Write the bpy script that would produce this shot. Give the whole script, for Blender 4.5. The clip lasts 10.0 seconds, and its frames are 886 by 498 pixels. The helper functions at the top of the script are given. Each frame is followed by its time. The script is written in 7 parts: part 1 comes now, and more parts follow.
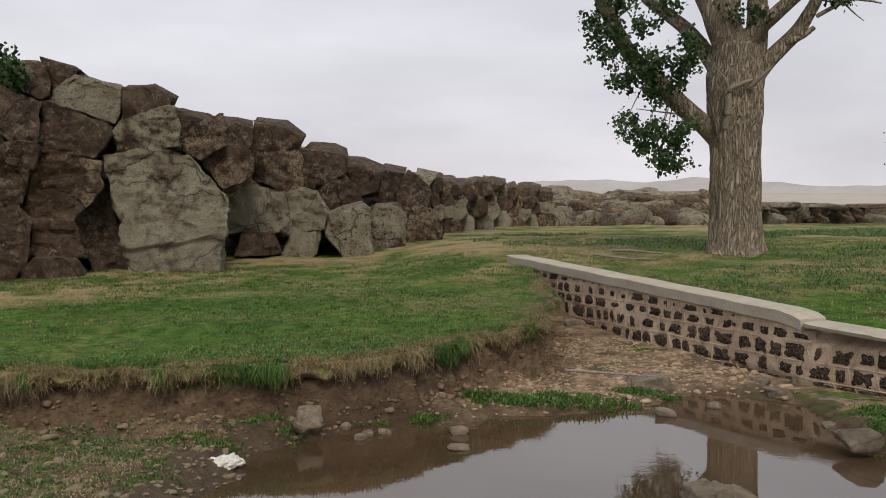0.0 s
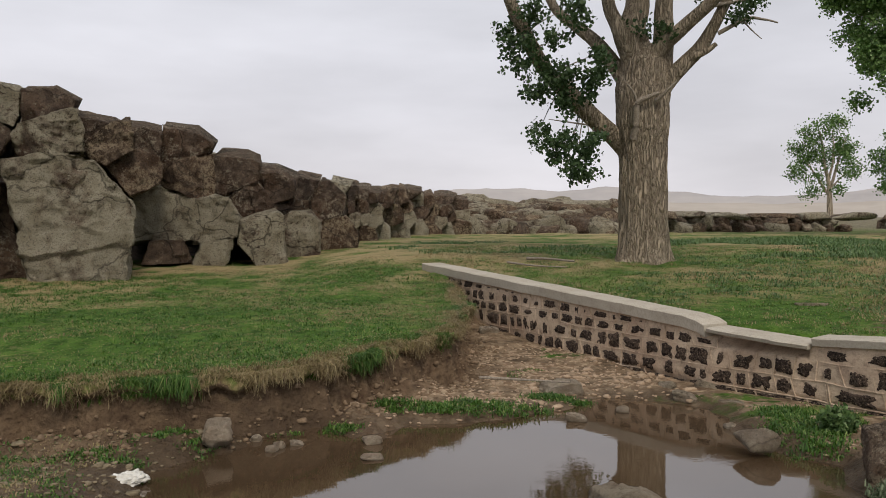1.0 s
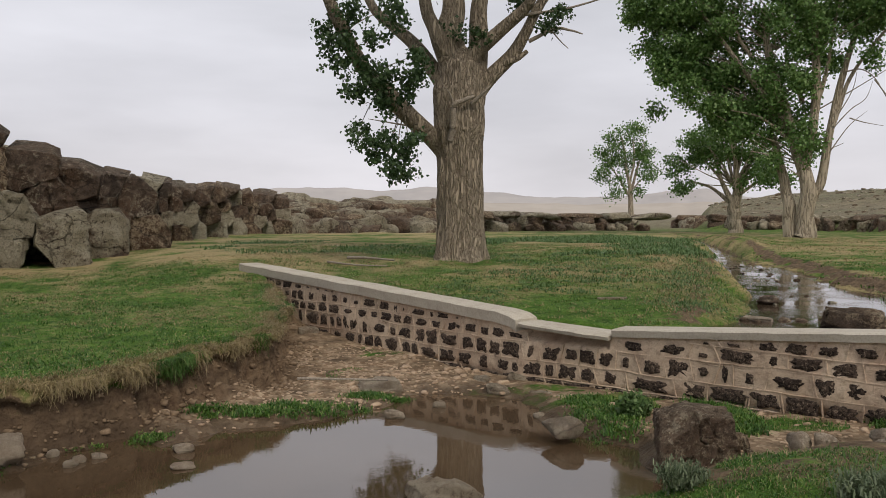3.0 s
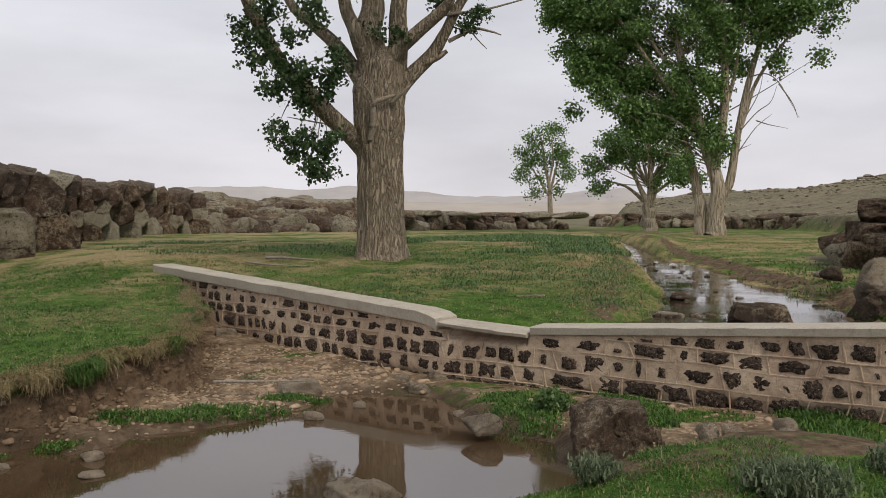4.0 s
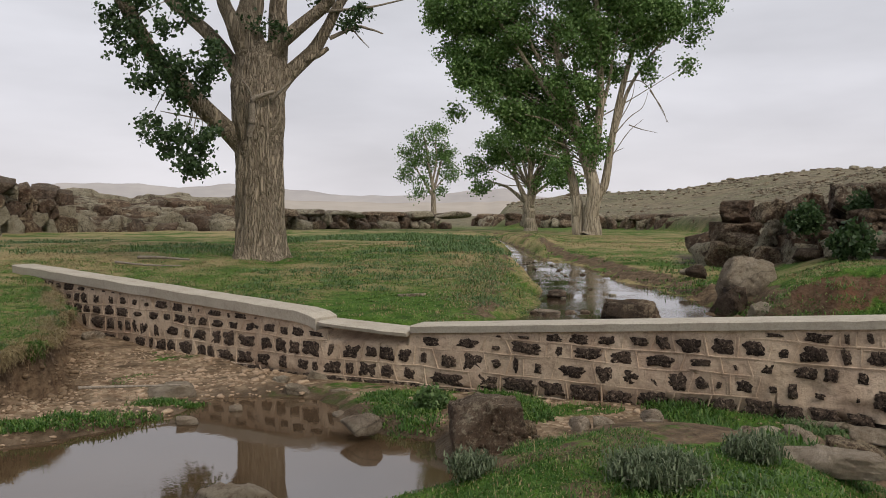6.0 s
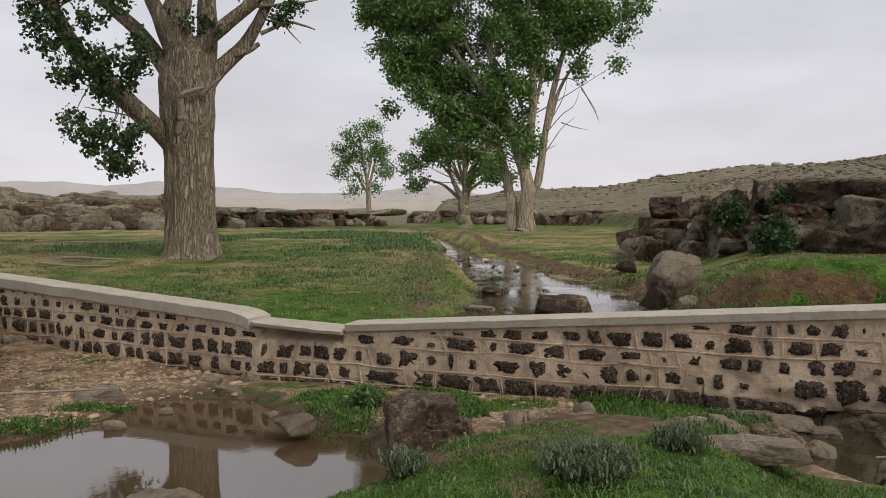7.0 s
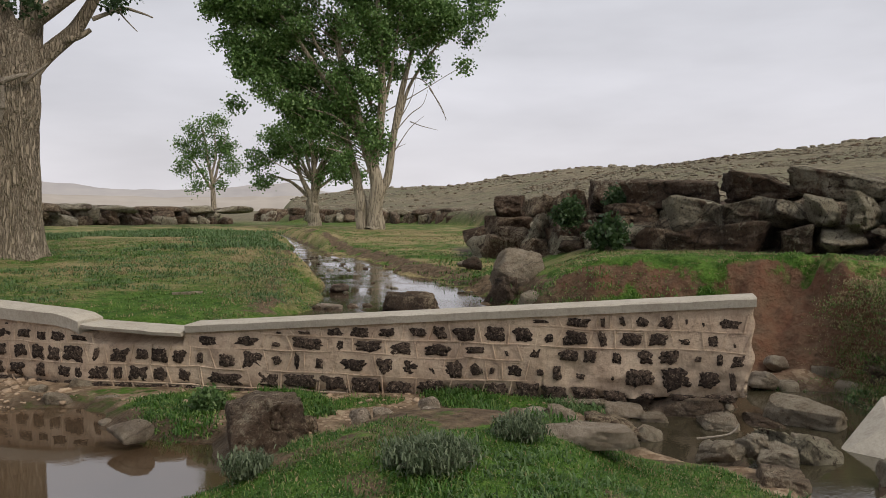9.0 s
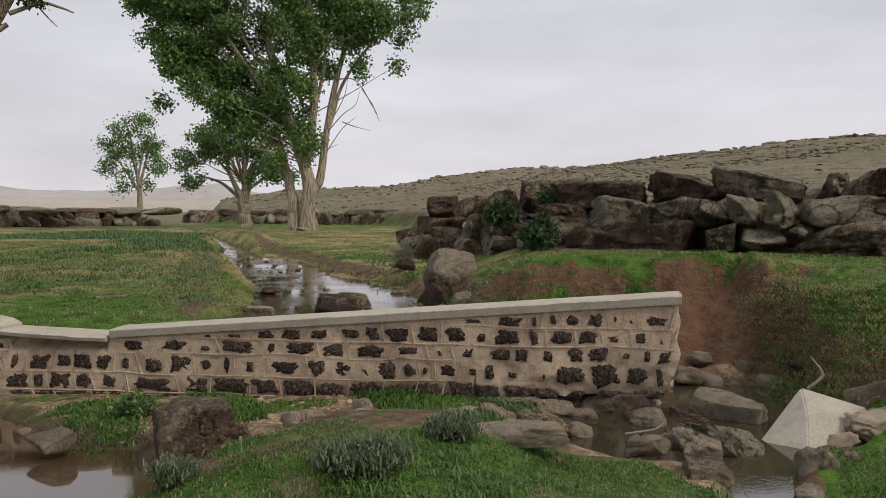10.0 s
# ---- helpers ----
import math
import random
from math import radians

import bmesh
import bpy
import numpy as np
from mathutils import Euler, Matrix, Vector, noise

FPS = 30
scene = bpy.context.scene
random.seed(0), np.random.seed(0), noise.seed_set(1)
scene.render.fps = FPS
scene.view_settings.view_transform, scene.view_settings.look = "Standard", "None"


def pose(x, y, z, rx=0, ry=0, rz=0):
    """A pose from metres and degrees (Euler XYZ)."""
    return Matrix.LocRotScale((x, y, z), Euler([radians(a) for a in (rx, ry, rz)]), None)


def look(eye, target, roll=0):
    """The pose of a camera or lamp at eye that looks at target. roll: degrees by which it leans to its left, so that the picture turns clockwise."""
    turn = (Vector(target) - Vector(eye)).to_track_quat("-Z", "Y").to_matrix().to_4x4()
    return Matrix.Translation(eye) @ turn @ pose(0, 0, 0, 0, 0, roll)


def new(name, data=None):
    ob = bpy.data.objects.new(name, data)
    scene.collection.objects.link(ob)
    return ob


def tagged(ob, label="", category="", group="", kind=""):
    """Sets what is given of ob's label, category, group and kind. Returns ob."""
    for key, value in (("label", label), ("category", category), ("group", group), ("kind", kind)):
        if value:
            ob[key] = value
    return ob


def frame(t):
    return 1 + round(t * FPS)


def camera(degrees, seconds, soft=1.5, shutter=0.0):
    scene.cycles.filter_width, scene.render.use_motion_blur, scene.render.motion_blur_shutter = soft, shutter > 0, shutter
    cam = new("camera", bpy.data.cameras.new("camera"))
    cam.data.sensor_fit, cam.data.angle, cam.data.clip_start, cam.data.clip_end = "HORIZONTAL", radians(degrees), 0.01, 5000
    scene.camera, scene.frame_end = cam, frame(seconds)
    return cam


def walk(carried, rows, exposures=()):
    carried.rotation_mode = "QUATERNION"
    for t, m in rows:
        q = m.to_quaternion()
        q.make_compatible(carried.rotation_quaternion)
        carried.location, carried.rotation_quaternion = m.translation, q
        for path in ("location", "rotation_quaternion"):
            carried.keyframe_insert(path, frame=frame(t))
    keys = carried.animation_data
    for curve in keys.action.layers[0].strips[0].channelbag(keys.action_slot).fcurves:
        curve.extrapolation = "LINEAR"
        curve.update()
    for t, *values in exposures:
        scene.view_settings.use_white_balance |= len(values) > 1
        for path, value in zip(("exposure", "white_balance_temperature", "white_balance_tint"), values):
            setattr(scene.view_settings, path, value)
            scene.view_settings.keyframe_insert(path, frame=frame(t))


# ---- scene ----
# camera: a slow pan to the right from one spot, the arms swinging a little
cam = camera(56.5, 10.0, soft=0.5)
EYE = 1.6
ROWS = [
    (0.0, -0.000, 0.000, 0.000, 0.00, -2.89, -0.44),
    (0.5, 0.014, 0.012, -0.000, 2.80, -2.61, -0.29),
    (1.0, 0.034, 0.011, 0.003, 5.78, -2.38, -0.21),
    (1.5, 0.050, 0.011, 0.000, 9.27, -2.33, -0.09),
    (2.0, 0.070, 0.014, -0.006, 12.40, -2.38, 0.04),
    (2.5, 0.082, 0.008, -0.002, 15.15, -2.43, 0.05),
    (4.0, 0.125, -0.009, -0.001, 23.45, -2.51, -0.10),
    (4.5, 0.147, -0.010, -0.001, 25.47, -2.58, -0.00),
    (5.0, 0.157, -0.015, -0.005, 27.56, -2.54, 0.14),
    (6.5, 0.184, -0.017, -0.007, 33.53, -2.62, 0.10),
    (7.0, 0.190, -0.026, -0.005, 35.96, -2.74, -0.09),
    (7.5, 0.200, -0.034, -0.008, 39.15, -2.88, -0.15),
    (8.0, 0.214, -0.039, -0.014, 41.87, -2.90, 0.14),
    (8.5, 0.217, -0.045, -0.014, 43.73, -2.88, 0.29),
    (9.0, 0.229, -0.047, -0.016, 46.35, -2.85, 0.20),
    (9.5, 0.234, -0.053, -0.015, 48.68, -2.77, 0.10),
    (10.0, 0.240, -0.059, -0.018, 50.95, -2.79, 0.07),
]
walk(cam, [(t, pose(x, y, EYE + z, 90 + pitch, 0, -yaw) @ pose(0, 0, 0, 0, 0, roll)) for t, x, y, z, yaw, pitch, roll in ROWS])

# ---------------------------------------------------------------- light
world = bpy.data.worlds.new("overcast_sky")
scene.world = world
world.use_nodes = True
wn, wl = world.node_tree.nodes, world.node_tree.links
wn.clear()
SUN_UP, SUN_ROUND = radians(50), radians(200)
sky = wn.new("ShaderNodeTexSky")
sky.sky_type, sky.sun_disc = "NISHITA", False
sky.sun_elevation, sky.sun_rotation = SUN_UP, SUN_ROUND
sky.dust_density = 4.0
coord = wn.new("ShaderNodeTexCoord")
split = wn.new("ShaderNodeSeparateXYZ")
wl.new(coord.outputs["Generated"], split.inputs[0])
grad = wn.new("ShaderNodeValToRGB")
wl.new(split.outputs["Z"], grad.inputs[0])
grad.color_ramp.elements[0].position, grad.color_ramp.elements[0].color = 0.0, (0.72, 0.695, 0.725, 1)
grad.color_ramp.elements[1].position, grad.color_ramp.elements[1].color = 0.6, (0.66, 0.69, 0.75, 1)
mid = grad.color_ramp.elements.new(0.12)
mid.color = (0.70, 0.69, 0.735, 1)
stretch = wn.new("ShaderNodeMapping")
stretch.inputs["Scale"].default_value = (1.3, 1.3, 5.0)
stretch.inputs["Location"].default_value = (0.35, 0.1, 0.0)
wl.new(coord.outputs["Generated"], stretch.inputs[0])
cloud = wn.new("ShaderNodeTexNoise")
cloud.inputs["Scale"].default_value, cloud.inputs["Detail"].default_value, cloud.inputs["Roughness"].default_value = 1.7, 5.0, 0.5
wl.new(stretch.outputs[0], cloud.inputs["Vector"])
level = wn.new("ShaderNodeMapRange")
level.inputs["From Min"].default_value, level.inputs["From Max"].default_value = 0.3, 0.7
level.inputs["To Min"].default_value, level.inputs["To Max"].default_value = 0.8, 1.1
wl.new(cloud.outputs["Fac"], level.inputs["Value"])
shade = wn.new("ShaderNodeVectorMath")
shade.operation = "SCALE"
wl.new(grad.outputs["Color"], shade.inputs[0])
wl.new(level.outputs["Result"], shade.inputs["Scale"])
cover = wn.new("ShaderNodeBackground")
cover.inputs["Strength"].default_value = 1.2
wl.new(shade.outputs[0], cover.inputs["Color"])
clear = wn.new("ShaderNodeBackground")
clear.inputs["Strength"].default_value = 0.05
wl.new(sky.outputs["Color"], clear.inputs["Color"])
both = wn.new("ShaderNodeMixShader")
both.inputs["Fac"].default_value = 0.12
wl.new(cover.outputs[0], both.inputs[1])
wl.new(clear.outputs[0], both.inputs[2])
wout = wn.new("ShaderNodeOutputWorld")
wl.new(both.outputs[0], wout.inputs["Surface"])

sun_data = bpy.data.lights.new("sun", "SUN")
sun_data.energy, sun_data.angle, sun_data.color = 1.75, radians(20), (1.0, 0.91, 0.78)
sun = new("sun", sun_data)
sun.matrix_world = look((-20 * math.sin(SUN_ROUND), -40, 50), (0, 8, 0))
scene.view_settings.exposure = 0.0


# ---------------------------------------------------------------- small helpers
def lattice(ix, iy, iz):
    """A repeatable random value for each whole-numbered corner."""
    n = (ix.astype(np.int64) * 73856093) ^ (iy.astype(np.int64) * 19349663) ^ (iz.astype(np.int64) * 83492791)
    n = (n ^ (n >> 13)) * 1274126177 & 0x7FFFFFFF
    n = (n ^ (n >> 16)) * 668265263 & 0x7FFFFFFF
    return (n % 100003) / 100003.0


def value_noise(x, y, z=0.0):
    x, y, z = np.broadcast_arrays(np.asarray(x, float), np.asarray(y, float), np.asarray(z, float))
    ix, iy, iz = np.floor(x), np.floor(y), np.floor(z)
    fx, fy, fz = x - ix, y - iy, z - iz
    fx, fy, fz = (f * f * (3 - 2 * f) for f in (fx, fy, fz))
    total = 0.0
    for a in (0, 1):
        for b in (0, 1):
            for c in (0, 1):
                w = (fx if a else 1 - fx) * (fy if b else 1 - fy) * (fz if c else 1 - fz)
                total = total + w * lattice(ix + a, iy + b, iz + c)
    return total * 2 - 1


def fbm(x, y, z=0.0, octaves=4):
    total, size = 0.0, 1.0
    for k in range(octaves):
        total = total + size * value_noise(np.asarray(x) * 2 ** k + 17.3 * k, np.asarray(y) * 2 ** k - 9.1 * k, np.asarray(z) * 2 ** k + 4.7 * k)
        size *= 0.5
    return total


def step(a, b, v):
    k = np.clip((np.asarray(v, float) - a) / (b - a), 0, 1)
    return k * k * (3 - 2 * k)


def inside_depth(x, y, poly):
    """Signed distance to a closed outline: negative inside."""
    x, y = np.asarray(x, float), np.asarray(y, float)
    best, within = np.full(x.shape, 1e9), np.zeros(x.shape, bool)
    for (ax, ay), (bx, by) in zip(poly, poly[1:] + poly[:1]):
        ex, ey = bx - ax, by - ay
        k = np.clip(((x - ax) * ex + (y - ay) * ey) / (ex * ex + ey * ey), 0, 1)
        best = np.minimum(best, np.hypot(x - ax - k * ex, y - ay - k * ey))
        if ey:
            within ^= ((ay > y) != (by > y)) & (x < ex * (y - ay) / ey + ax)
    return np.where(within, -best, best)


def polar(az, dist):
    return dist * math.sin(radians(az)), dist * math.cos(radians(az))


def mesh_of(name, verts, faces, material=None, smooth=False):
    me = bpy.data.meshes.new(name)
    verts = np.asarray(verts, np.float32)
    if isinstance(faces, np.ndarray):
        n, k = faces.shape
        me.vertices.add(len(verts))
        me.vertices.foreach_set("co", verts.ravel())
        me.loops.add(n * k)
        me.loops.foreach_set("vertex_index", faces.ravel().astype(np.int32))
        me.polygons.add(n)
        me.polygons.foreach_set("loop_start", np.arange(0, n * k, k, dtype=np.int32))
        me.update(calc_edges=True)
    else:
        me.from_pydata([tuple(v) for v in verts], [], faces)
        me.update()
    if smooth:
        me.polygons.foreach_set("use_smooth", np.ones(len(me.polygons), bool))
    if material:
        me.materials.append(material)
    return me


def part(name, me, parent, label=""):
    ob = new(name, me)
    ob.parent = parent
    return tagged(ob, label)


def from_bm(name, bm, material, smooth=False):
    me = bpy.data.meshes.new(name)
    bm.to_mesh(me)
    bm.free()
    me.materials.append(material)
    if smooth:
        me.polygons.foreach_set("use_smooth", np.ones(len(me.polygons), bool))
    return me


def floats(me, key, values):
    a = me.attributes.new(key, "FLOAT", "POINT")
    a.data.foreach_set("value", np.asarray(values, np.float32))


# ---------------------------------------------------------------- materials
class Paint:
    """A short way to write node materials."""

    def __init__(self, name, rough=0.9, spec=0.3):
        self.mat = bpy.data.materials.new(name)
        self.mat.use_nodes = True
        self.nodes, self.links = self.mat.node_tree.nodes, self.mat.node_tree.links
        self.bsdf = self.nodes["Principled BSDF"]
        self.bsdf.inputs["Roughness"].default_value = rough
        self.bsdf.inputs["Specular IOR Level"].default_value = spec
        geo = self.nodes.new("ShaderNodeNewGeometry")
        self.pos, self.normal, self.island = geo.outputs["Position"], geo.outputs["Normal"], geo.outputs["Random Per Island"]

    def plug(self, value, socket):
        if isinstance(value, bpy.types.NodeSocket):
            self.links.new(value, socket)
        elif isinstance(value, tuple) and len(value) == 3 and len(socket.default_value) == 4:
            socket.default_value = (*value, 1)
        else:
            socket.default_value = value

    def noise(self, scale, detail=4.0, rough=0.55, squash=(1, 1, 1), pos=None):
        m = self.nodes.new("ShaderNodeMapping")
        m.inputs["Scale"].default_value = squash
        self.links.new(pos or self.pos, m.inputs[0])
        n = self.nodes.new("ShaderNodeTexNoise")
        n.inputs["Scale"].default_value, n.inputs["Detail"].default_value, n.inputs["Roughness"].default_value = scale, detail, rough
        self.links.new(m.outputs[0], n.inputs["Vector"])
        return n.outputs["Fac"]

    def cells(self, scale, feature="F1", squash=(1, 1, 1), out="Distance"):
        m = self.nodes.new("ShaderNodeMapping")
        m.inputs["Scale"].default_value = squash
        self.links.new(self.pos, m.inputs[0])
        n = self.nodes.new("ShaderNodeTexVoronoi")
        n.feature = feature
        n.inputs["Scale"].default_value = scale
        self.links.new(m.outputs[0], n.inputs["Vector"])
        return n.outputs[out]

    def ramp(self, value, lo, hi, a=0.0, b=1.0):
        n = self.nodes.new("ShaderNodeMapRange")
        self.plug(value, n.inputs["Value"])
        for key, v in (("From Min", lo), ("From Max", hi), ("To Min", a), ("To Max", b)):
            n.inputs[key].default_value = v
        return n.outputs["Result"]

    def math(self, op, a, b=0.0):
        n = self.nodes.new("ShaderNodeMath")
        n.operation = op
        self.plug(a, n.inputs[0])
        self.plug(b, n.inputs[1])
        return n.outputs[0]

    def mix(self, fac, a, b):
        n = self.nodes.new("ShaderNodeMix")
        n.data_type = "RGBA"
        self.plug(fac, n.inputs["Factor"])
        self.plug(a, n.inputs[6])
        self.plug(b, n.inputs[7])
        return n.outputs[2]

    def attr(self, key):
        n = self.nodes.new("ShaderNodeAttribute")
        n.attribute_name = key
        return n.outputs["Fac"]

    def random(self):
        return self.nodes.new("ShaderNodeObjectInfo").outputs["Random"]

    def up(self):
        n = self.nodes.new("ShaderNodeSeparateXYZ")
        self.links.new(self.normal, n.inputs[0])
        return n.outputs["Z"]

    def bump(self, height, strength=0.5, distance=0.02):
        n = self.nodes.new("ShaderNodeBump")
        n.inputs["Strength"].default_value, n.inputs["Distance"].default_value = strength, distance
        self.links.new(height, n.inputs["Height"])
        last = self.bsdf.inputs["Normal"]
        if last.is_linked:
            self.links.new(last.links[0].from_socket, n.inputs["Normal"])
        self.links.new(n.outputs[0], last)

    def done(self, colour, rough=None):
        self.plug(colour, self.bsdf.inputs["Base Color"])
        if rough is not None:
            self.plug(rough, self.bsdf.inputs["Roughness"])
        return self.mat


def ground_material():
    p = Paint("turf_and_earth", 0.95, 0.1)
    big, fine, grit = p.noise(0.5, 4), p.noise(4.0, 6, 0.65), p.noise(22.0, 4)
    blade = p.noise(70.0, 3, 0.7)
    grass = p.mix(p.ramp(fine, 0.36, 0.64), (0.022, 0.062, 0.008), (0.105, 0.195, 0.032))
    grass = p.mix(p.ramp(p.noise(17.0, 5, 0.7), 0.5, 0.66, 0, 0.5), grass, (0.15, 0.19, 0.045))
    grass = p.mix(p.ramp(blade, 0.4, 0.7, 0, 0.65), grass, (0.03, 0.05, 0.01))
    straw = p.mix(p.ramp(grit, 0.3, 0.7), (0.25, 0.19, 0.09), (0.36, 0.285, 0.15))
    patchy = p.math("ADD", p.math("MULTIPLY", big, 0.4), p.math("MULTIPLY", p.noise(9.0, 5, 0.7), 0.6))
    dry = p.math("ADD", p.attr("dry"), p.ramp(patchy, 0.42, 0.64, -0.25, 0.65))
    turf = p.mix(p.math("MINIMUM", p.math("MAXIMUM", dry, 0.0), 1.0), grass, straw)
    clod = p.noise(7.0, 6, 0.65)
    earth = p.mix(p.ramp(clod, 0.3, 0.7), (0.06, 0.041, 0.027), (0.205, 0.145, 0.09))
    earth = p.mix(p.math("MULTIPLY", p.attr("red"), p.ramp(fine, 0.25, 0.7)), earth, (0.145, 0.068, 0.041))
    pebble = p.cells(15.0, out="Color")
    gravel = p.mix(p.ramp(pebble, 0.2, 0.95), (0.2, 0.13, 0.08), (0.46, 0.35, 0.235))
    earth = p.mix(p.math("MULTIPLY", p.attr("gravel"), p.ramp(p.noise(3.0, 4), 0.35, 0.6)), earth, gravel)
    edge = p.math("ADD", p.attr("soil"), p.math("MULTIPLY", p.math("SUBTRACT", p.noise(2.6, 6, 0.7), 0.5), 1.7))
    body = p.mix(p.ramp(edge, 0.42, 0.58), turf, earth)
    far = p.mix(p.ramp(p.noise(0.04, 6), 0.35, 0.65), (0.225, 0.186, 0.122), (0.175, 0.15, 0.098))
    far = p.mix(p.ramp(p.noise(0.12, 5, 0.7), 0.45, 0.6, 0, 0.6), far, (0.15, 0.155, 0.085))
    far = p.mix(p.ramp(p.noise(0.55, 8, 0.85), 0.49, 0.56, 0, 0.8), far, (0.095, 0.077, 0.055))
    far = p.mix(p.ramp(p.noise(1.7, 6, 0.85), 0.56, 0.62, 0, 0.7), far, (0.33, 0.28, 0.2))
    far = p.mix(p.attr("stony"), far, p.mix(p.ramp(clod, 0.35, 0.65), (0.05, 0.04, 0.034), (0.13, 0.1, 0.08)))
    body = p.mix(p.attr("far"), body, far)
    wet = p.attr("wet")
    body = p.mix(p.math("MULTIPLY", wet, 0.72), body, (0.055, 0.037, 0.023))
    p.bump(grit, 0.6, 0.04)
    p.bump(clod, 0.8, 0.08)
    p.bump(p.cells(15.0), 0.5, 0.03)
    return p.done(body, p.ramp(wet, 0, 1, 0.95, 0.4))


def rock_material(name, lichen=0.5, warm=0.0, pale=0.0):
    """Weathered basalt: dark brown body, rust, cracks along beds and joints, crusts of lichen in sharp-edged blotches,
    tops tinted lighter as if lit.
    """
    p = Paint(name, 0.95, 0.15)
    mid_, fine = p.noise(4.5, 6, 0.7), p.noise(26.0, 5, 0.8)
    base = p.mix(p.ramp(mid_, 0.38, 0.62), (0.06, 0.042, 0.033), (0.25, 0.183, 0.135))
    base = p.mix(p.ramp(p.random(), 0.0, 1.0, 0, 0.3), base, (0.14, 0.108, 0.088))
    rust = p.ramp(p.noise(0.8, 5, 0.65), 0.44, 0.58)
    base = p.mix(p.math("MULTIPLY", rust, 0.35 + warm), base, p.mix(p.ramp(mid_, 0.3, 0.7), (0.085, 0.045, 0.029), (0.25, 0.155, 0.098)))
    base = p.mix(0.6 * warm, base, p.mix(p.ramp(p.noise(3.0, 6, 0.7), 0.38, 0.62), (0.055, 0.034, 0.024), (0.27, 0.182, 0.12)))
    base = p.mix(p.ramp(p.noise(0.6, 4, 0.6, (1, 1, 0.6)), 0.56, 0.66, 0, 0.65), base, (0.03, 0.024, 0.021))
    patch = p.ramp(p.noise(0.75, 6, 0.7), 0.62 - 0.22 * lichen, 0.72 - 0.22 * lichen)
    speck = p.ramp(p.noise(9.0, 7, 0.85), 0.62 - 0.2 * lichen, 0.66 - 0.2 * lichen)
    # lichen blotches, plus light from above painted onto upward faces
    lichen_and_lit_tops = p.math("ADD", p.math("MULTIPLY", patch, speck), p.math("MULTIPLY", p.ramp(p.up(), 0.2, 0.9), 0.12))
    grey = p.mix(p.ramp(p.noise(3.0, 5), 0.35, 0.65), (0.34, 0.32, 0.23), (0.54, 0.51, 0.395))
    body = p.mix(p.math("MINIMUM", p.math("MULTIPLY", lichen_and_lit_tops, 0.95), 1.0), base, p.mix(min(warm * 1.1, 0.8), grey, (0.45, 0.335, 0.215)))
    spot = p.math("MULTIPLY", p.ramp(p.noise(7.0, 5, 0.75), 0.57, 0.61), p.ramp(p.noise(1.6, 3), 0.42, 0.52))
    body = p.mix(p.math("MULTIPLY", spot, 0.3 + 0.5 * lichen), body, p.mix(warm * 0.8, (0.44, 0.41, 0.31), (0.46, 0.36, 0.24)))
    body = p.mix(pale, body, p.mix(p.ramp(mid_, 0.35, 0.65), (0.4, 0.31, 0.22), (0.6, 0.5, 0.39)))
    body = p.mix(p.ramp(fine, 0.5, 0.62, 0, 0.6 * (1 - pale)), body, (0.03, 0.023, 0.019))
    wav = p.nodes.new("ShaderNodeTexNoise")
    wav.inputs["Scale"].default_value, wav.inputs["Detail"].default_value = 1.3, 4.0
    p.links.new(p.pos, wav.inputs["Vector"])
    shift = p.nodes.new("ShaderNodeVectorMath")
    shift.operation = "MULTIPLY_ADD"
    p.links.new(wav.outputs["Color"], shift.inputs[0])
    shift.inputs[1].default_value = (1.1, 1.1, 0.7)
    p.links.new(p.pos, shift.inputs[2])
    crack = None
    for size, squash, wide in ((0.4, (1, 1, 1.6), 0.013), (1.5, (1, 1, 2.4), 0.03)):
        m = p.nodes.new("ShaderNodeMapping")
        m.inputs["Scale"].default_value = squash
        p.links.new(shift.outputs[0], m.inputs[0])
        n = p.nodes.new("ShaderNodeTexVoronoi")
        n.feature = "DISTANCE_TO_EDGE"
        n.inputs["Scale"].default_value = size
        p.links.new(m.outputs[0], n.inputs["Vector"])
        gap = p.ramp(n.outputs["Distance"], 0.0, wide)
        p.bump(gap, 0.6, 0.08 * size ** -0.7)
        crack = gap if crack is None else p.math("MINIMUM", crack, p.ramp(gap, 0, 1, 0.85, 1.0))
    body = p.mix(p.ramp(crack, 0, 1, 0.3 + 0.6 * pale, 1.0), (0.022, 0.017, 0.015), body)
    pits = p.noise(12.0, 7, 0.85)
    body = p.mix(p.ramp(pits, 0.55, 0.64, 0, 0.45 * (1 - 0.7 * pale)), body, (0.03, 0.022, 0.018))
    p.bump(mid_, 1.0, 0.16)
    p.bump(p.ramp(pits, 0.35, 0.62, 1.0, 0.0), 1.0, 0.05)
    p.bump(fine, 1.0, 0.05)
    return p.done(body)


def bark_material(name, light, dark, ridge=7.0):
    p = Paint(name, 0.95, 0.1)
    furrow = p.noise(ridge, 3, 0.5, (1, 1, 0.16))
    net = p.math("ABSOLUTE", p.math("SUBTRACT", furrow, 0.5))
    grain = p.noise(34.0, 4, 0.7, (1, 1, 0.35))
    tone = p.noise(1.4, 4, 0.6)
    c = p.mix(p.ramp(net, 0.0, 0.045), dark, light)
    c = p.mix(p.ramp(grain, 0.5, 0.8, 0, 0.45), c, dark)
    c = p.mix(p.ramp(tone, 0.45, 0.75, 0, 0.25), c, dark)
    p.bump(p.ramp(net, 0.0, 0.12), 1.0, 0.07)
    p.bump(grain, 0.6, 0.02)
    return p.done(c)


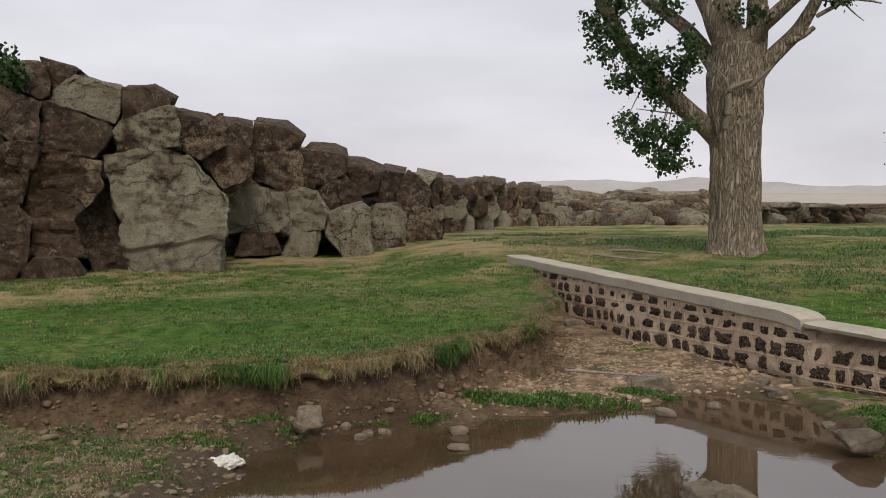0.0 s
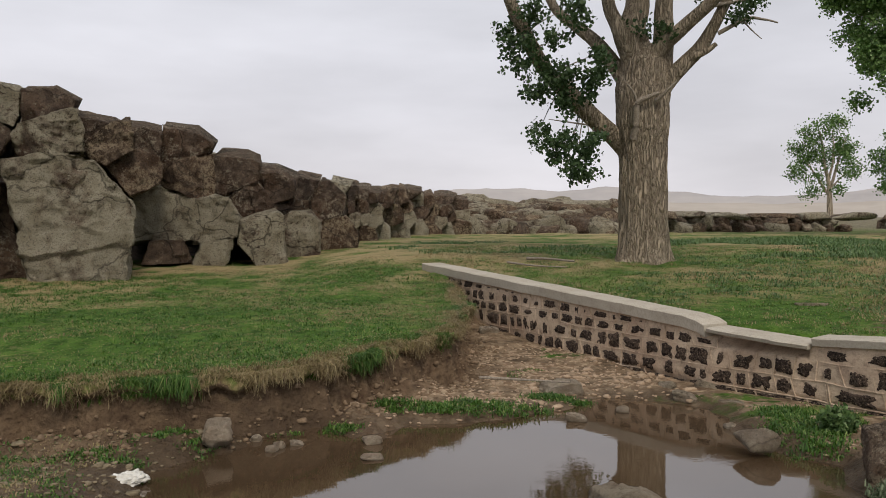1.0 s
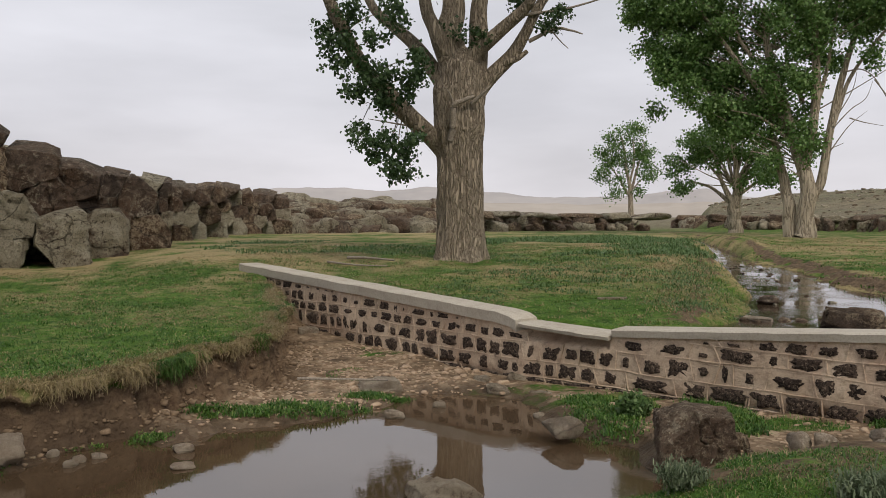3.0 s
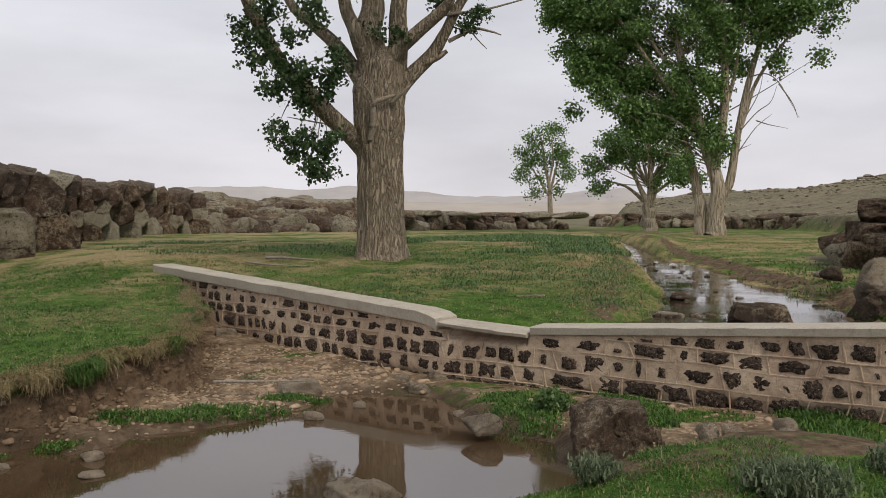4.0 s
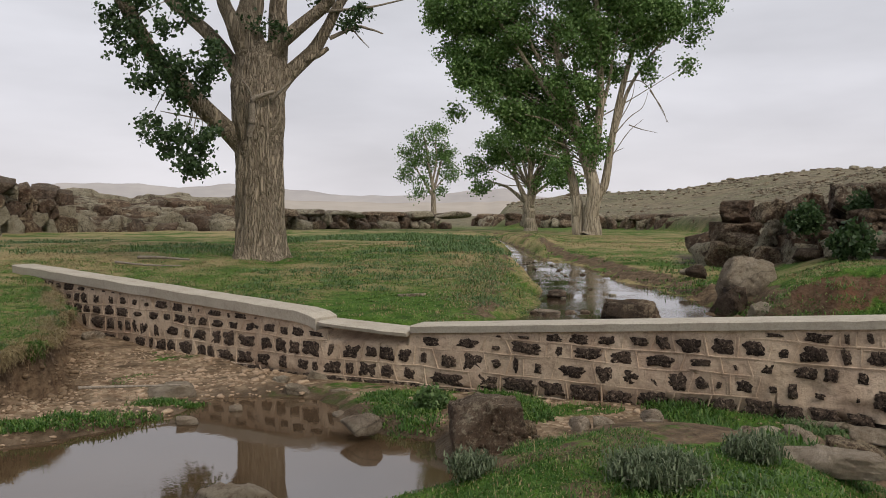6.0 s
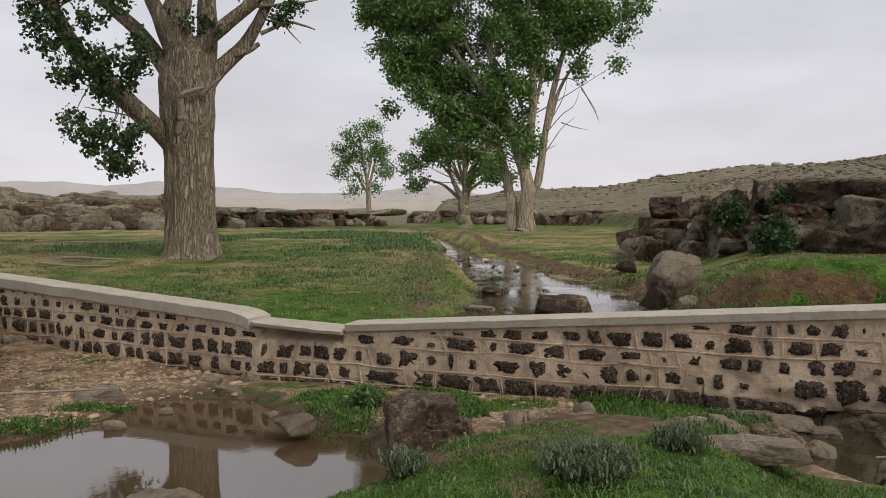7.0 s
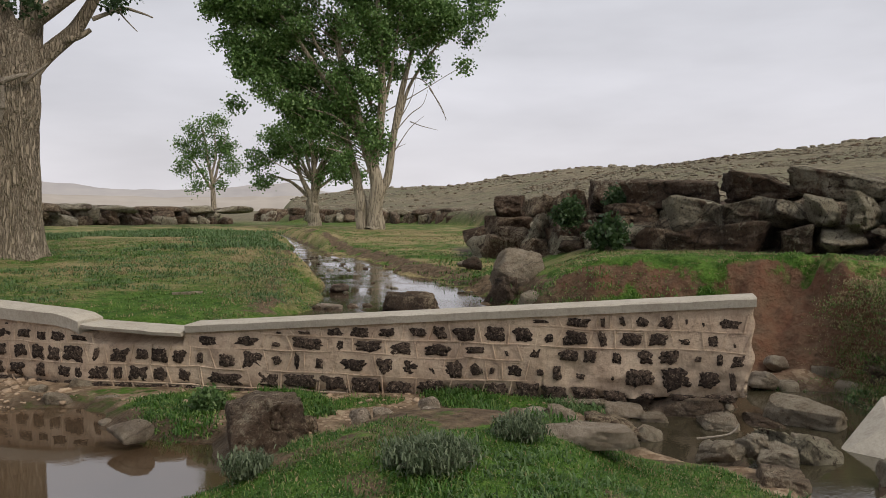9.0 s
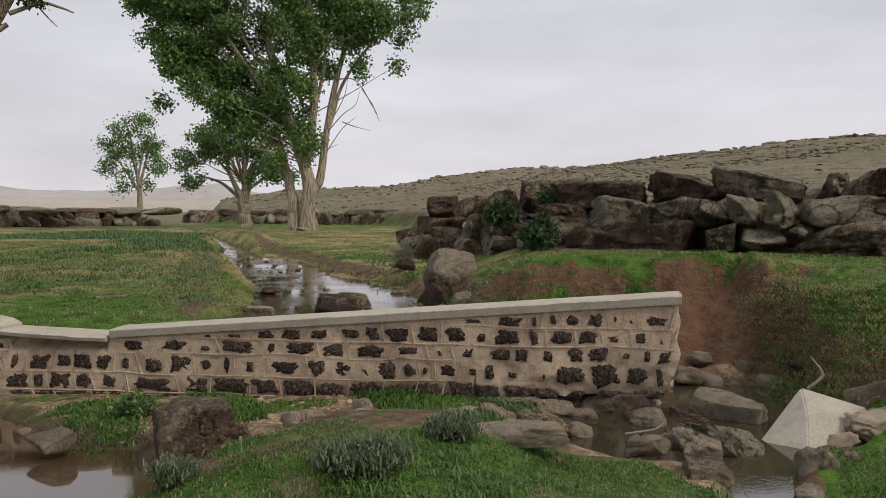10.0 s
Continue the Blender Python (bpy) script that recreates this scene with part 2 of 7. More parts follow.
def leaf_material(name, a, b, c, tufted=0.0):
    p = Paint(name, 0.5, 0.35)
    col = p.mix(p.ramp(p.island, 0.0, 0.7), a, b)
    col = p.mix(p.ramp(p.island, 0.72, 1.0), col, c)
    col = p.mix(p.ramp(p.noise(0.5, 3), 0.35, 0.65, 0, 0.45), col, a)
    if tufted:
        col = p.mix(p.ramp(p.noise(4.5, 5, 0.75), 0.45, 0.62, 0, tufted), col, tuple(0.55 * v for v in a))
    thin = p.nodes.new("ShaderNodeBsdfTranslucent")
    p.plug(col, thin.inputs["Color"])
    p.plug(col, p.bsdf.inputs["Base Color"])
    blend = p.nodes.new("ShaderNodeMixShader")
    blend.inputs["Fac"].default_value = 0.3
    out = p.nodes["Material Output"]
    p.links.new(p.bsdf.outputs[0], blend.inputs[1])
    p.links.new(thin.outputs[0], blend.inputs[2])
    p.links.new(blend.outputs[0], out.inputs["Surface"])
    return p.mat


def concrete_material(name, a, b, stain=0.4, rust=0.0):
    p = Paint(name, 0.9, 0.2)
    big, fine = p.noise(1.7, 6, 0.65), p.noise(38.0, 4, 0.7)
    c = p.mix(p.ramp(big, 0.3, 0.7), a, b)
    c = p.mix(p.ramp(fine, 0.45, 0.8, 0, 0.45), c, (0.17, 0.14, 0.11))
    c = p.mix(p.ramp(p.noise(5.0, 6, 0.7, (1, 1, 0.5)), 0.52, 0.7, 0, stain), c, (0.15, 0.11, 0.085))
    if rust:
        c = p.mix(p.ramp(p.noise(1.1, 5, 0.65), 0.42, 0.62, 0, rust), c, (0.27, 0.165, 0.115))
        c = p.mix(p.ramp(p.noise(11.0, 5, 0.75), 0.55, 0.66, 0, rust), c, (0.12, 0.085, 0.065))
        p.bump(p.noise(14.0, 5, 0.7), 0.6, 0.03)
    p.bump(fine, 0.5, 0.01)
    p.bump(p.noise(8.0, 5, 0.6), 0.5, 0.03)
    return p.done(c)


def water_material(name, mud, clear_=0.0):
    p = Paint(name, 0.04, 0.5)
    p.bsdf.inputs["IOR"].default_value = 1.9
    swirl = p.noise(0.5, 4)
    c = p.mix(p.ramp(swirl, 0.35, 0.65), mud, tuple(0.7 * v for v in mud))
    p.bump(p.noise(3.5, 3, 0.5, (1, 1.8, 1)), 0.045, 0.014)
    p.bump(p.math("MULTIPLY", p.noise(26.0, 2, 0.5, (1, 1.6, 1)), p.ramp(p.noise(0.7, 2), 0.42, 0.6)), 0.06 + clear_, 0.008)
    return p.done(c, p.ramp(p.noise(1.2, 3), 0.4, 0.7, 0.01, 0.04))


def plain_material(name, a, b, scale=8.0, rough=0.85, bump=0.02):
    p = Paint(name, rough, 0.25)
    n = p.noise(scale, 6, 0.65)
    p.bump(n, 0.6, bump)
    return p.done(p.mix(p.ramp(n, 0.3, 0.7), a, b))


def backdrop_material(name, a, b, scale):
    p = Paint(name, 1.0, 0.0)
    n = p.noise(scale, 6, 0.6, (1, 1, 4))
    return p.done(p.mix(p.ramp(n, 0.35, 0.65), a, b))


GROUND = ground_material()
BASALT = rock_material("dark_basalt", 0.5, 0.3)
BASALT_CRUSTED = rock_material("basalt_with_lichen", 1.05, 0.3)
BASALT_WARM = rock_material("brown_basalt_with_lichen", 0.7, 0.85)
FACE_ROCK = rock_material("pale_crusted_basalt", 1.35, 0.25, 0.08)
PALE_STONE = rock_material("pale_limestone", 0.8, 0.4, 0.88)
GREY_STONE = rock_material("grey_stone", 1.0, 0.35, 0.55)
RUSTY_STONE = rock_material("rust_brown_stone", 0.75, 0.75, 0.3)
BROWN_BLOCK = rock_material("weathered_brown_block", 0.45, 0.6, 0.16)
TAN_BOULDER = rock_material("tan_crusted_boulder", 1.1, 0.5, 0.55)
MORTAR_RUBBLE = concrete_material("broken_mortar", (0.27, 0.2, 0.15), (0.36, 0.29, 0.22), 0.7)
BARK = bark_material("furrowed_poplar_bark", (0.37, 0.305, 0.225), (0.19, 0.147, 0.107), 17.0)
LIMB_BARK = bark_material("smoother_limb_bark", (0.34, 0.28, 0.205), (0.2, 0.158, 0.115), 15.0)
PALE_BARK = bark_material("pale_poplar_bark", (0.42, 0.355, 0.265), (0.18, 0.145, 0.105), 5.0)
DEAD_WOOD = plain_material("dead_grey_wood", (0.15, 0.12, 0.09), (0.36, 0.31, 0.25), 30.0)
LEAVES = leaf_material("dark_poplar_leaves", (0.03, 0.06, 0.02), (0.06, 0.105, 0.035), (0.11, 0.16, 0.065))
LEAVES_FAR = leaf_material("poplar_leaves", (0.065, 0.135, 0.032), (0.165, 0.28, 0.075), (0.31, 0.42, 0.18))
SAGE = leaf_material("silver_green_leaves", (0.075, 0.105, 0.05), (0.16, 0.195, 0.105), (0.3, 0.33, 0.2))
BLADES = leaf_material("grass_blades", (0.032, 0.09, 0.011), (0.11, 0.225, 0.034), (0.3, 0.36, 0.11), 0.5)
# lighter, yellower twin of the blades; its sunlit look is put into the colour
LAWN = leaf_material("sunlit_lawn_blades", (0.06, 0.125, 0.02), (0.17, 0.285, 0.055), (0.37, 0.4, 0.15), 0.45)
STRAW = leaf_material("dry_grass_blades", (0.22, 0.165, 0.08), (0.45, 0.355, 0.19), (0.32, 0.28, 0.12), 0.45)
WEEDS = leaf_material("weed_leaves", (0.07, 0.13, 0.04), (0.15, 0.24, 0.08), (0.24, 0.32, 0.13), 0.5)
MORTAR = concrete_material("wall_mortar", (0.5, 0.38, 0.268), (0.64, 0.505, 0.375), 0.55, 0.45)
COPING = concrete_material("coping_concrete", (0.4, 0.35, 0.28), (0.5, 0.45, 0.37), 0.3)
WATER = water_material("muddy_pool_water", (0.085, 0.054, 0.03))
MURKY = water_material("murky_stream_water", (0.06, 0.05, 0.029), 0.08)
STREAM = water_material("stream_water", (0.07, 0.048, 0.03), 0.25)
CLODS = plain_material("tan_clods", (0.24, 0.16, 0.1), (0.48, 0.36, 0.25), 12.0)
# backdrop colours paled and greyed: the haze of distance is painted in
FAR_HILLS = backdrop_material("painted_haze_hills", (0.37, 0.345, 0.335), (0.44, 0.405, 0.385), 0.004)
FAR_PLAIN = backdrop_material("painted_haze_plain", (0.38, 0.335, 0.29), (0.44, 0.39, 0.34), 0.006)

# ---------------------------------------------------------------- the lie of the land
# wall: its top front edge from the far end, past the low slab, to the broken end
WALL = [(1.40, 17.44), (4.50, 10.18), (5.27, 9.05), (8.331, 3.372)]
POOL_Z, STREAM_Z, UPPER_Z = -0.70, -0.55, -0.05

LOW = [(-15.14, 7.50), (-9.73, 8.12), (-3.53, 8.44), (-2.88, 8.33), (-2.31, 8.56), (-1.69, 8.65), (-0.93, 8.75), (-0.31, 9.21), (0.29, 9.92), (0.73, 10.49), (1.15, 11.00), (1.41, 11.49), (1.5, 12), (1.62, 13.5),
       (1.6, 15.5), (1.72, 17.5), (4.85, 10.5), (5.62, 9.3), (8.75, 3.75), (9.0, 4.6), (9.9, 4.65), (10.8, 4.1), (10.8, 3.0), (9.9, 2.2), (8.9, 1.75), (8.0, 1.7), (7.2, 1.72), (6.5,
       1.62), (5.7, 1.3), (5, 0.7), (5, -3), (3.6, -3), (3.9, 0.7), (4.75, 1.5), (5.25, 2), (5.35, 2.5), (5.2, 2.95), (5, 3.5), (4.65, 3.95), (4.2, 4.25), (3.8, 4.3),
       (3.5, 4.25), (3.2, 4.33), (2.9, 4.4), (2.63, 4.45), (2.15, 4.4), (1.8, 4.2), (1, 3.8), (-2, 3), (-5, 3.4), (-14, 4)]
POOL = [(-2.04, 6.37), (-1.93, 7.16), (-1.62, 8.15), (-0.99, 8.83), (-0.52, 9.03), (0.33, 8.84), (1.1, 9.07), (2.4, 9.51), (3.13, 10.08), (3.71, 9.93), (4.23, 9.35),
       (4.13, 8.57), (4.1, 7.52), (4.44, 7), (4.23, 6.48), (4.6, 6.11), (4.08, 5.64), (3.45, 5.17), (2.87, 5.02), (1.88, 4.81), (0, 4.39), (-1.67, 4.81)]
RIGHT_STREAM = [(6.5, 3.75), (7.1, 4.4), (7.7, 4.3), (8.75, 4.0), (9.6, 4.25), (10.2, 3.7), (10.35, 2.9), (9.4, 2.7), (8.6, 2.2), (7.3, 1.82), (6.5, 1.68), (5.8, 1.4), (5.0, 0.7), (5, -3), (3.7, -3),
                (4.1, 0.7), (5.1, 1.5), (5.7, 1.78), (6.25, 2.04), (6.7, 2.3), (6.75, 2.8), (6.5, 3.3)]
UPPER = [(6.4, 8.6), (7.6, 9.9), (8.6, 10.9), (10.4, 12.9), (12.2, 15.8), (14.2, 19.2), (16.9, 23.3), (20.2, 27.4), (25.6, 36.6), (31, 46), (32, 45.5), (26.4, 36),
         (21, 27), (18.2, 22.4), (16.0, 18), (14.3, 15.5), (13.3, 13.1), (11.8, 10.6), (10.9, 9.2), (9.7, 7.5), (10.0, 6.2), (10.3, 5.0), (9.9, 4.4), (8.9, 4.3), (8.5, 3.6)]
SHELF = [(14.2, 12.3), (12.9, 11.2), (11.5, 9.4), (10.2, 7.4), (10.4, 6.2), (11.0, 5.25), (11.5, 4.75), (11.75, 4.1), (11.45, 3.45), (10.6, 2.85), (9.85, 2.25), (9.2, 1.6), (8.5, 1.1), (8.4, -6),
         (60, -60), (120, -20), (120, 80), (40, 34), (22, 20.5)]


def lava_front(az):
    return np.interp(az, [-60, -40, -24, -14, -8, -3.7, -1.7, 2.2, 8.4, 17.7, 21, 26, 31.5], [18, 19, 21.5, 24, 26.5, 28, 33, 51, 57, 62, 76, 83, 88])


def lava_top(az):
    """Height of the lava's back over the eye, as a slope."""
    return np.interp(az, [-60, -28, -24, -20, -16, -11.6, -9, -5, -1, 3, 8.4, 15, 18, 22, 26, 31],
                     [0.14, 0.12, 0.12, 0.095, 0.078, 0.064, 0.042, 0.028, 0.018, 0.013, 0.004, 0.003, -0.001, 0.001, -0.003, -0.008])


def ground_parts(x, y):
    """Height and make-up of the ground at plan points."""
    d, az = np.hypot(x, y), np.degrees(np.arctan2(x, y))
    n1, n2 = fbm(x * 0.35, y * 0.35, 0, 3), fbm(x * 1.7, y * 1.7, 5, 3)
    meadow = np.interp(d, [0, 5, 8.8, 10, 13.5, 19.5, 25, 47, 60, 90, 200, 1000, 9000], [0.05, 0.1, -0.1, -0.11, 0.09, 0.6, 0.65, 0.45, 0.12, -0.18, -0.8, -4.4, -30])
    across = np.interp(d, [0, 14, 20, 35, 60, 90, 200, 1000, 9000], [0, 0.1, 0.2, 0.22, 0.0, -0.18, -0.8, -4.4, -30])
    meadow = meadow + 0.11 * step(9, 14, az) * step(8, 9.5, d) * (1 - step(15, 19, d))
    meadow = meadow + 0.1 * (1 - step(4, 9, az)) * step(7, 8, d) * (1 - step(11, 15, d))
    cliff_side = np.interp(d, [13.5, 19, 23, 28, 35], [0.09, 0.3, 0.42, 0.53, 0.55])
    meadow = meadow + (np.minimum(cliff_side, meadow) - meadow) * (1 - step(-6, 3, az)) * step(13, 15, d)
    side = step(37.6, 40.6, az) * step(12, 17, d)
    h = meadow * (1 - side) + across * side
    # knoll in front of the camera
    h = h + 0.13 * np.exp(-(((x - 4.1) / 1.0) ** 2 + ((y - 3.5) / 0.9) ** 2))
    h = h + 0.025 * n1 * step(2, 8, d) * np.clip(d / 15, 0.4, 3) + 0.018 * n2
    far = step(60, 140, d) * np.ones_like(d)
    # lava plateau behind the left meadow
    front, top = lava_front(az), lava_top(az)
    in_lava = (1 - step(31.0, 32.2, az)) * step(-75, -60, az)
    rise = step(0.5, 0.18 * front, d - front)
    back = top * np.minimum(d, front * 1.3) + EYE - 0.1
    h = h + (np.maximum(back, h) - h) * rise * in_lava
    far = np.maximum(far, rise * in_lava)
    # hillside beyond the stream
    foot = np.interp(az, [33, 36, 45, 52, 60, 80, 120], [120, 100, 88, 62, 34, 30, 30])
    crest = np.interp(az, [33, 36, 45, 55, 65, 80, 120], [300, 300, 280, 210, 165, 145, 140])
    slope = np.interp(az, [35, 35.5, 37.3, 40, 43.8, 47.7, 51.6, 54.3, 59.3, 63, 66.8, 70.3, 73.7, 79, 120],
                      [-0.01, 0.0, 0.011, 0.019, 0.0235, 0.025, 0.032, 0.039, 0.050, 0.0555, 0.064, 0.067, 0.073, 0.078, 0.09])
    hill_z = slope * crest + EYE
    base = np.interp(az, [44, 58], [0.9, 1.6])
    k = np.clip((d - foot) / (crest - foot), 0, 1)
    hill = base + (hill_z - base) * (0.75 * k + 0.25 * step(0, 1, k)) - np.maximum(d - crest, 0) * 0.03
    lump = fbm(x * 0.03, y * 0.03, 3, 5)
    hill = hill + lump * np.clip((d - foot) * 0.012, 0, 1.6)
    on_hill = step(0, 3, d - foot) * step(34.6, 36.2, az) * (1 - step(118, 122, az))
    # shelf of ground under the right-hand outcrop
    shelf_d = inside_depth(x, y, SHELF)
    soft_lip = 0.22 + 0.45 * step(73, 76, az)
    on_shelf = 1 - step(-soft_lip, soft_lip, shelf_d + 0.22 * n2)
    shelf = np.interp(d, [9, 10.5, 12, 15, 18, 24, 30, 34], [0.72, 0.78, 0.86, 0.86, 0.95, 1.15, 1.7, 1.8]) + 0.05 * n1
    up_to = np.interp(az, [49, 51.5, 53.5, 58], [0.0, 0.1, 0.4, 1.0])
    h = h + (shelf * up_to + h * (1 - up_to) - h) * on_shelf * (1 - step(60, 90, d))
    h = h + (np.maximum(hill, h) - h) * on_hill
    far = np.maximum(far * (1 - step(34, 36, az) * (1 - on_hill)), on_hill)
    h = h - 0.42 * step(73.3, 75.3, az) * step(4.2, 5.4, d) * (1 - step(8.9, 10.2, d))
    h = h - 0.17 * step(56, 62, az) * step(4.2, 5.2, d) * (1 - step(6.6, 7.4, d))
    h = h - 0.2 * (1 - step(32, 40, az)) * step(10, 20, az) * step(3.4, 4.4, d) * (1 - step(6.5, 8, d))
    # hummocky lip of the shelf
    h = h + 0.09 * fbm(x * 1.1, y * 1.1, 12, 3) * np.exp(-((shelf_d + 0.3) / 0.7) ** 2) * (az > 49) * (d < 20)
    # low ground at the foot of the wall, with the pool and the lower stream
    wash = np.interp(y, [2, 5.5, 7, 9.5, 10.5, 11.2, 12.3, 13.8, 14.8, 15.6, 17.5], [-0.47, -0.48, -0.55, -0.64, -0.66, -0.655, -0.62, -0.575, -0.54, -0.3, 0.3])
    wash = wash + 0.05 * n1 + 0.035 * n2
    pool_d = inside_depth(x, y, POOL) + 0.07 * n2
    wash = wash + (POOL_Z - 0.25 - wash) * (1 - step(-0.7, 0.25, pool_d))
    lower_d = inside_depth(x, y, RIGHT_STREAM) + 0.06 * n2
    wash = wash + (STREAM_Z - 0.22 - wash) * (1 - step(-0.35, 0.2, lower_d))
    wash = np.where((d > 8.3) & (az > 64) & (az < 76), np.minimum(wash, STREAM_Z - 0.05 + 0.3 * step(10.2, 11.2, d)), wash)
    low_d = inside_depth(x, y, LOW) + 0.16 * fbm(x * 0.9, y * 0.9, 2, 3) + 0.1 * fbm(x * 3.1, y * 3.1, 9, 3) * (x < 2) * (d < 14)
    steep = np.where(x > 5, 0.3, 0.11)
    low = 1 - step(-steep, steep * 0.9, low_d)
    h = h + (wash - h) * low
    # upper stream behind the wall
    up_d = inside_depth(x, y, UPPER) + 0.22 * n2
    bed = 1 - step(-0.5, np.where(az < 39, 0.9, 1.4), up_d)
    bed = bed * (1 - low)
    h = h + (UPPER_Z - 0.2 + 0.06 * n2 - h) * bed
    gully = np.maximum(1.7 * np.exp(-((shelf_d - 0.2) / 0.6) ** 2) * (az > 49), low * np.exp(-((low_d + 0.05) / 0.3) ** 2) * (x < 1.7))
    h = h + gully * (0.1 * fbm(x * 2.4, y * 2.4, 1, 4) + 0.12 * fbm(x * 1.1, y * 1.1, 16, 2) * (az > 49) - 0.05 * np.abs(fbm(x * 5, y * 5, 6, 2))) * (d < 30)
    foot_d = low_d + 0.45 + 0.25 * fbm(x * 1.3, y * 1.3, 14, 2)
    h = h + low * (x < 1.3) * np.exp(-(foot_d / 0.3) ** 2) * (0.1 + 0.09 * fbm(x * 3.5, y * 3.5, 15, 3))
    # make-up
    bank = low * (1 - step(-0.1, -0.75, low_d))
    soil = np.maximum(step(0.05, 0.4, low), bed * step(0.35, 0.9, bed))
    green = step(0.0, 0.5, fbm(x * 0.55 + 3, y * 0.55, 8, 3)) * low * step(5.0, 6.0, y + 0.2 * x)
    soil = soil - (0.45 - 0.25 * (x < -0.8)) * green * (1 - step(0.1, 0.9, bank))
    azw = az + 2.2 * fbm(x * 0.9, y * 0.9, 31, 3)
    soil = np.maximum(soil, 0.95 * np.exp(-((shelf_d - 0.1) / 0.35) ** 2) * step(48, 50, az) * (d < 30) * np.maximum(step(-0.1, 0.3, fbm(x * 1.2, y * 1.2, 21, 3)), step(65, 67, azw)))
    soil = np.maximum(soil, 0.95 * step(65, 67, azw) * step(-0.15, 0.05, shelf_d + 0.1 * n2) * (d > 8.5) * (d < 14) * (x > 8))
    soil = np.maximum(soil, 0.6 * np.exp(-((shelf_d + 0.55 + 0.2 * n1) / 0.2) ** 2) * step(66, 69, az) * (d > 9) * (d < 15))
    near_wall = (x - 5.27) * 0.88 + (y - 9.05) * 0.475
    soil = soil - 0.7 * low * np.exp(-((near_wall + 0.55) / 0.5) ** 2) * (y < 8.8) * (y > 4.6) * step(-0.5, 0.1, fbm(x * 1.5, y * 1.5, 23, 2))
    bare = np.exp(-(((x - 4.15) / 0.38) ** 2 + ((y - 3.6) / 0.25) ** 2))
    bare = np.maximum(bare, 0.9 * np.exp(-(((x - 3.15) / 0.22) ** 2 + ((y - 3.75) / 0.3) ** 2)))
    soil = np.maximum(soil, 0.62 * bare)
    soil = np.maximum(soil, 0.62 * step(0.0, 0.6, fbm(x * 1.1 + 5, y * 1.1, 3, 3)) * (d < 6.5))
    soil = np.maximum(soil, 0.55 * step(0.1, 0.6, fbm(x * 0.6, y * 0.6, 11, 3)) * step(44, 50, az) * step(10, 13, d) * (1 - on_hill))
    grown = 0.9 * step(75.2, 76.8, azw) * (d > 3) * (d < 14) * np.maximum(step(0.1, 0.4, h + 0.2 * n1), (d < 8.9) * step(-0.52, -0.42, h))
    soil = soil * (1 - grown)
    soil = soil * (1 - 0.55 * step(50, 52, az) * (1 - step(62, 65, az)) * (d > 9) * (d < 14) * step(0.05, 0.3, h))
    trod = np.exp(-((d - lava_front(az) + 4.0) / 2.2) ** 2) * (az < 0)
    dry = 1.0 * trod * (0.6 + 0.8 * n2) + 0.75 * step(11.5, 18, d) * (1 - step(60, 90, d)) * (0.5 + 0.8 * n1 + 0.8 * n2)
    dry = dry - 0.5 * step(-0.3, 0.4, n1) * (d < 14)
    soil = np.maximum(soil, (0.45 + 0.35 * (az > 38.5) + 0.3 * n2) * np.exp(-((up_d - 0.75) / 0.4) ** 2) * (az > 30) * (d < 60) * (d > 12))
    gravel = low * step(-0.15, 0.2, n1 + 0.3) * step(-0.15, -0.5, low_d) * step(-0.6, 0.4, x)
    soil = soil - 0.13 * low * (1 - step(-1.2, -0.4, x)) * (1 - bank)
    stony = np.maximum(step(-0.6, 0.2, d - front) * in_lava * (1 - step(60, 100, d)), on_shelf * step(-0.2, 0.4, d - np.interp(az, [49, 52, 56, 60, 66, 84], [24, 21, 17, 15, 14.2, 13.8])) * (1 - step(26, 32, d)))
    far = np.maximum(far, stony)
    wet = np.maximum((1 - step(-0.1, 0.45, pool_d)) * low, (1 - step(-0.1, 0.3, lower_d)) * low)
    wet = np.maximum(wet, bed * (1 - step(-0.3, 0.2, up_d)) * 0.7)
    # the same value also darkens the left bank face and the left shore
    wet = np.maximum(wet, 0.15 * bank * (x < 1.0))
    wet = np.maximum(wet, 0.85 * low * step(-0.9, -0.2, -pool_d) * (1 - step(-1.0, -0.2, x)))
    red = np.maximum(bank * (0.25 + 0.75 * step(38, 44, az)), np.maximum(on_shelf * (az > 55), step(63, 65, az) * (d > 8.8) * (d < 15)))
    return h, dict(soil=np.clip(soil, 0, 1), dry=np.clip(dry, -1, 1), gravel=np.clip(gravel, 0, 1), wet=np.clip(wet, 0, 1), far=np.clip(far, 0, 1), red=np.clip(red, 0, 1), stony=np.clip(stony, 0, 1))


def height(x, y):
    return float(ground_parts(np.array([x], float), np.array([y], float))[0][0])


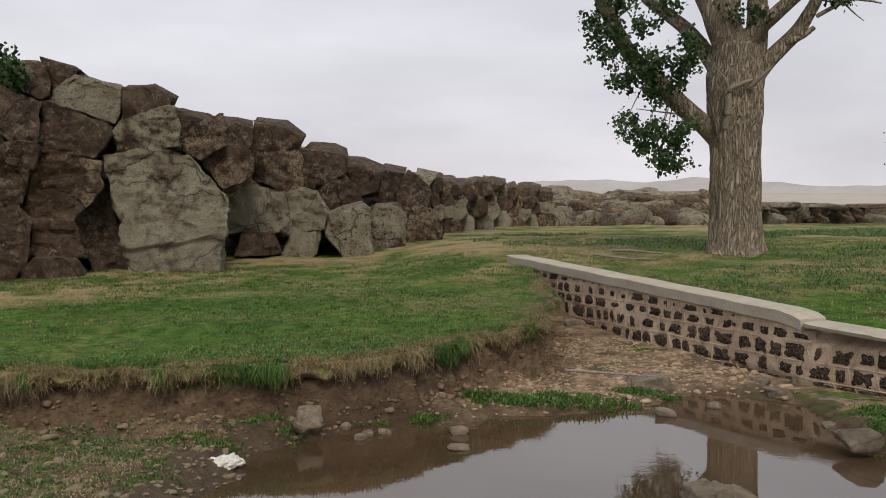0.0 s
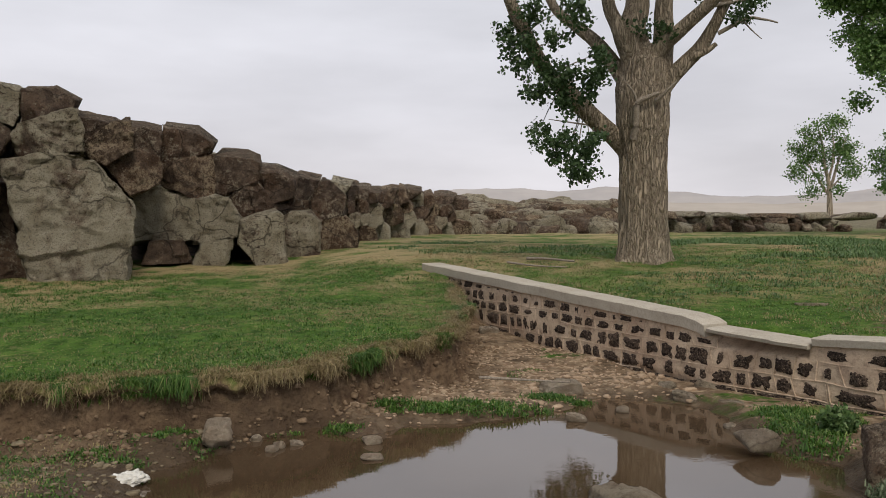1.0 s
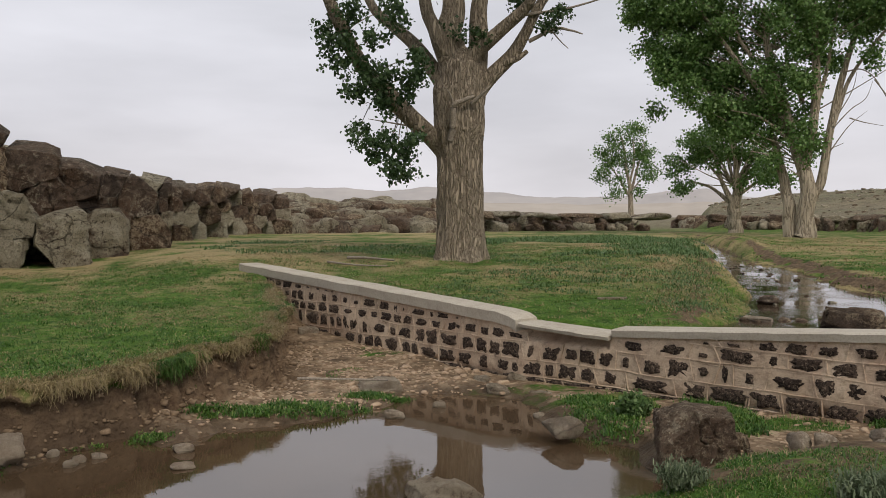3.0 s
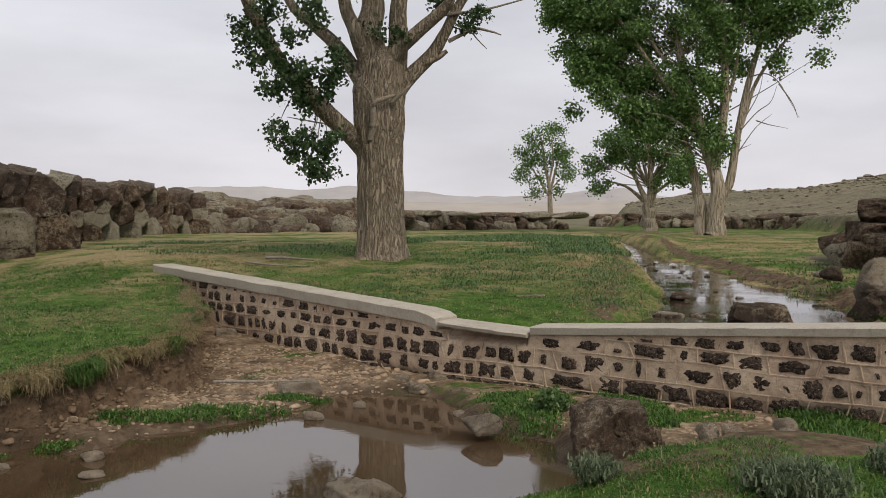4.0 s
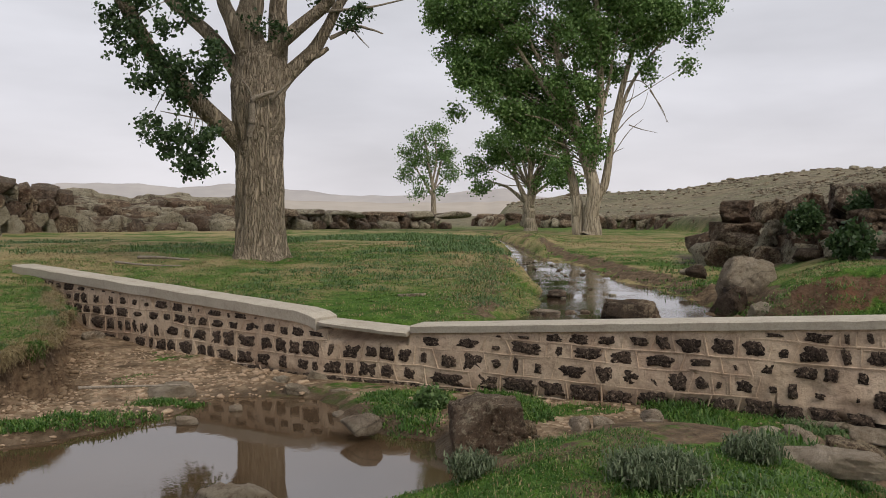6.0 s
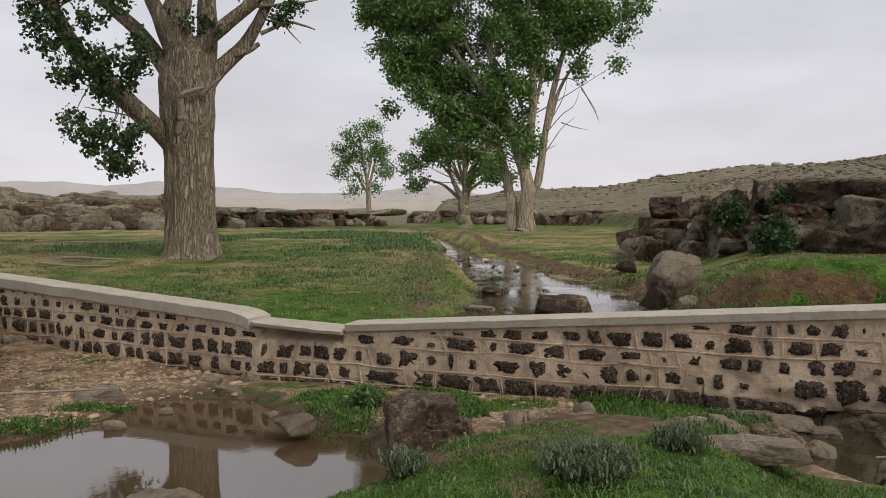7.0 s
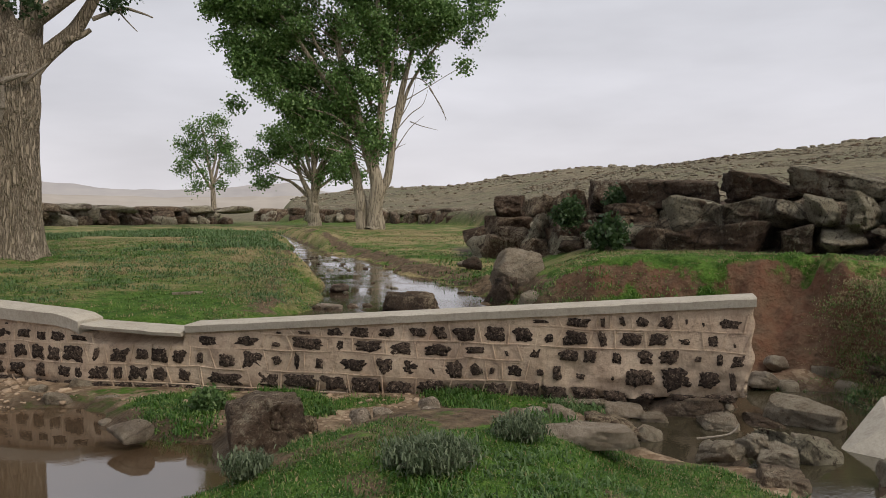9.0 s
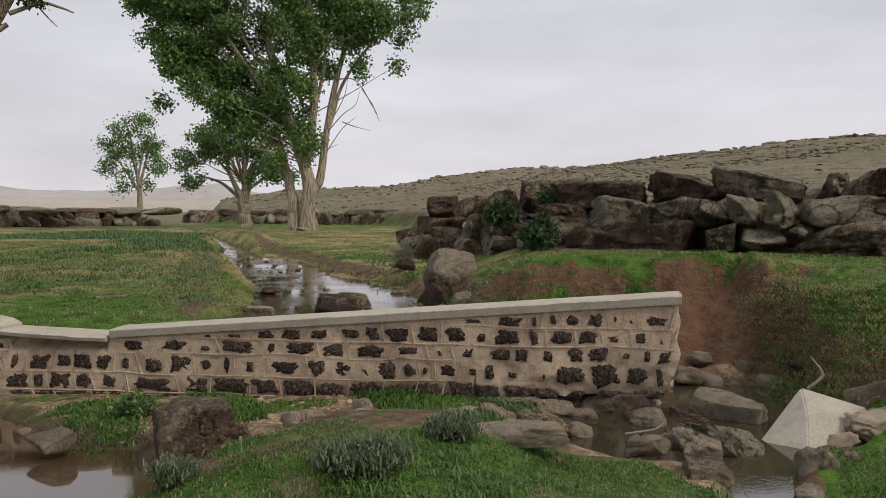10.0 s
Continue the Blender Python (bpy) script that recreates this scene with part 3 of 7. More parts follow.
def build_ground():
    az = np.radians(np.concatenate([np.arange(-40, 92, 0.2), np.arange(92, 320, 4.0)]))
    rad = np.concatenate([[0.0, 1.0, 2.0, 3.0], np.geomspace(3.4, 7.6, 60)[:-1], np.geomspace(7.6, 30, 290)[:-1], np.geomspace(30, 320, 200)[:-1], np.geomspace(320, 4800, 22)])
    a, r = np.meshgrid(az, rad, indexing="ij")
    x, y = (r * np.sin(a)).ravel(), (r * np.cos(a)).ravel()
    h, kinds = ground_parts(x, y)
    na, nr = a.shape
    i = np.arange(na)[:, None] * nr + np.arange(nr - 1)[None, :]
    j = ((np.arange(na) + 1) % na)[:, None] * nr + np.arange(nr - 1)[None, :]
    faces = np.stack([i, i + 1, j + 1, j], -1).reshape(-1, 4)
    verts = np.stack([x, y, h], -1)
    me = mesh_of("ground", verts, faces, GROUND, True)
    for key, v in kinds.items():
        floats(me, key, v)
    return tagged(new("ground", me), "uneven cropped turf with bare earth banks and far dry hillside", "ground", kind="structure")


def build_water(name, outline, z, material, label, grow=0.45):
    cx, cy = np.mean([p[0] for p in outline]), np.mean([p[1] for p in outline])
    xs = np.array([p[0] for p in outline])
    ys = np.array([p[1] for p in outline])
    g = 0.12 if xs.max() - xs.min() < 8 else 0.3
    gx, gy = np.arange(xs.min() - 1, xs.max() + 1, g), np.arange(ys.min() - 1, ys.max() + 1, g)
    mx, my = np.meshgrid(gx, gy, indexing="ij")
    keep = inside_depth(mx, my, outline) < grow
    if z == UPPER_Z:
        # held back by the wall
        keep &= ((mx - WALL[2][0]) * 0.88 + (my - WALL[2][1]) * 0.475 > -0.2) & (my > 5.4)
    index = np.arange(mx.size).reshape(mx.shape)
    quad = np.stack([index[:-1, :-1], index[1:, :-1], index[1:, 1:], index[:-1, 1:]], -1)
    ok = keep[:-1, :-1] & keep[1:, :-1] & keep[1:, 1:] & keep[:-1, 1:]
    faces = quad[ok]
    used, inverse = np.unique(faces, return_inverse=True)
    verts = np.stack([mx.ravel()[used], my.ravel()[used], np.full(len(used), z)], -1)
    return tagged(new(name, mesh_of(name, verts, inverse.reshape(-1, 4), material, True)), label, "water", kind="structure")


build_ground()
build_water("pool_water", POOL, POOL_Z, WATER, "still muddy brown pool reflecting the grey sky")
build_water("stream_water", RIGHT_STREAM, STREAM_Z, MURKY, "shallow brown stream water between the rocks", 0.4)
build_water("brook_water", UPPER, UPPER_Z, STREAM, "rippled shallow stream winding away over stones", 0.6)


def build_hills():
    """Two ranges on the skyline, far behind everything, their haze painted into the colour."""
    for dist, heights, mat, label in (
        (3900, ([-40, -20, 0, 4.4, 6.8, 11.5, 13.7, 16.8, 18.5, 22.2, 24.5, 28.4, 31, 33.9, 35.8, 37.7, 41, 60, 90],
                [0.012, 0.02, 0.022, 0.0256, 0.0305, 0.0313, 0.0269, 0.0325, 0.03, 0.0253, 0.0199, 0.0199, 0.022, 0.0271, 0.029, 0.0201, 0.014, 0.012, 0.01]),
         FAR_HILLS, "pale flat-topped hills on the horizon, haze painted into their colour"),
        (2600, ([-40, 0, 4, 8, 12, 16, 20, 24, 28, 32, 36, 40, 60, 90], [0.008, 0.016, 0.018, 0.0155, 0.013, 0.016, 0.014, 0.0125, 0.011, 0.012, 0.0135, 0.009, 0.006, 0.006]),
         FAR_PLAIN, "pale dry foothills, haze painted into their colour")):
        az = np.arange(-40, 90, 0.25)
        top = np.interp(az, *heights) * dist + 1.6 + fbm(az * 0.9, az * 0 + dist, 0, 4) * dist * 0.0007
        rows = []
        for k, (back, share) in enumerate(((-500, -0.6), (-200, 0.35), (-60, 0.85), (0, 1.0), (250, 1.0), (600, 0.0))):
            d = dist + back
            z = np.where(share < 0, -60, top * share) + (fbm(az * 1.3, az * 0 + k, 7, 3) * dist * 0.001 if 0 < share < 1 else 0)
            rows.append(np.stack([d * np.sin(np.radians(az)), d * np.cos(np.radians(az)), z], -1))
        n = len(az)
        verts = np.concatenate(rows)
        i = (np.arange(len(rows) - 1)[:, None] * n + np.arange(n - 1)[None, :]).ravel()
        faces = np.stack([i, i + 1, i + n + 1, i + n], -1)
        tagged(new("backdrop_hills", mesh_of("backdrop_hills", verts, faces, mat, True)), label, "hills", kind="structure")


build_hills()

# ---------------------------------------------------------------- the old weir wall
def wall_point(s, z, out=0.0):
    """A point on the wall's front face: s metres along it from the far end, out metres proud of it."""
    for (ax, ay), (bx, by) in zip(WALL, WALL[1:]):
        run = math.hypot(bx - ax, by - ay)
        if s <= run or (bx, by) == WALL[-1]:
            ux, uy = (bx - ax) / run, (by - ay) / run
            return Vector((ax + ux * s + uy * out, ay + uy * s - ux * out, z))
        s -= run


RUNS = [math.hypot(b[0] - a[0], b[1] - a[1]) for a, b in zip(WALL, WALL[1:])]
S1, S2, S3 = RUNS[0], RUNS[0] + RUNS[1], sum(RUNS)
THICK = 0.34


FAR_TOP = ([0, S1 - 0.42, S1 - 0.12, S1 - 0.03], [0.58, 0.265, 0.225, 0.175])
NEAR_TOP = ([S2, S3], [0.165, 0.706])
BEDS = [0.66, 0.47, 0.285, 0.09, -0.085, -0.33, -0.55, -0.76]


def top_at(s):
    """Underside of the coping."""
    if s < S1:
        return float(np.interp(s, *FAR_TOP)) - 0.165
    if s < S2:
        return 0.03
    return float(np.interp(s, *NEAR_TOP)) - 0.1


def foot_at(s):
    return float(np.interp(s, [0, 1.6, 2.4, 2.9, 4.5, 5.6, 6.8, 7.8, 8.9, 9.8, 11.3, 12.7, 13.8, 14.4, 14.9, S3], [0.25, 0.0, -0.4, -0.55, -0.59, -0.66, -0.68, -0.71, -0.67, -0.66, -0.56, -0.47, -0.46, -0.42, -0.38, -0.34]))


def bed_at(s, k):
    """Height of the k-th bed joint, counted from the top: nearly level, wavy, cut off by the coping."""
    z = BEDS[k] + 0.034 * noise.noise((s * 1.1, k * 3.7, 0)) + 0.016 * noise.noise((s * 3.1, k * 5.1, 2)) + 0.01 * (s - 11)
    return min(z, top_at(s) - 0.012)


def box_strip(bm, a, b, width, proud, up=None):
    """A raised bead of mortar between two places on the wall's face, each (s, z)."""
    pa, pb = Vector((a[0], a[1])), Vector((b[0], b[1]))
    d = pb - pa
    if d.length < 1e-4:
        return
    nrm = Vector((-d.y, d.x)).normalized() * width / 2
    ring = []
    for base in (pa - d.normalized() * width * 0.3, pb + d.normalized() * width * 0.3):
        ring.append([bm.verts.new(wall_point(base.x + k * nrm.x, base.y + k * nrm.y, o)) for k, o in ((-1, -0.01), (-0.55, proud), (0.55, proud), (1, -0.01))])
    for k in range(3):
        bm.faces.new((ring[0][k], ring[0][k + 1], ring[1][k + 1], ring[1][k]))
    bm.faces.new(ring[0][::-1])
    bm.faces.new(ring[1])


def build_wall():
    rng = random.Random(5)
    wall = tagged(new("weir_wall"), "old rubble-stone weir wall with raised mortar joints and a concrete coping, crumbling at its foot", "wall", kind="structure")
    # core: mortar face with slight waves, broken at the free end
    cols, rows = 380, 30
    verts, faces = [], []
    for side in (0, 1):
        for i in range(cols + 1):
            s = S3 * i / cols
            lo, hi = foot_at(s) - (0.35 if s < 13.6 else 0.0), top_at(s)
            for j in range(rows + 1):
                z = lo + (hi - lo) * j / rows
                end = 0.0
                if i == cols:
                    end = 0.04 * noise.noise((z * 6, 1, side))
                wob = 0.014 * noise.noise((s * 2.2, z * 2.5, side)) + 0.006 * noise.noise((s * 9, z * 9, side))
                if S1 + 0.02 < s < S2 - 0.05:
                    wob -= 0.2 * min(1.0, max(0.0, (z + 0.1) / 0.08))
                ragged = 0.5 + noise.noise((s * 3, 4, 0)) + 0.6 * noise.noise((s * 9, z * 8, 3))
                erode = max(0.0, 0.14 - (z - foot_at(s))) * ragged if s > S1 - 2 else 0
                if s > 13.3 and z < 0.1:
                    erode += 0.06 * min(1.0, (s - 13.3) * 1.4) * min(1.0, (0.1 - z) * 3.5) * max(0.0, 0.35 + noise.noise((s * 2.3, z * 4, 8)) + 0.5 * noise.noise((s * 7, z * 9, 1)))
                if i == cols:
                    end += -0.12 * max(0.0, -z - 0.02) * 3
                verts.append(wall_point(s + end, z, wob - max(erode, 0) if side == 0 else -THICK + wob))
    n = (cols + 1) * (rows + 1)
    w = rows + 1
    for side in (0, 1):
        for i in range(cols):
            for j in range(rows):
                a = side * n + i * w + j
                f = (a, a + w, a + w + 1, a + 1)
                faces.append(f if side else f[::-1])
    for i in range(cols):
        a = i * w + rows
        faces.append((a, a + w, a + w + n, a + n))
    for i in (0, cols):
        for j in range(rows):
            a = i * w + j
            f = (a, a + 1, a + 1 + n, a + n)
            faces.append(f if i else f[::-1])
    part("core", mesh_of("core", verts, faces, MORTAR, True), wall)

    # courses of rubble: level wavy bed joints, uprights as they were laid in the straight length, jittered elsewhere
    laid = {1: (13.32, 13.77, 14.16, 14.3, 14.52, 14.76, 14.99, 15.15, 15.3, 15.64),
            2: (9.35, 9.86, 10.26, 10.64, 11.02, 11.34, 11.67, 12.01, 12.34, 12.56, 12.9, 13.22, 13.53, 13.77, 14.09, 14.35, 14.66, 14.93, 15.23, 15.43, 15.66),
            3: (9.03, 9.36, 9.8, 10.28, 10.62, 11.1, 11.41, 11.81, 12.17, 12.66, 13.06, 13.34, 13.71, 14.01, 14.18, 14.54, 14.77, 15.03, 15.28, 15.5, 15.65),
            4: (9.03, 9.3, 9.61, 9.97, 10.31, 10.62, 10.81, 11.2, 11.69, 11.94, 12.26, 12.48, 12.75, 12.97, 13.15, 13.42, 13.68, 13.82, 14.16, 14.44, 14.8, 15.14, 15.43, 15.63),
            5: (9.02, 9.46, 10.1, 10.51, 11.0, 11.36, 11.77, 12.17, 12.56, 12.94, 13.24, 13.57, 13.9, 14.2, 14.5, 14.85, 15.2, 15.6)}
    joints = bmesh.new()
    stones = []
    for k in range(len(BEDS) - 1):
        cuts = [0.5 + rng.uniform(0, 0.2)]
        while cuts[-1] < 8.75:
            cuts.append(cuts[-1] + rng.choice([0.2, 0.26, 0.3, 0.34, 0.4, 0.46]))
        cuts += list(laid.get(k, np.arange(9.2, S3 - 0.1, 0.33)))
        for s, e in zip(cuts, cuts[1:]):
            mid_s = (s + e) / 2
            z1, z0 = bed_at(mid_s, k), bed_at(mid_s, k + 1)
            foot = foot_at(mid_s)
            if S1 + 0.02 < mid_s < S2 - 0.02 and z1 > -0.06:
                z1 = -0.075
            if z1 - z0 < 0.055 or z1 < foot + 0.02:
                continue
            lean = rng.uniform(-0.045, 0.045)
            crumbled = mid_s > 13.3 and z0 < 0.05 or 6.6 < mid_s < S1 and z1 < -0.2
            if not crumbled:
                box_strip(joints, (e + lean, bed_at(e, k)), (e - lean, max(bed_at(e, k + 1), foot)), 0.017, 0.008 + rng.uniform(0, 0.004))
                if rng.random() < 0.25 and z1 - z0 > 0.12:
                    box_strip(joints, (e + lean - 0.035, bed_at(e, k)), (e - lean - 0.03, max(bed_at(e, k + 1), foot)), 0.013, 0.004)
                t = s
                while t < e - 0.01:
                    u = min(t + 0.1, e)
                    if bed_at(t, k + 1) > foot:
                        box_strip(joints, (t, bed_at(t, k + 1)), (u, bed_at(u, k + 1)), 0.017, 0.01)
                        if k % 2:
                            box_strip(joints, (t, bed_at(t, k + 1) - 0.028), (u, bed_at(u, k + 1) - 0.026), 0.011, 0.004)
                    t = u
            stones.append((s, e, max(z0, foot - 0.04), z1, k))
    part("pointing", from_bm("pointing", joints, MORTAR), wall, "beaded raised mortar joints")

    for s, e, z0, z1, k in stones:
        # dark face of the stone left bare by the smeared mortar
        seed = rng.random() * 100
        mid_s = (s + e) / 2
        low_course = z0 < foot_at(mid_s) + 0.12
        share = rng.uniform(0.58, 0.92) if not low_course else rng.uniform(0.78, 1.0)
        if rng.random() < (0.13 if mid_s > S2 else 0.08) or z1 - z0 < 0.09:
            share *= 0.5
        rs, rz = (e - s) / 2 * share, (z1 - z0) / 2 * min(share * rng.uniform(0.85, 1.2), 0.92)
        if rng.random() < 0.12:
            rs *= 0.45
        cs = mid_s + rng.uniform(-0.2, 0.2) * (e - s) * (1 - share)
        cz = (z0 + z1) / 2 + rng.uniform(-0.2, 0.1) * (z1 - z0) * (1 - share)
        bm = bmesh.new()
        m = 44
        slant, corners = rng.uniform(-0.3, 0.3), rng.choice([3, 4, 4, 5])
        spin = rng.uniform(0, 6.28)
        rim, lip_, core = [], [], []
        face = rng.uniform(0.003, 0.012)
        for q in range(m):
            a = 2 * math.pi * q / m
            ca, sa = math.cos(a), math.sin(a)
            sq = 1 / max(abs(ca), abs(sa)) ** 0.75
            sq *= 0.95 + 0.07 * math.cos(corners * a + spin)
            r = sq * (0.9 + 0.3 * noise.noise((ca * 1.3 + seed, sa * 1.3, k)) + 0.2 * noise.noise((ca * 3.3 + seed, sa * 3.3, k)) + 0.16 * noise.noise((ca * 8 + seed, sa * 8, k)))
            u, v = cs + rs * r * ca + slant * rz * r * sa, cz + rz * r * sa
            v = max(v, foot_at(min(max(u, 0), S3)) - 0.06)
            rim.append(bm.verts.new(wall_point(u, v, -0.014)))
            lip_.append(bm.verts.new(wall_point(cs + (u - cs) * 0.95, cz + (v - cz) * 0.95, face + 0.006 * noise.noise((u * 20, v * 20, 1)))))
            core.append(bm.verts.new(wall_point(cs + (u - cs) * 0.5, cz + (v - cz) * 0.5, face + 0.004 + 0.014 * noise.noise((u * 14, v * 14, 5)))))
        hub = bm.verts.new(wall_point(cs, cz, face + 0.01))
        for q in range(m):
            p = (q + 1) % m
            bm.faces.new((rim[q], lip_[q], lip_[p], rim[p]))
            bm.faces.new((lip_[q], core[q], core[p], lip_[p]))
            bm.faces.new((core[q], hub, core[p]))
        bmesh.ops.recalc_face_normals(bm, faces=bm.faces)
        part("stone", from_bm("stone", bm, WALL_STONE, True), wall)

    # coping in three lengths; the middle slab has dropped and sags forward
    def coping(name, pieces, thick, front, label):
        bm = bmesh.new()
        rings = []
        for s, z, o in pieces:
            ww = [wall_point(s, z + noise.noise((s * 2, 3, 1)) * 0.008, o + front), wall_point(s, z - thick, o + front - 0.005),
                  wall_point(s, z - thick, -THICK - 0.03), wall_point(s, z, -THICK - 0.03)]
            ww.insert(0, wall_point(s, z - 0.016 + noise.noise((s * 5, 7, 1)) * 0.012, o + front + 0.012))
            ww[1] = wall_point(s, z, o + front - 0.018)
            rings.append([bm.verts.new(p) for p in (ww[1], ww[0], ww[2], ww[3], ww[4])])
        for a, b in zip(rings, rings[1:]):
            for q in range(5):
                bm.faces.new((a[q], b[q], b[(q + 1) % 5], a[(q + 1) % 5]))
        bm.faces.new(rings[0])
        bm.faces.new(rings[-1][::-1])
        bmesh.ops.recalc_face_normals(bm, faces=bm.faces)
        part(name, from_bm(name, bm, COPING), wall, label)

    far_end = [(s, float(np.interp(s, *FAR_TOP)) + 0.01 * noise.noise((s * 1.5, 0, 4)), 0.0) for s in np.linspace(0, S1 - 0.03, 60)]
    coping("coping", far_end, 0.165, 0.05, "sloping concrete coping with a chipped end")
    slab = [(s, float(np.interp(s, [S1, S2 - 0.15, S2], [0.145, 0.095, 0.08])), float(np.interp(s, [S1, S2 - 0.3, S2], [0.02, 0.1, 0.03]))) for s in np.linspace(S1 + 0.01, S2 - 0.03, 14)]
    coping("coping", slab, 0.058, 0.05, "dropped thin concrete slab over a hollow")
    near_end = [(s, float(np.interp(s, *NEAR_TOP)), 0.0) for s in np.linspace(S2, S3 + 0.02, 60)]
    coping("coping", near_end, 0.098, 0.045, "straight concrete coping")
    return wall


def bare_stone_material():
    """Pitted dark stone showing through smeared mortar."""
    p = Paint("wall_basalt", 0.95, 0.15)
    pit, grain = p.noise(22.0, 6, 0.8), p.noise(60.0, 3, 0.7)
    c = p.mix(p.ramp(p.random(), 0, 1), (0.06, 0.042, 0.034), (0.13, 0.092, 0.07))
    c = p.mix(p.ramp(pit, 0.42, 0.56), (0.018, 0.014, 0.012), c)
    c = p.mix(p.ramp(p.noise(34.0, 5, 0.75), 0.56, 0.63, 0, 0.85), c, (0.36, 0.27, 0.195))
    c = p.mix(p.ramp(grain, 0.58, 0.7, 0, 0.4), c, (0.3, 0.24, 0.18))
    p.bump(pit, 1.0, 0.05)
    return p.done(c)


WALL_STONE = bare_stone_material()
build_wall()

# ---------------------------------------------------------------- jointed rock faces
# joint blocks of the cliff and the outcrop: bearing, slope of the sight line to the middle, half width in degrees, distance, kind
CLIFF_NEAR = [
    (-27.67, 0.0382, 1.96, 18.3, "B"),
    (-27.55, 0.1044, 1.57, 18.7, "B"),
    (-27.93, -0.0252, 1.77, 18.2, "B"),
    (-26.41, 0.1445, 1.18, 19.5, "W"),
    (-24.49, 0.1527, 0.79, 20.0, "B"),
    (-23.24, 0.1274, 1.65, 19.3, "C"),
    (-24.11, 0.0897, 1.65, 18.9, "B"),
    (-25.03, 0.0202, 2.43, 18.6, "W"),
    (-25.28, -0.0324, 1.77, 18.5, "B"),
    (-22.72, -0.0145, 1.49, 19.4, "B"),
    (-25.49, -0.0633, 0.98, 18.0, "B"),
    (-18.12, 0.0072, 4.12, 18.6, "F"),
    (-19.05, 0.0940, 1.65, 18.9, "C"),
    (-19.71, 0.1224, 1.02, 19.3, "B"),
    (-29.56, 0.0733, 1.77, 18.5, "B"),
    (-29.70, -0.0037, 2.16, 18.2, "B"),
]
CLIFF_FAR = [
    (-9.40, -0.0380, 1.00, 21.2, "F"),
    (-12.60, -0.0360, 1.00, 21.3, "W"),
    (-15.88, 0.0822, 1.77, 19.6, "W"),
    (-14.82, 0.0530, 1.57, 19.9, "W"),
    (-16.93, 0.1033, 0.86, 20.5, "B"),
    (-12.66, -0.0094, 2.48, 21.8, "F"),
    (-9.64, -0.0131, 1.81, 21.6, "F"),
    (-6.40, -0.0247, 1.88, 21.2, "C"),
    (-11.64, 0.0831, 1.37, 22.5, "B"),
    (-13.86, 0.0893, 1.10, 21.5, "B"),
    (-10.93, 0.0466, 1.57, 22.0, "W"),
    (-8.26, 0.0500, 1.41, 22.8, "B"),
    (-7.14, 0.0161, 1.34, 22.9, "B"),
    (-5.38, 0.0383, 1.18, 24.0, "B"),
    (-3.86, -0.0217, 1.49, 23.4, "C"),
    (-2.08, 0.0156, 1.34, 26.0, "B"),
    (-1.51, -0.0221, 1.34, 25.5, "W"),
]
CLIFF_TOP = ([-30.9, -27.9, -25.8, -24.3, -24.0, -21.6, -21.3, -19.3, -18.1, -17.6, -16.6, -14.6, -12.9, -11.5, -10.8, -10.5, -9.8, -7.3, -5.8, -4.5, -1.9, -0.7, 1.4, 2.3, 3.7, 4.4, 8.4],
    [0.159, 0.159, 0.160, 0.163, 0.150, 0.140, 0.136, 0.136, 0.126, 0.109, 0.111, 0.103, 0.097, 0.101, 0.099, 0.084, 0.071, 0.068, 0.053, 0.046, 0.043, 0.036, 0.027, 0.031, 0.031, 0.024, 0.018])
CLIFF_FOOT = ([-31.3, -26.4, -22.2, -18.4, -13.8, -13.4, -8.7, -3.7, -1.7, 1.9, 4.1, 8.4],
    [-0.062, -0.066, -0.065, -0.063, -0.061, -0.037, -0.052, -0.049, -0.039, -0.024, -0.021, -0.016])
KINDS = {"B": (BASALT, "dark weathered basalt block in the rock face"), "F": (FACE_ROCK, "big lichen-crusted basalt block in the rock face"),
         "C": (BASALT_CRUSTED, "grey lichen-spotted basalt block in the rock face"), "W": (BASALT_WARM, "rust-brown basalt block in the rock face")}


def cut(bm, point, normal):
    """Keep the part of a convex solid behind a plane, and close it."""
    res = bmesh.ops.bisect_plane(bm, geom=bm.verts[:] + bm.edges[:] + bm.faces[:], plane_co=point, plane_no=normal, clear_outer=True, dist=1e-5)
    edges = [e for e in res["geom_cut"] if isinstance(e, bmesh.types.BMEdge)]
    if edges:
        bmesh.ops.edgeloop_fill(bm, edges=edges)


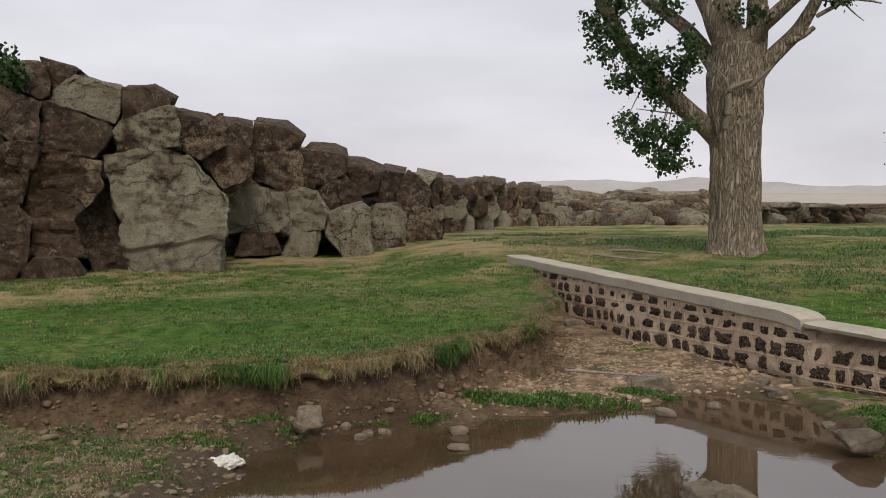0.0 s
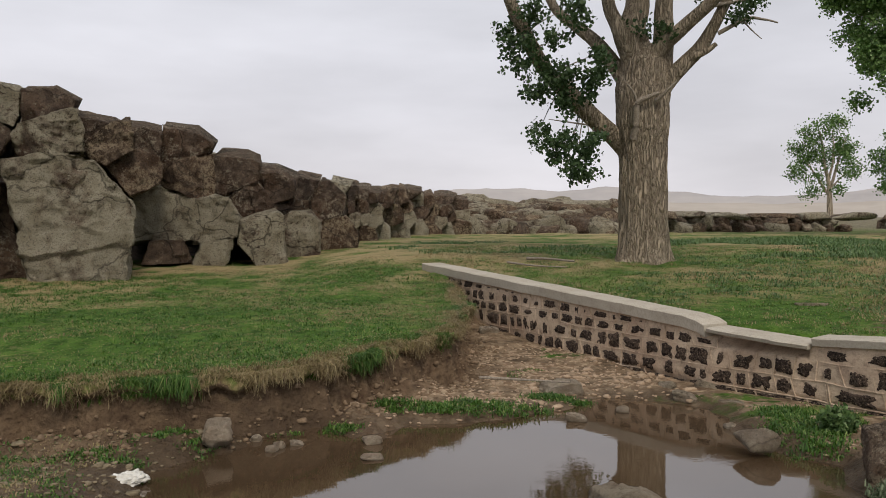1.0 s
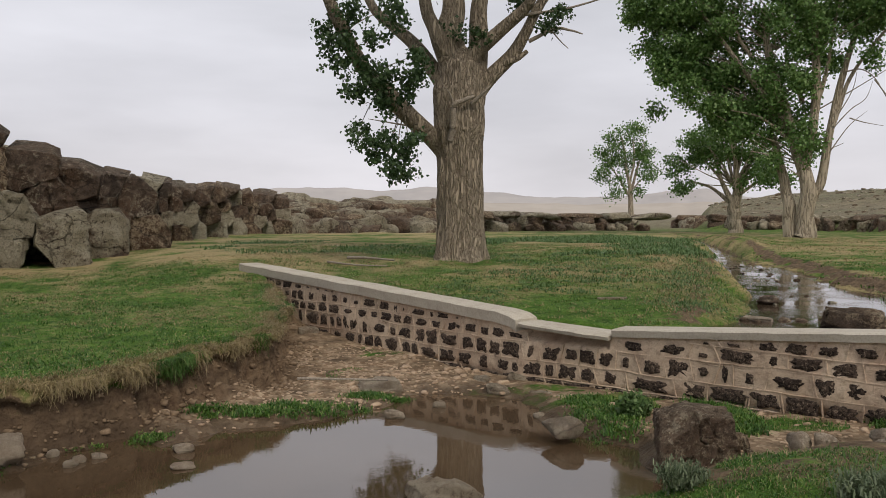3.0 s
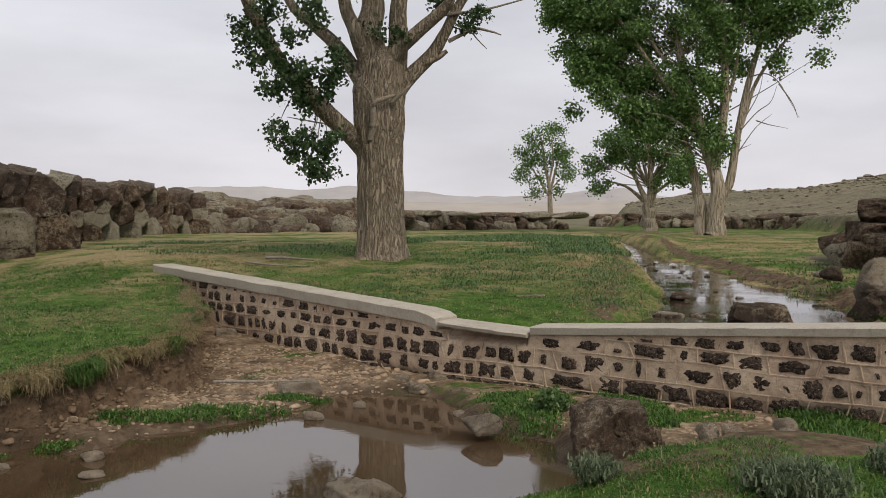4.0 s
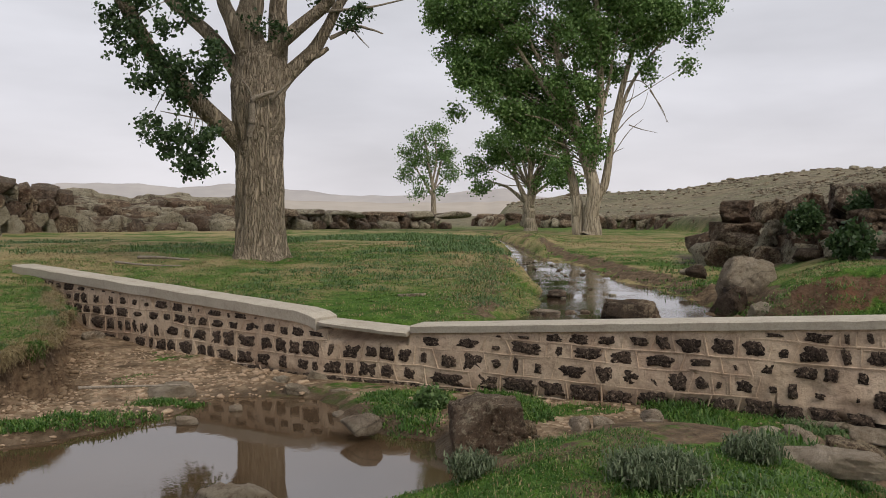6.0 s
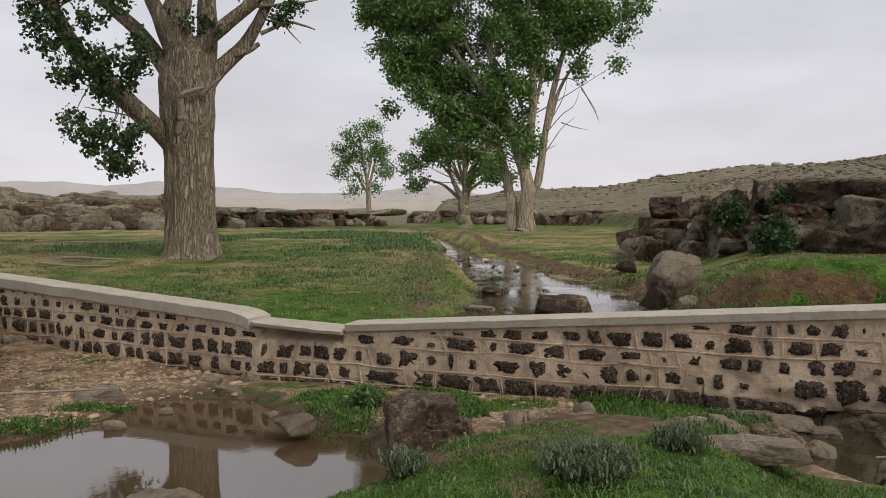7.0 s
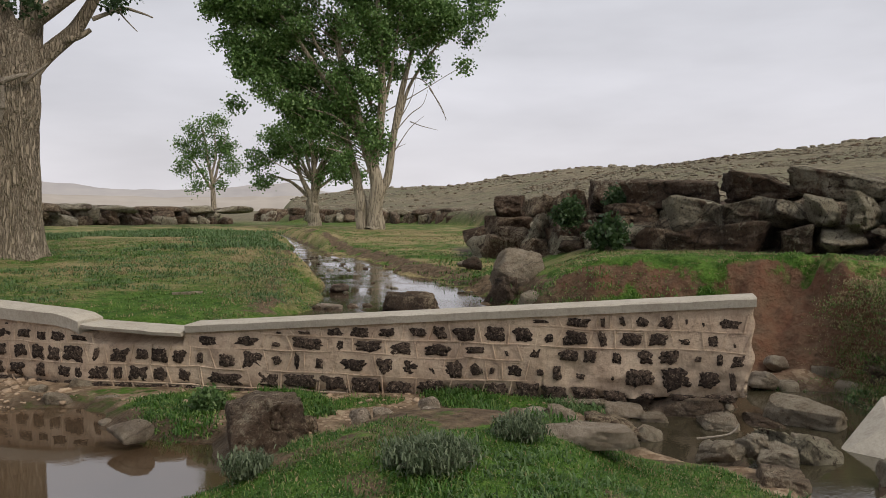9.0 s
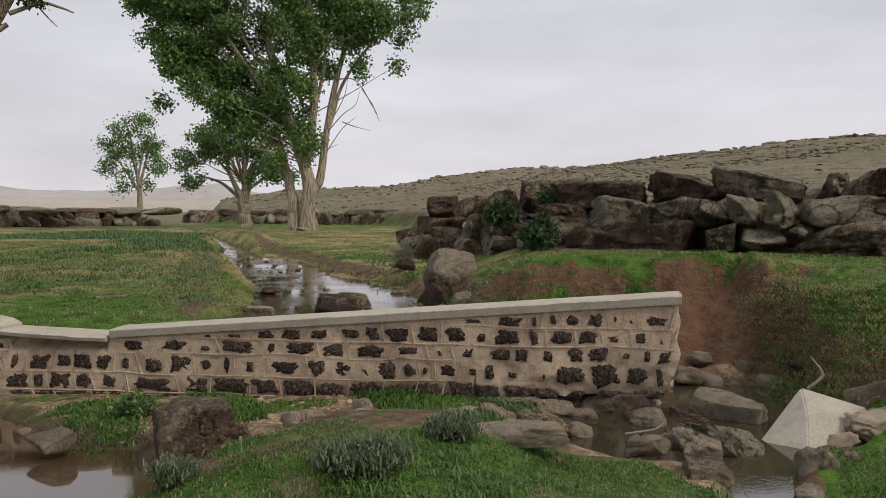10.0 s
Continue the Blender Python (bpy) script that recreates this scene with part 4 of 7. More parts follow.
def joint_block(me_, others, top, foot, rng, grain, run):
    """One block of a jointed rock mass: a convex solid cut out by its neighbours, chipped and roughened."""
    az, v, half, dist, kind = me_
    size = radians(half) * dist
    bm = bmesh.new()
    bmesh.ops.create_cube(bm, size=2.0, matrix=Matrix.Translation((0, 1.3 * size + 0.5, 0)) @ Matrix.Diagonal((2.6 * size, 1.3 * size + 0.9, 2.6 * size, 1)))
    lean = Vector((rng.gauss(0, 0.2), -1, rng.gauss(0.08, 0.12)))
    cut(bm, Vector((0, 0, 0)), lean)
    for _ in range(1):
        n = Vector((rng.choice((-1, 1)) * rng.uniform(0.5, 1.1), -1, rng.gauss(0.1, 0.3))).normalized()
        cut(bm, n * size * rng.uniform(0.45, 0.8), n)
    for oaz, ov, ohalf, odist, okind in others:
        du, dw = radians(oaz - az) * dist, (ov - v) * dist
        gap = math.hypot(du, dw)
        if gap < 1e-3 or gap > (half + ohalf) * 2.2 * math.pi / 180 * dist:
            continue
        share = half / (half + ohalf)
        ax, az_ = math.copysign(abs(du / gap) ** 1.25, du), math.copysign(abs(dw / gap) ** 1.25, dw)
        long_n = math.hypot(ax, az_)
        n = Vector((ax / long_n, -rng.uniform(-0.03, 0.07), az_ / long_n))
        cut(bm, Vector((du, 0, dw)) * share + n * size * 0.015, n)
        if not bm.faces:
            break
    cut(bm, Vector((0, 0, (top - v) * dist)), Vector((rng.gauss(0, 0.12) - run, -0.2, 1)))
    for side in (-1, 1):
        cut(bm, Vector((side * size * rng.uniform(0.4, 0.8), 0, (top - v) * dist)), Vector((side * rng.uniform(0.1, 0.4) - run, -0.2, 1)))
    cut(bm, Vector((0, 0, (foot - v) * dist - 0.35)), Vector((0, 0, -1)))
    if len(bm.faces) < 4:
        bm.free()
        return
    bmesh.ops.triangulate(bm, faces=bm.faces[:])
    for _ in range(7):
        long_ = [e for e in bm.edges if e.calc_length() > grain * 1.5 and min(e.verts[0].co.y, e.verts[1].co.y) < size * 1.1]
        if not long_:
            break
        bmesh.ops.subdivide_edges(bm, edges=long_, cuts=1)
        bmesh.ops.triangulate(bm, faces=bm.faces[:])
    for _ in range(1):
        bmesh.ops.smooth_vert(bm, verts=bm.verts[:], factor=0.18, use_axis_x=True, use_axis_y=True, use_axis_z=True)
    bm.normal_update()
    x0, y0 = polar(az, dist)
    p = np.array([q.co[:] for q in bm.verts])
    nrm = np.array([q.normal[:] for q in bm.verts])
    w = p + [x0 * 1.7, y0, v * dist]
    u = w / size
    bend = 0.6 * fbm(u[:, 0] * 0.9, u[:, 1] * 0.9, u[:, 2] * 0.9, 3)
    rough = 0.05 * fbm(u[:, 0] * 1.3, u[:, 1] * 1.3, u[:, 2] * 1.8, 4) + 0.04 * fbm(u[:, 0] * 4.5, u[:, 1] * 4.5, u[:, 2] * 5.5, 3)
    rough = rough + 0.13 * (lattice(np.floor(u[:, 0] * 1.1 + bend), np.floor(u[:, 1] * 0.9), np.floor(u[:, 2] * 1.5 - bend)) - 0.6)
    rough = rough + 0.07 * (lattice(np.floor(u[:, 0] * 2.6 - bend), np.floor(u[:, 1] * 2.0), np.floor(u[:, 2] * 4.0 + bend)) - 0.5)
    rough = rough - 0.05 * np.abs(fbm(u[:, 0] * 2.2 + 7, u[:, 1] * 2.2, u[:, 2] * 2.2, 3))
    rough = size * rough
    for q, s, k in zip(bm.verts, nrm, rough):
        q.co += Vector(s) * float(k)
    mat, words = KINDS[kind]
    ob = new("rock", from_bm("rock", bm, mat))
    ob.matrix_world = pose(x0, y0, EYE + v * dist, 0, 0, -az)
    tagged(ob, words, "rock")


def jointed_mass(blocks, top, foot, extra, seed, grain):
    """The given blocks and a number of lesser ones that fill the gaps between them."""
    rng = random.Random(seed)
    blocks = list(blocks)
    tries = 0
    while extra and tries < 6000:
        tries += 1
        az, half, dist_of = extra(rng)
        lo, hi = float(np.interp(az, *foot)), float(np.interp(az, *top))
        v = lo + (hi - lo) * rng.uniform(0.02, 0.97)
        if all(math.hypot(az - b[0], math.degrees(v - b[1])) > (half + b[2]) * 0.86 for b in blocks):
            blocks.append((az, v, half, dist_of(az, (v - lo) / (hi - lo)), rng.choice("BBWC" if v > lo + 0.45 * (hi - lo) else "CCFW")))
    for b in blocks:
        joint_block(b, [o for o in blocks if o is not b], float(np.interp(b[0], *top)) + 0.12 * radians(b[2]) * rng.uniform(-1, 1), float(np.interp(b[0], *foot)), rng, grain(b),
                    float(np.interp(b[0] + b[2], *top) - np.interp(b[0] - b[2], *top)) / (2 * radians(b[2])))
    return len(blocks)


def cliff_extra(rng):
    az = rng.uniform(-9, 7)
    return az, float(np.interp(az, [-9, 0, 7], [0.95, 0.6, 0.45])) * rng.uniform(0.6, 1.2), lambda a, k: float(np.interp(a, [-9, -5, 0, 4, 8], [23.5, 25.5, 31, 44, 52])) + 2.5 * k + rng.uniform(-0.4, 0.4)


jointed_mass(CLIFF_NEAR + CLIFF_FAR, CLIFF_TOP, CLIFF_FOOT, cliff_extra, 3, lambda b: 0.1 if b[0] < -8 else 0.16)

# ---------------------------------------------------------------- rocks
def sphere_grid(level):
    bm = bmesh.new()
    bmesh.ops.create_icosphere(bm, subdivisions=level, radius=1)
    v = np.array([p.co[:] for p in bm.verts])
    f = np.array([[q.index for q in p.verts] for p in bm.faces])
    bm.free()
    return v, f


SPHERES = {level: sphere_grid(level) for level in (2, 3, 4, 5, 6)}


def facets(p, rng, count, lift, tilt):
    """Break a surface into flat chips: each patch gets its own offset and slope."""
    seeds = rng.normal(0, 1, (count, 3))
    seeds /= np.linalg.norm(seeds, axis=1)[:, None]
    seeds *= np.abs(p).max() * 0.95
    warp = p + 0.12 * np.column_stack([fbm(p[:, 0] * 2.5 + count, p[:, 1] * 2.5, p[:, 2] * 2.5, 3), fbm(p[:, 0] * 2.5, p[:, 1] * 2.5 + count, p[:, 2] * 2.5, 3), fbm(p[:, 0] * 2.5, p[:, 1] * 2.5, p[:, 2] * 2.5 + count, 3)])
    near = ((warp[:, None, :] - seeds[None]) ** 2).sum(2).argmin(1)
    off, grad = rng.uniform(-lift, lift, count), rng.normal(0, tilt, (count, 3))
    return off[near] + ((p - seeds[near]) * grad[near]).sum(1)


def rock_shape(kind, seed, level):
    """A broken block: flat joint planes, sharp edges, chipped facets and pits, one metre each way."""
    rng = np.random.default_rng(seed + 50)
    dirs, faces = SPHERES[level]
    planes, dist = [], []
    tilt = {"block": 0.14, "slab": 0.1, "boulder": 0.4, "crag": 0.3, "face": 0.1}[kind]
    for axis in range(3):
        for sign in (-1, 1):
            n = np.zeros(3)
            n[axis] = sign
            n += rng.normal(0, tilt, 3)
            planes.append(n / np.linalg.norm(n))
            dist.append(rng.uniform(0.88, 1.05))
    for _ in range({"block": 6, "slab": 6, "boulder": 14, "crag": 11, "face": 5}[kind]):
        n = rng.normal(0, 1, 3)
        planes.append(n / np.linalg.norm(n))
        dist.append(rng.uniform(1.02, 1.35) if kind != "boulder" else rng.uniform(0.92, 1.12))
    planes, dist = np.array(planes), np.array(dist)
    reach = np.where(dirs @ planes.T > 0.02, dist / np.maximum(dirs @ planes.T, 0.02), 50)
    sharp = 60 if kind == "boulder" else 260
    r = np.exp(-np.log((reach / reach.min(1, keepdims=True)) ** -sharp @ np.ones(len(dist))) / sharp) * reach.min(1)
    p = dirs * r[:, None]
    o = seed * 3.1
    chunky = {"block": 0.05, "slab": 0.05, "boulder": 0.035, "crag": 0.1, "face": 0.035}[kind]
    k = 1 + facets(p, rng, 12, chunky, chunky * 0.6)
    if level > 3:
        k = k + facets(p, rng, 46, chunky * 0.35, chunky * 0.9)
        cleft = np.abs(fbm(p[:, 0] * 1.1 - o, p[:, 1] * 1.1 + o, p[:, 2] * 0.5, 3))
        k = k - 0.1 * np.exp(-(cleft / 0.035) ** 2)
        k = k + 0.018 * fbm(p[:, 0] * 6 + o, p[:, 1] * 6, p[:, 2] * 6, 3) - 0.02 * np.abs(fbm(p[:, 0] * 3.1 + o, p[:, 1] * 3.1 - o, p[:, 2] * 3.1, 3))
    if kind in ("slab", "crag"):
        k = k + chunky * 0.5 * (lattice(np.floor(p[:, 2] * 4 + 0.5 * fbm(p[:, 0], p[:, 1], o, 2)), p[:, 0] * 0, p[:, 0] * 0 + seed) - 0.5)
    p = p * k[:, None]
    lo, hi = p.min(0), p.max(0)
    return (p - (lo + hi) / 2) / (hi - lo), faces


ROCK_MESHES = {}


def rock_mesh(kind, seed, level, material):
    key = (kind, seed, level, material.name)
    if key not in ROCK_MESHES:
        v, f = rock_shape(kind, seed, level)
        me = mesh_of("rock", v, f, material, False)
        ROCK_MESHES[key] = me
    return ROCK_MESHES[key]


def rock(az, dist, z, wide, deep, high, kind="block", seed=1, material=None, turn=0.0, tilt=0.0, level=4, label="", name="rock", group=""):
    """A rock whose front stands dist metres off in the direction az; z is its middle height."""
    x, y = polar(az, dist + deep * 0.45)
    ob = new(name, rock_mesh(kind, seed, level, material or BASALT))
    ob.matrix_world = pose(x, y, z, 0, tilt, -az + turn) @ Matrix.Diagonal((wide, deep, high, 1))
    return tagged(ob, label, "rock", group)


SHAPES = {}


def heap(name, items, label, category="rocks"):
    """Many stones too small to pick apart, joined: rows of x, y, z, wide, deep, high, turn, kind, seed, level, shade."""
    for shade in range(3):
        verts, faces, n = [], [], 0
        for x, y, z, w, d, h, turn, kind, seed, level, sh in items:
            if sh != shade:
                continue
            key = (kind, seed, level)
            if key not in SHAPES:
                SHAPES[key] = rock_shape(kind, seed, level)
            v, f = SHAPES[key]
            c, s = math.cos(turn), math.sin(turn)
            q = v * (w, d, h)
            verts.append(np.column_stack([x + q[:, 0] * c - q[:, 1] * s, y + q[:, 0] * s + q[:, 1] * c, z + q[:, 2]]))
            faces.append(f + n)
            n += len(v)
        if n:
            tagged(new(name, mesh_of(name, np.concatenate(verts), np.concatenate(faces), (BASALT, BASALT_CRUSTED, BASALT_WARM)[shade], False)), label, category, kind="stuff")


DARK = "dark weathered basalt block in the rock face"
OUTCROP = "brown lichen-spotted basalt block of the outcrop"
# rock face beyond the left meadow
rock(-22.6, 23.50, 3.65, 6.61, 5.29, 2.17, "crag", 4, BASALT, -7, 0, 5, DARK)
rock(-24.4, 21.80, 1.56, 4.73, 2.36, 2.78, "crag", 4, BASALT, -10, 0, 5, DARK)
rock(-11.0, 26.00, 1.67, 7.24, 2.89, 2.48, "crag", 4, BASALT, -1, 0, 5, DARK)
rock(4.5, 50.00, 0.44, 1.17, 0.93, 0.75, "boulder", 0, PALE_STONE, -12, 0, 3, "pale boulder before the lava field")
# outcrop above the right bank
rock(54.3, 26.00, 0.96, 3.69, 1.84, 1.66, "crag", 3, BASALT, 11, 0, 4, OUTCROP)
rock(62.3, 18.00, 1.15, 3.61, 1.44, 1.30, "crag", 1, BASALT, -7, 0, 4, OUTCROP)
rock(74.2, 17.50, 1.15, 5.88, 1.76, 1.35, "crag", 5, BASALT, -9, 0, 4, OUTCROP)
# boulders at the bank and in the water
rock(52.3, 14.60, 0.33, 1.08, 0.76, 1.10, "boulder", 4, TAN_BOULDER, -1, 0, 5, "large pale-crusted boulder at the edge of the brook")
rock(51.1, 14.00, 0.12, 0.65, 0.59, 0.62, "crag", 5, BASALT, -1, 0, 4, "dark wet rock at the foot of the bank")
rock(53.4, 12.80, 0.08, 0.46, 0.41, 0.45, "boulder", 1, GREY_STONE, 10, 0, 4, "grey stone under the turf bank")
rock(44.9, 13.00, 0.03, 0.92, 0.55, 0.42, "block", 4, BASALT_WARM, 4, 0, 5, "flat-topped brown boulder standing in the brook")
rock(49.0, 17.00, 0.45, 0.42, 0.38, 0.29, "boulder", 0, BASALT, -3, 0, 3, "dark stone at the edge of the brook")
rock(48.4, 19.00, 0.30, 0.34, 0.30, 0.18, "boulder", 0, GREY_STONE, 5, 0, 3, "dark stone at the edge of the brook")
rock(39.9, 16.00, 0.01, 0.40, 0.36, 0.19, "crag", 4, BASALT, -10, 0, 3, "dark stone in the shallow brook")
rock(39.3, 13.50, -0.03, 0.48, 0.29, 0.09, "slab", 0, PALE_STONE, -13, 0, 3, "pale flat stone at the water edge")
# about the pool
rock(35.9, 7.30, -0.37, 0.76, 0.70, 0.56, "face", 3, BROWN_BLOCK, 4, 0, 6, "squared reddish-brown basalt block at the pool edge")
rock(38.7, 7.80, -0.47, 0.13, 0.17, 0.21, "boulder", 2, BASALT_WARM, 9, 0, 4, "small brown stone beside the block")
rock(39.0, 7.50, -0.54, 0.13, 0.18, 0.21, "crag", 5, BASALT, -1, 0, 4, "small brown stone beside the block")
rock(27.0, 8.20, -0.55, 0.40, 0.32, 0.25, "boulder", 3, GREY_STONE, 12, 0, 5, "rounded grey stone at the pool edge")
rock(18.9, 6.10, -0.59, 0.59, 0.47, 0.31, "crag", 3, GREY_STONE, 6, 0, 5, "grey rough rock lying in the pool")
rock(-9.5, 8.10, -0.53, 0.31, 0.28, 0.31, "crag", 4, PALE_STONE, -3, 0, 4, "pale angular stone at the water edge")
rock(-6.9, 8.52, -0.68, 0.13, 0.10, 0.09, "boulder", 1, PALE_STONE, 13, 0, 3, "small pale stone at the edge of the pool", group="pool edge stones")
rock(-5.9, 8.10, -0.68, 0.14, 0.11, 0.08, "boulder", 1, PALE_STONE, -11, 0, 3, "small pale stone at the edge of the pool", group="pool edge stones")
rock(-5.4, 8.23, -0.68, 0.13, 0.10, 0.08, "boulder", 5, PALE_STONE, -8, 0, 3, "small pale stone at the edge of the pool", group="pool edge stones")
rock(-4.2, 8.30, -0.69, 0.14, 0.11, 0.08, "boulder", 2, PALE_STONE, 8, 0, 3, "small pale stone at the edge of the pool", group="pool edge stones")
rock(1.0, 8.22, -0.67, 0.22, 0.16, 0.11, "boulder", 3, PALE_STONE, 0, 0, 3, "small pale stone at the edge of the pool", group="pool edge stones")
rock(1.0, 7.67, -0.69, 0.23, 0.17, 0.07, "boulder", 4, PALE_STONE, -4, 0, 3, "small pale stone at the edge of the pool", group="pool edge stones")
rock(15.2, 9.19, -0.67, 0.23, 0.17, 0.12, "boulder", 2, PALE_STONE, 2, 0, 3, "small pale stone at the edge of the pool", group="pool edge stones")
rock(18.3, 9.70, -0.68, 0.16, 0.12, 0.10, "boulder", 0, PALE_STONE, 12, 0, 3, "small pale stone at the edge of the pool", group="pool edge stones")
rock(25.3, 9.25, -0.68, 0.14, 0.11, 0.09, "boulder", 5, PALE_STONE, 14, 0, 3, "small pale stone at the edge of the pool", group="pool edge stones")
rock(0.6, 8.97, -0.69, 0.14, 0.11, 0.08, "boulder", 2, PALE_STONE, -9, 0, 3, "small pale stone at the edge of the pool", group="pool edge stones")
rock(-21.5, 6.88, -0.67, 0.17, 0.13, 0.10, "boulder", 4, PALE_STONE, 11, 0, 3, "small pale stone at the edge of the pool", group="pool edge stones")
rock(-23.0, 8.12, -0.68, 0.15, 0.11, 0.09, "crag", 1, PALE_STONE, 6, 0, 3, "small pale stone at the edge of the pool", group="pool edge stones")
rock(-27.4, 7.92, -0.68, 0.11, 0.08, 0.08, "boulder", 4, PALE_STONE, 9, 0, 3, "small pale stone at the edge of the pool", group="pool edge stones")
rock(15.3, 9.19, -0.67, 0.20, 0.15, 0.11, "boulder", 0, PALE_STONE, -6, 0, 3, "small pale stone at the edge of the pool", group="pool edge stones")
rock(18.3, 9.76, -0.68, 0.15, 0.11, 0.10, "boulder", 3, PALE_STONE, 10, 0, 3, "small pale stone at the edge of the pool", group="pool edge stones")
rock(0.7, 8.93, -0.68, 0.16, 0.12, 0.09, "crag", 0, PALE_STONE, -4, 0, 3, "small pale stone at the edge of the pool", group="pool edge stones")
rock(0.9, 8.30, -0.68, 0.17, 0.12, 0.08, "boulder", 0, PALE_STONE, 11, 0, 3, "small pale stone at the edge of the pool", group="pool edge stones")
rock(25.2, 9.30, -0.69, 0.13, 0.10, 0.08, "boulder", 3, PALE_STONE, -2, 0, 3, "small pale stone at the edge of the pool", group="pool edge stones")
rock(41.0, 8.95, -0.68, 0.15, 0.12, 0.10, "crag", 4, PALE_STONE, -13, 0, 3, "small pale stone at the edge of the pool", group="pool edge stones")
rock(14.1, 10.30, -0.61, 0.57, 0.40, 0.23, "slab", 3, PALE_STONE, 7, 0, 4, "pale flat stone on the gravel")
rock(9.1, 14.60, -0.47, 0.36, 0.29, 0.16, "slab", 2, PALE_STONE, 6, 0, 3, "pale flat stone on the dry wash")
rock(22.4, 10.34, -0.64, 0.32, 0.29, 0.17, "crag", 2, GREY_STONE, 1, 0, 3, "fallen wall stone lying at the foot of the wall", group="fallen wall stones")
rock(25.3, 10.17, -0.66, 0.37, 0.33, 0.12, "crag", 0, GREY_STONE, 0, 0, 3, "fallen wall stone lying at the foot of the wall", group="fallen wall stones")
rock(21.2, 10.87, -0.63, 0.25, 0.22, 0.18, "crag", 0, GREY_STONE, -5, 0, 3, "fallen wall stone lying at the foot of the wall", group="fallen wall stones")
rock(23.7, 11.02, -0.63, 0.32, 0.28, 0.18, "crag", 4, GREY_STONE, -11, 0, 3, "fallen wall stone lying at the foot of the wall", group="fallen wall stones")
rock(26.8, 10.01, -0.66, 0.25, 0.23, 0.13, "crag", 1, GREY_STONE, -13, 0, 3, "fallen wall stone lying at the foot of the wall", group="fallen wall stones")
# lower stream
rock(58.1, 5.25, 0.15, 0.66, 0.26, 0.15, "slab", 3, PALE_STONE, 6, 0, 5, "thick pale stone slab lying in the turf")
rock(59.3, 7.02, -0.24, 0.46, 0.35, 0.23, "crag", 2, BASALT_WARM, 12, 0, 5, "dark brown angular rock behind the slab")
rock(53.3, 6.48, -0.05, 0.20, 0.21, 0.19, "crag", 1, PALE_STONE, -5, 0, 3, "grey-brown rubble stone in a small heap", group="rubble heap")
rock(54.4, 6.85, -0.16, 0.23, 0.20, 0.21, "boulder", 4, PALE_STONE, -1, 0, 3, "grey-brown rubble stone in a small heap", group="rubble heap")
rock(55.6, 6.59, -0.11, 0.18, 0.19, 0.22, "crag", 4, BASALT_WARM, 13, 0, 3, "grey-brown rubble stone in a small heap", group="rubble heap")
rock(56.7, 6.54, -0.09, 0.17, 0.18, 0.24, "crag", 2, PALE_STONE, -2, 0, 3, "grey-brown rubble stone in a small heap", group="rubble heap")
rock(53.8, 6.66, -0.17, 0.16, 0.17, 0.15, "boulder", 4, GREY_STONE, 8, 0, 3, "grey-brown rubble stone in a small heap", group="rubble heap")
rock(52.6, 6.56, -0.11, 0.11, 0.12, 0.18, "boulder", 1, BASALT_WARM, 2, 0, 3, "grey-brown rubble stone in a small heap", group="rubble heap")
rock(56.0, 6.43, 0.00, 0.17, 0.18, 0.16, "boulder", 2, PALE_STONE, -4, 0, 3, "grey-brown rubble stone in a small heap", group="rubble heap")
rock(61.7, 7.86, -0.53, 0.27, 0.22, 0.18, "crag", 4, GREY_STONE, 11, 20, 4, "small pointed grey stone in the stream")
rock(63.7, 8.89, -0.51, 0.85, 0.50, 0.30, "slab", 3, RUSTY_STONE, -1, -6, 5, "broken brown slab under the eroded wall end")
rock(60.4, 8.98, -0.48, 0.58, 0.40, 0.26, "crag", 0, BASALT, -12, 8, 5, "dark rock bared under the eroded wall end")
rock(64.1, 9.14, -0.39, 0.50, 0.35, 0.23, "crag", 3, RUSTY_STONE, -1, 0, 4, "lump of mortared stone under the wall end")
rock(66.1, 9.06, -0.36, 0.33, 0.35, 0.30, "crag", 5, RUSTY_STONE, -2, 10, 4, "lump of mortared stone under the wall end")
rock(57.3, 8.75, -0.48, 0.50, 0.35, 0.14, "slab", 1, GREY_STONE, 0, 0, 4, "flat stone plate at the foot of the wall", group="wall foot plates")
rock(59.8, 8.64, -0.50, 0.46, 0.30, 0.14, "slab", 4, PALE_STONE, 11, 4, 4, "flat stone plate at the foot of the wall", group="wall foot plates")
rock(61.8, 8.58, -0.54, 0.28, 0.30, 0.12, "slab", 2, GREY_STONE, 12, -5, 4, "flat stone plate at the foot of the wall", group="wall foot plates")
rock(65.9, 8.45, -0.54, 0.42, 0.40, 0.19, "slab", 5, GREY_STONE, -2, -14, 5, "grey wet stone plate in the stream")
rock(66.3, 9.29, -0.54, 0.20, 0.25, 0.12, "boulder", 1, PALE_STONE, 0, 0, 4, "small pale stone at the wall end")
rock(71.0, 8.89, -0.51, 0.85, 0.60, 0.34, "slab", 0, GREY_STONE, -12, 4, 6, "low rough grey rock between the two arms of the stream")
rock(68.9, 8.74, -0.57, 0.50, 0.40, 0.17, "crag", 3, BASALT, -1, 12, 5, "dark wet rock in the stream")
rock(69.8, 7.82, -0.51, 0.56, 0.45, 0.34, "crag", 1, BASALT_CRUSTED, 0, 22, 5, "rough dark rock sloping into the stream")
rock(71.9, 7.65, -0.54, 0.49, 0.35, 0.31, "crag", 4, BASALT_CRUSTED, 11, 26, 5, "rough dark rock sloping into the stream")
rock(71.6, 8.10, -0.54, 0.38, 0.35, 0.18, "block", 2, GREY_STONE, 12, 5, 5, "grey rock leaning on its neighbour")
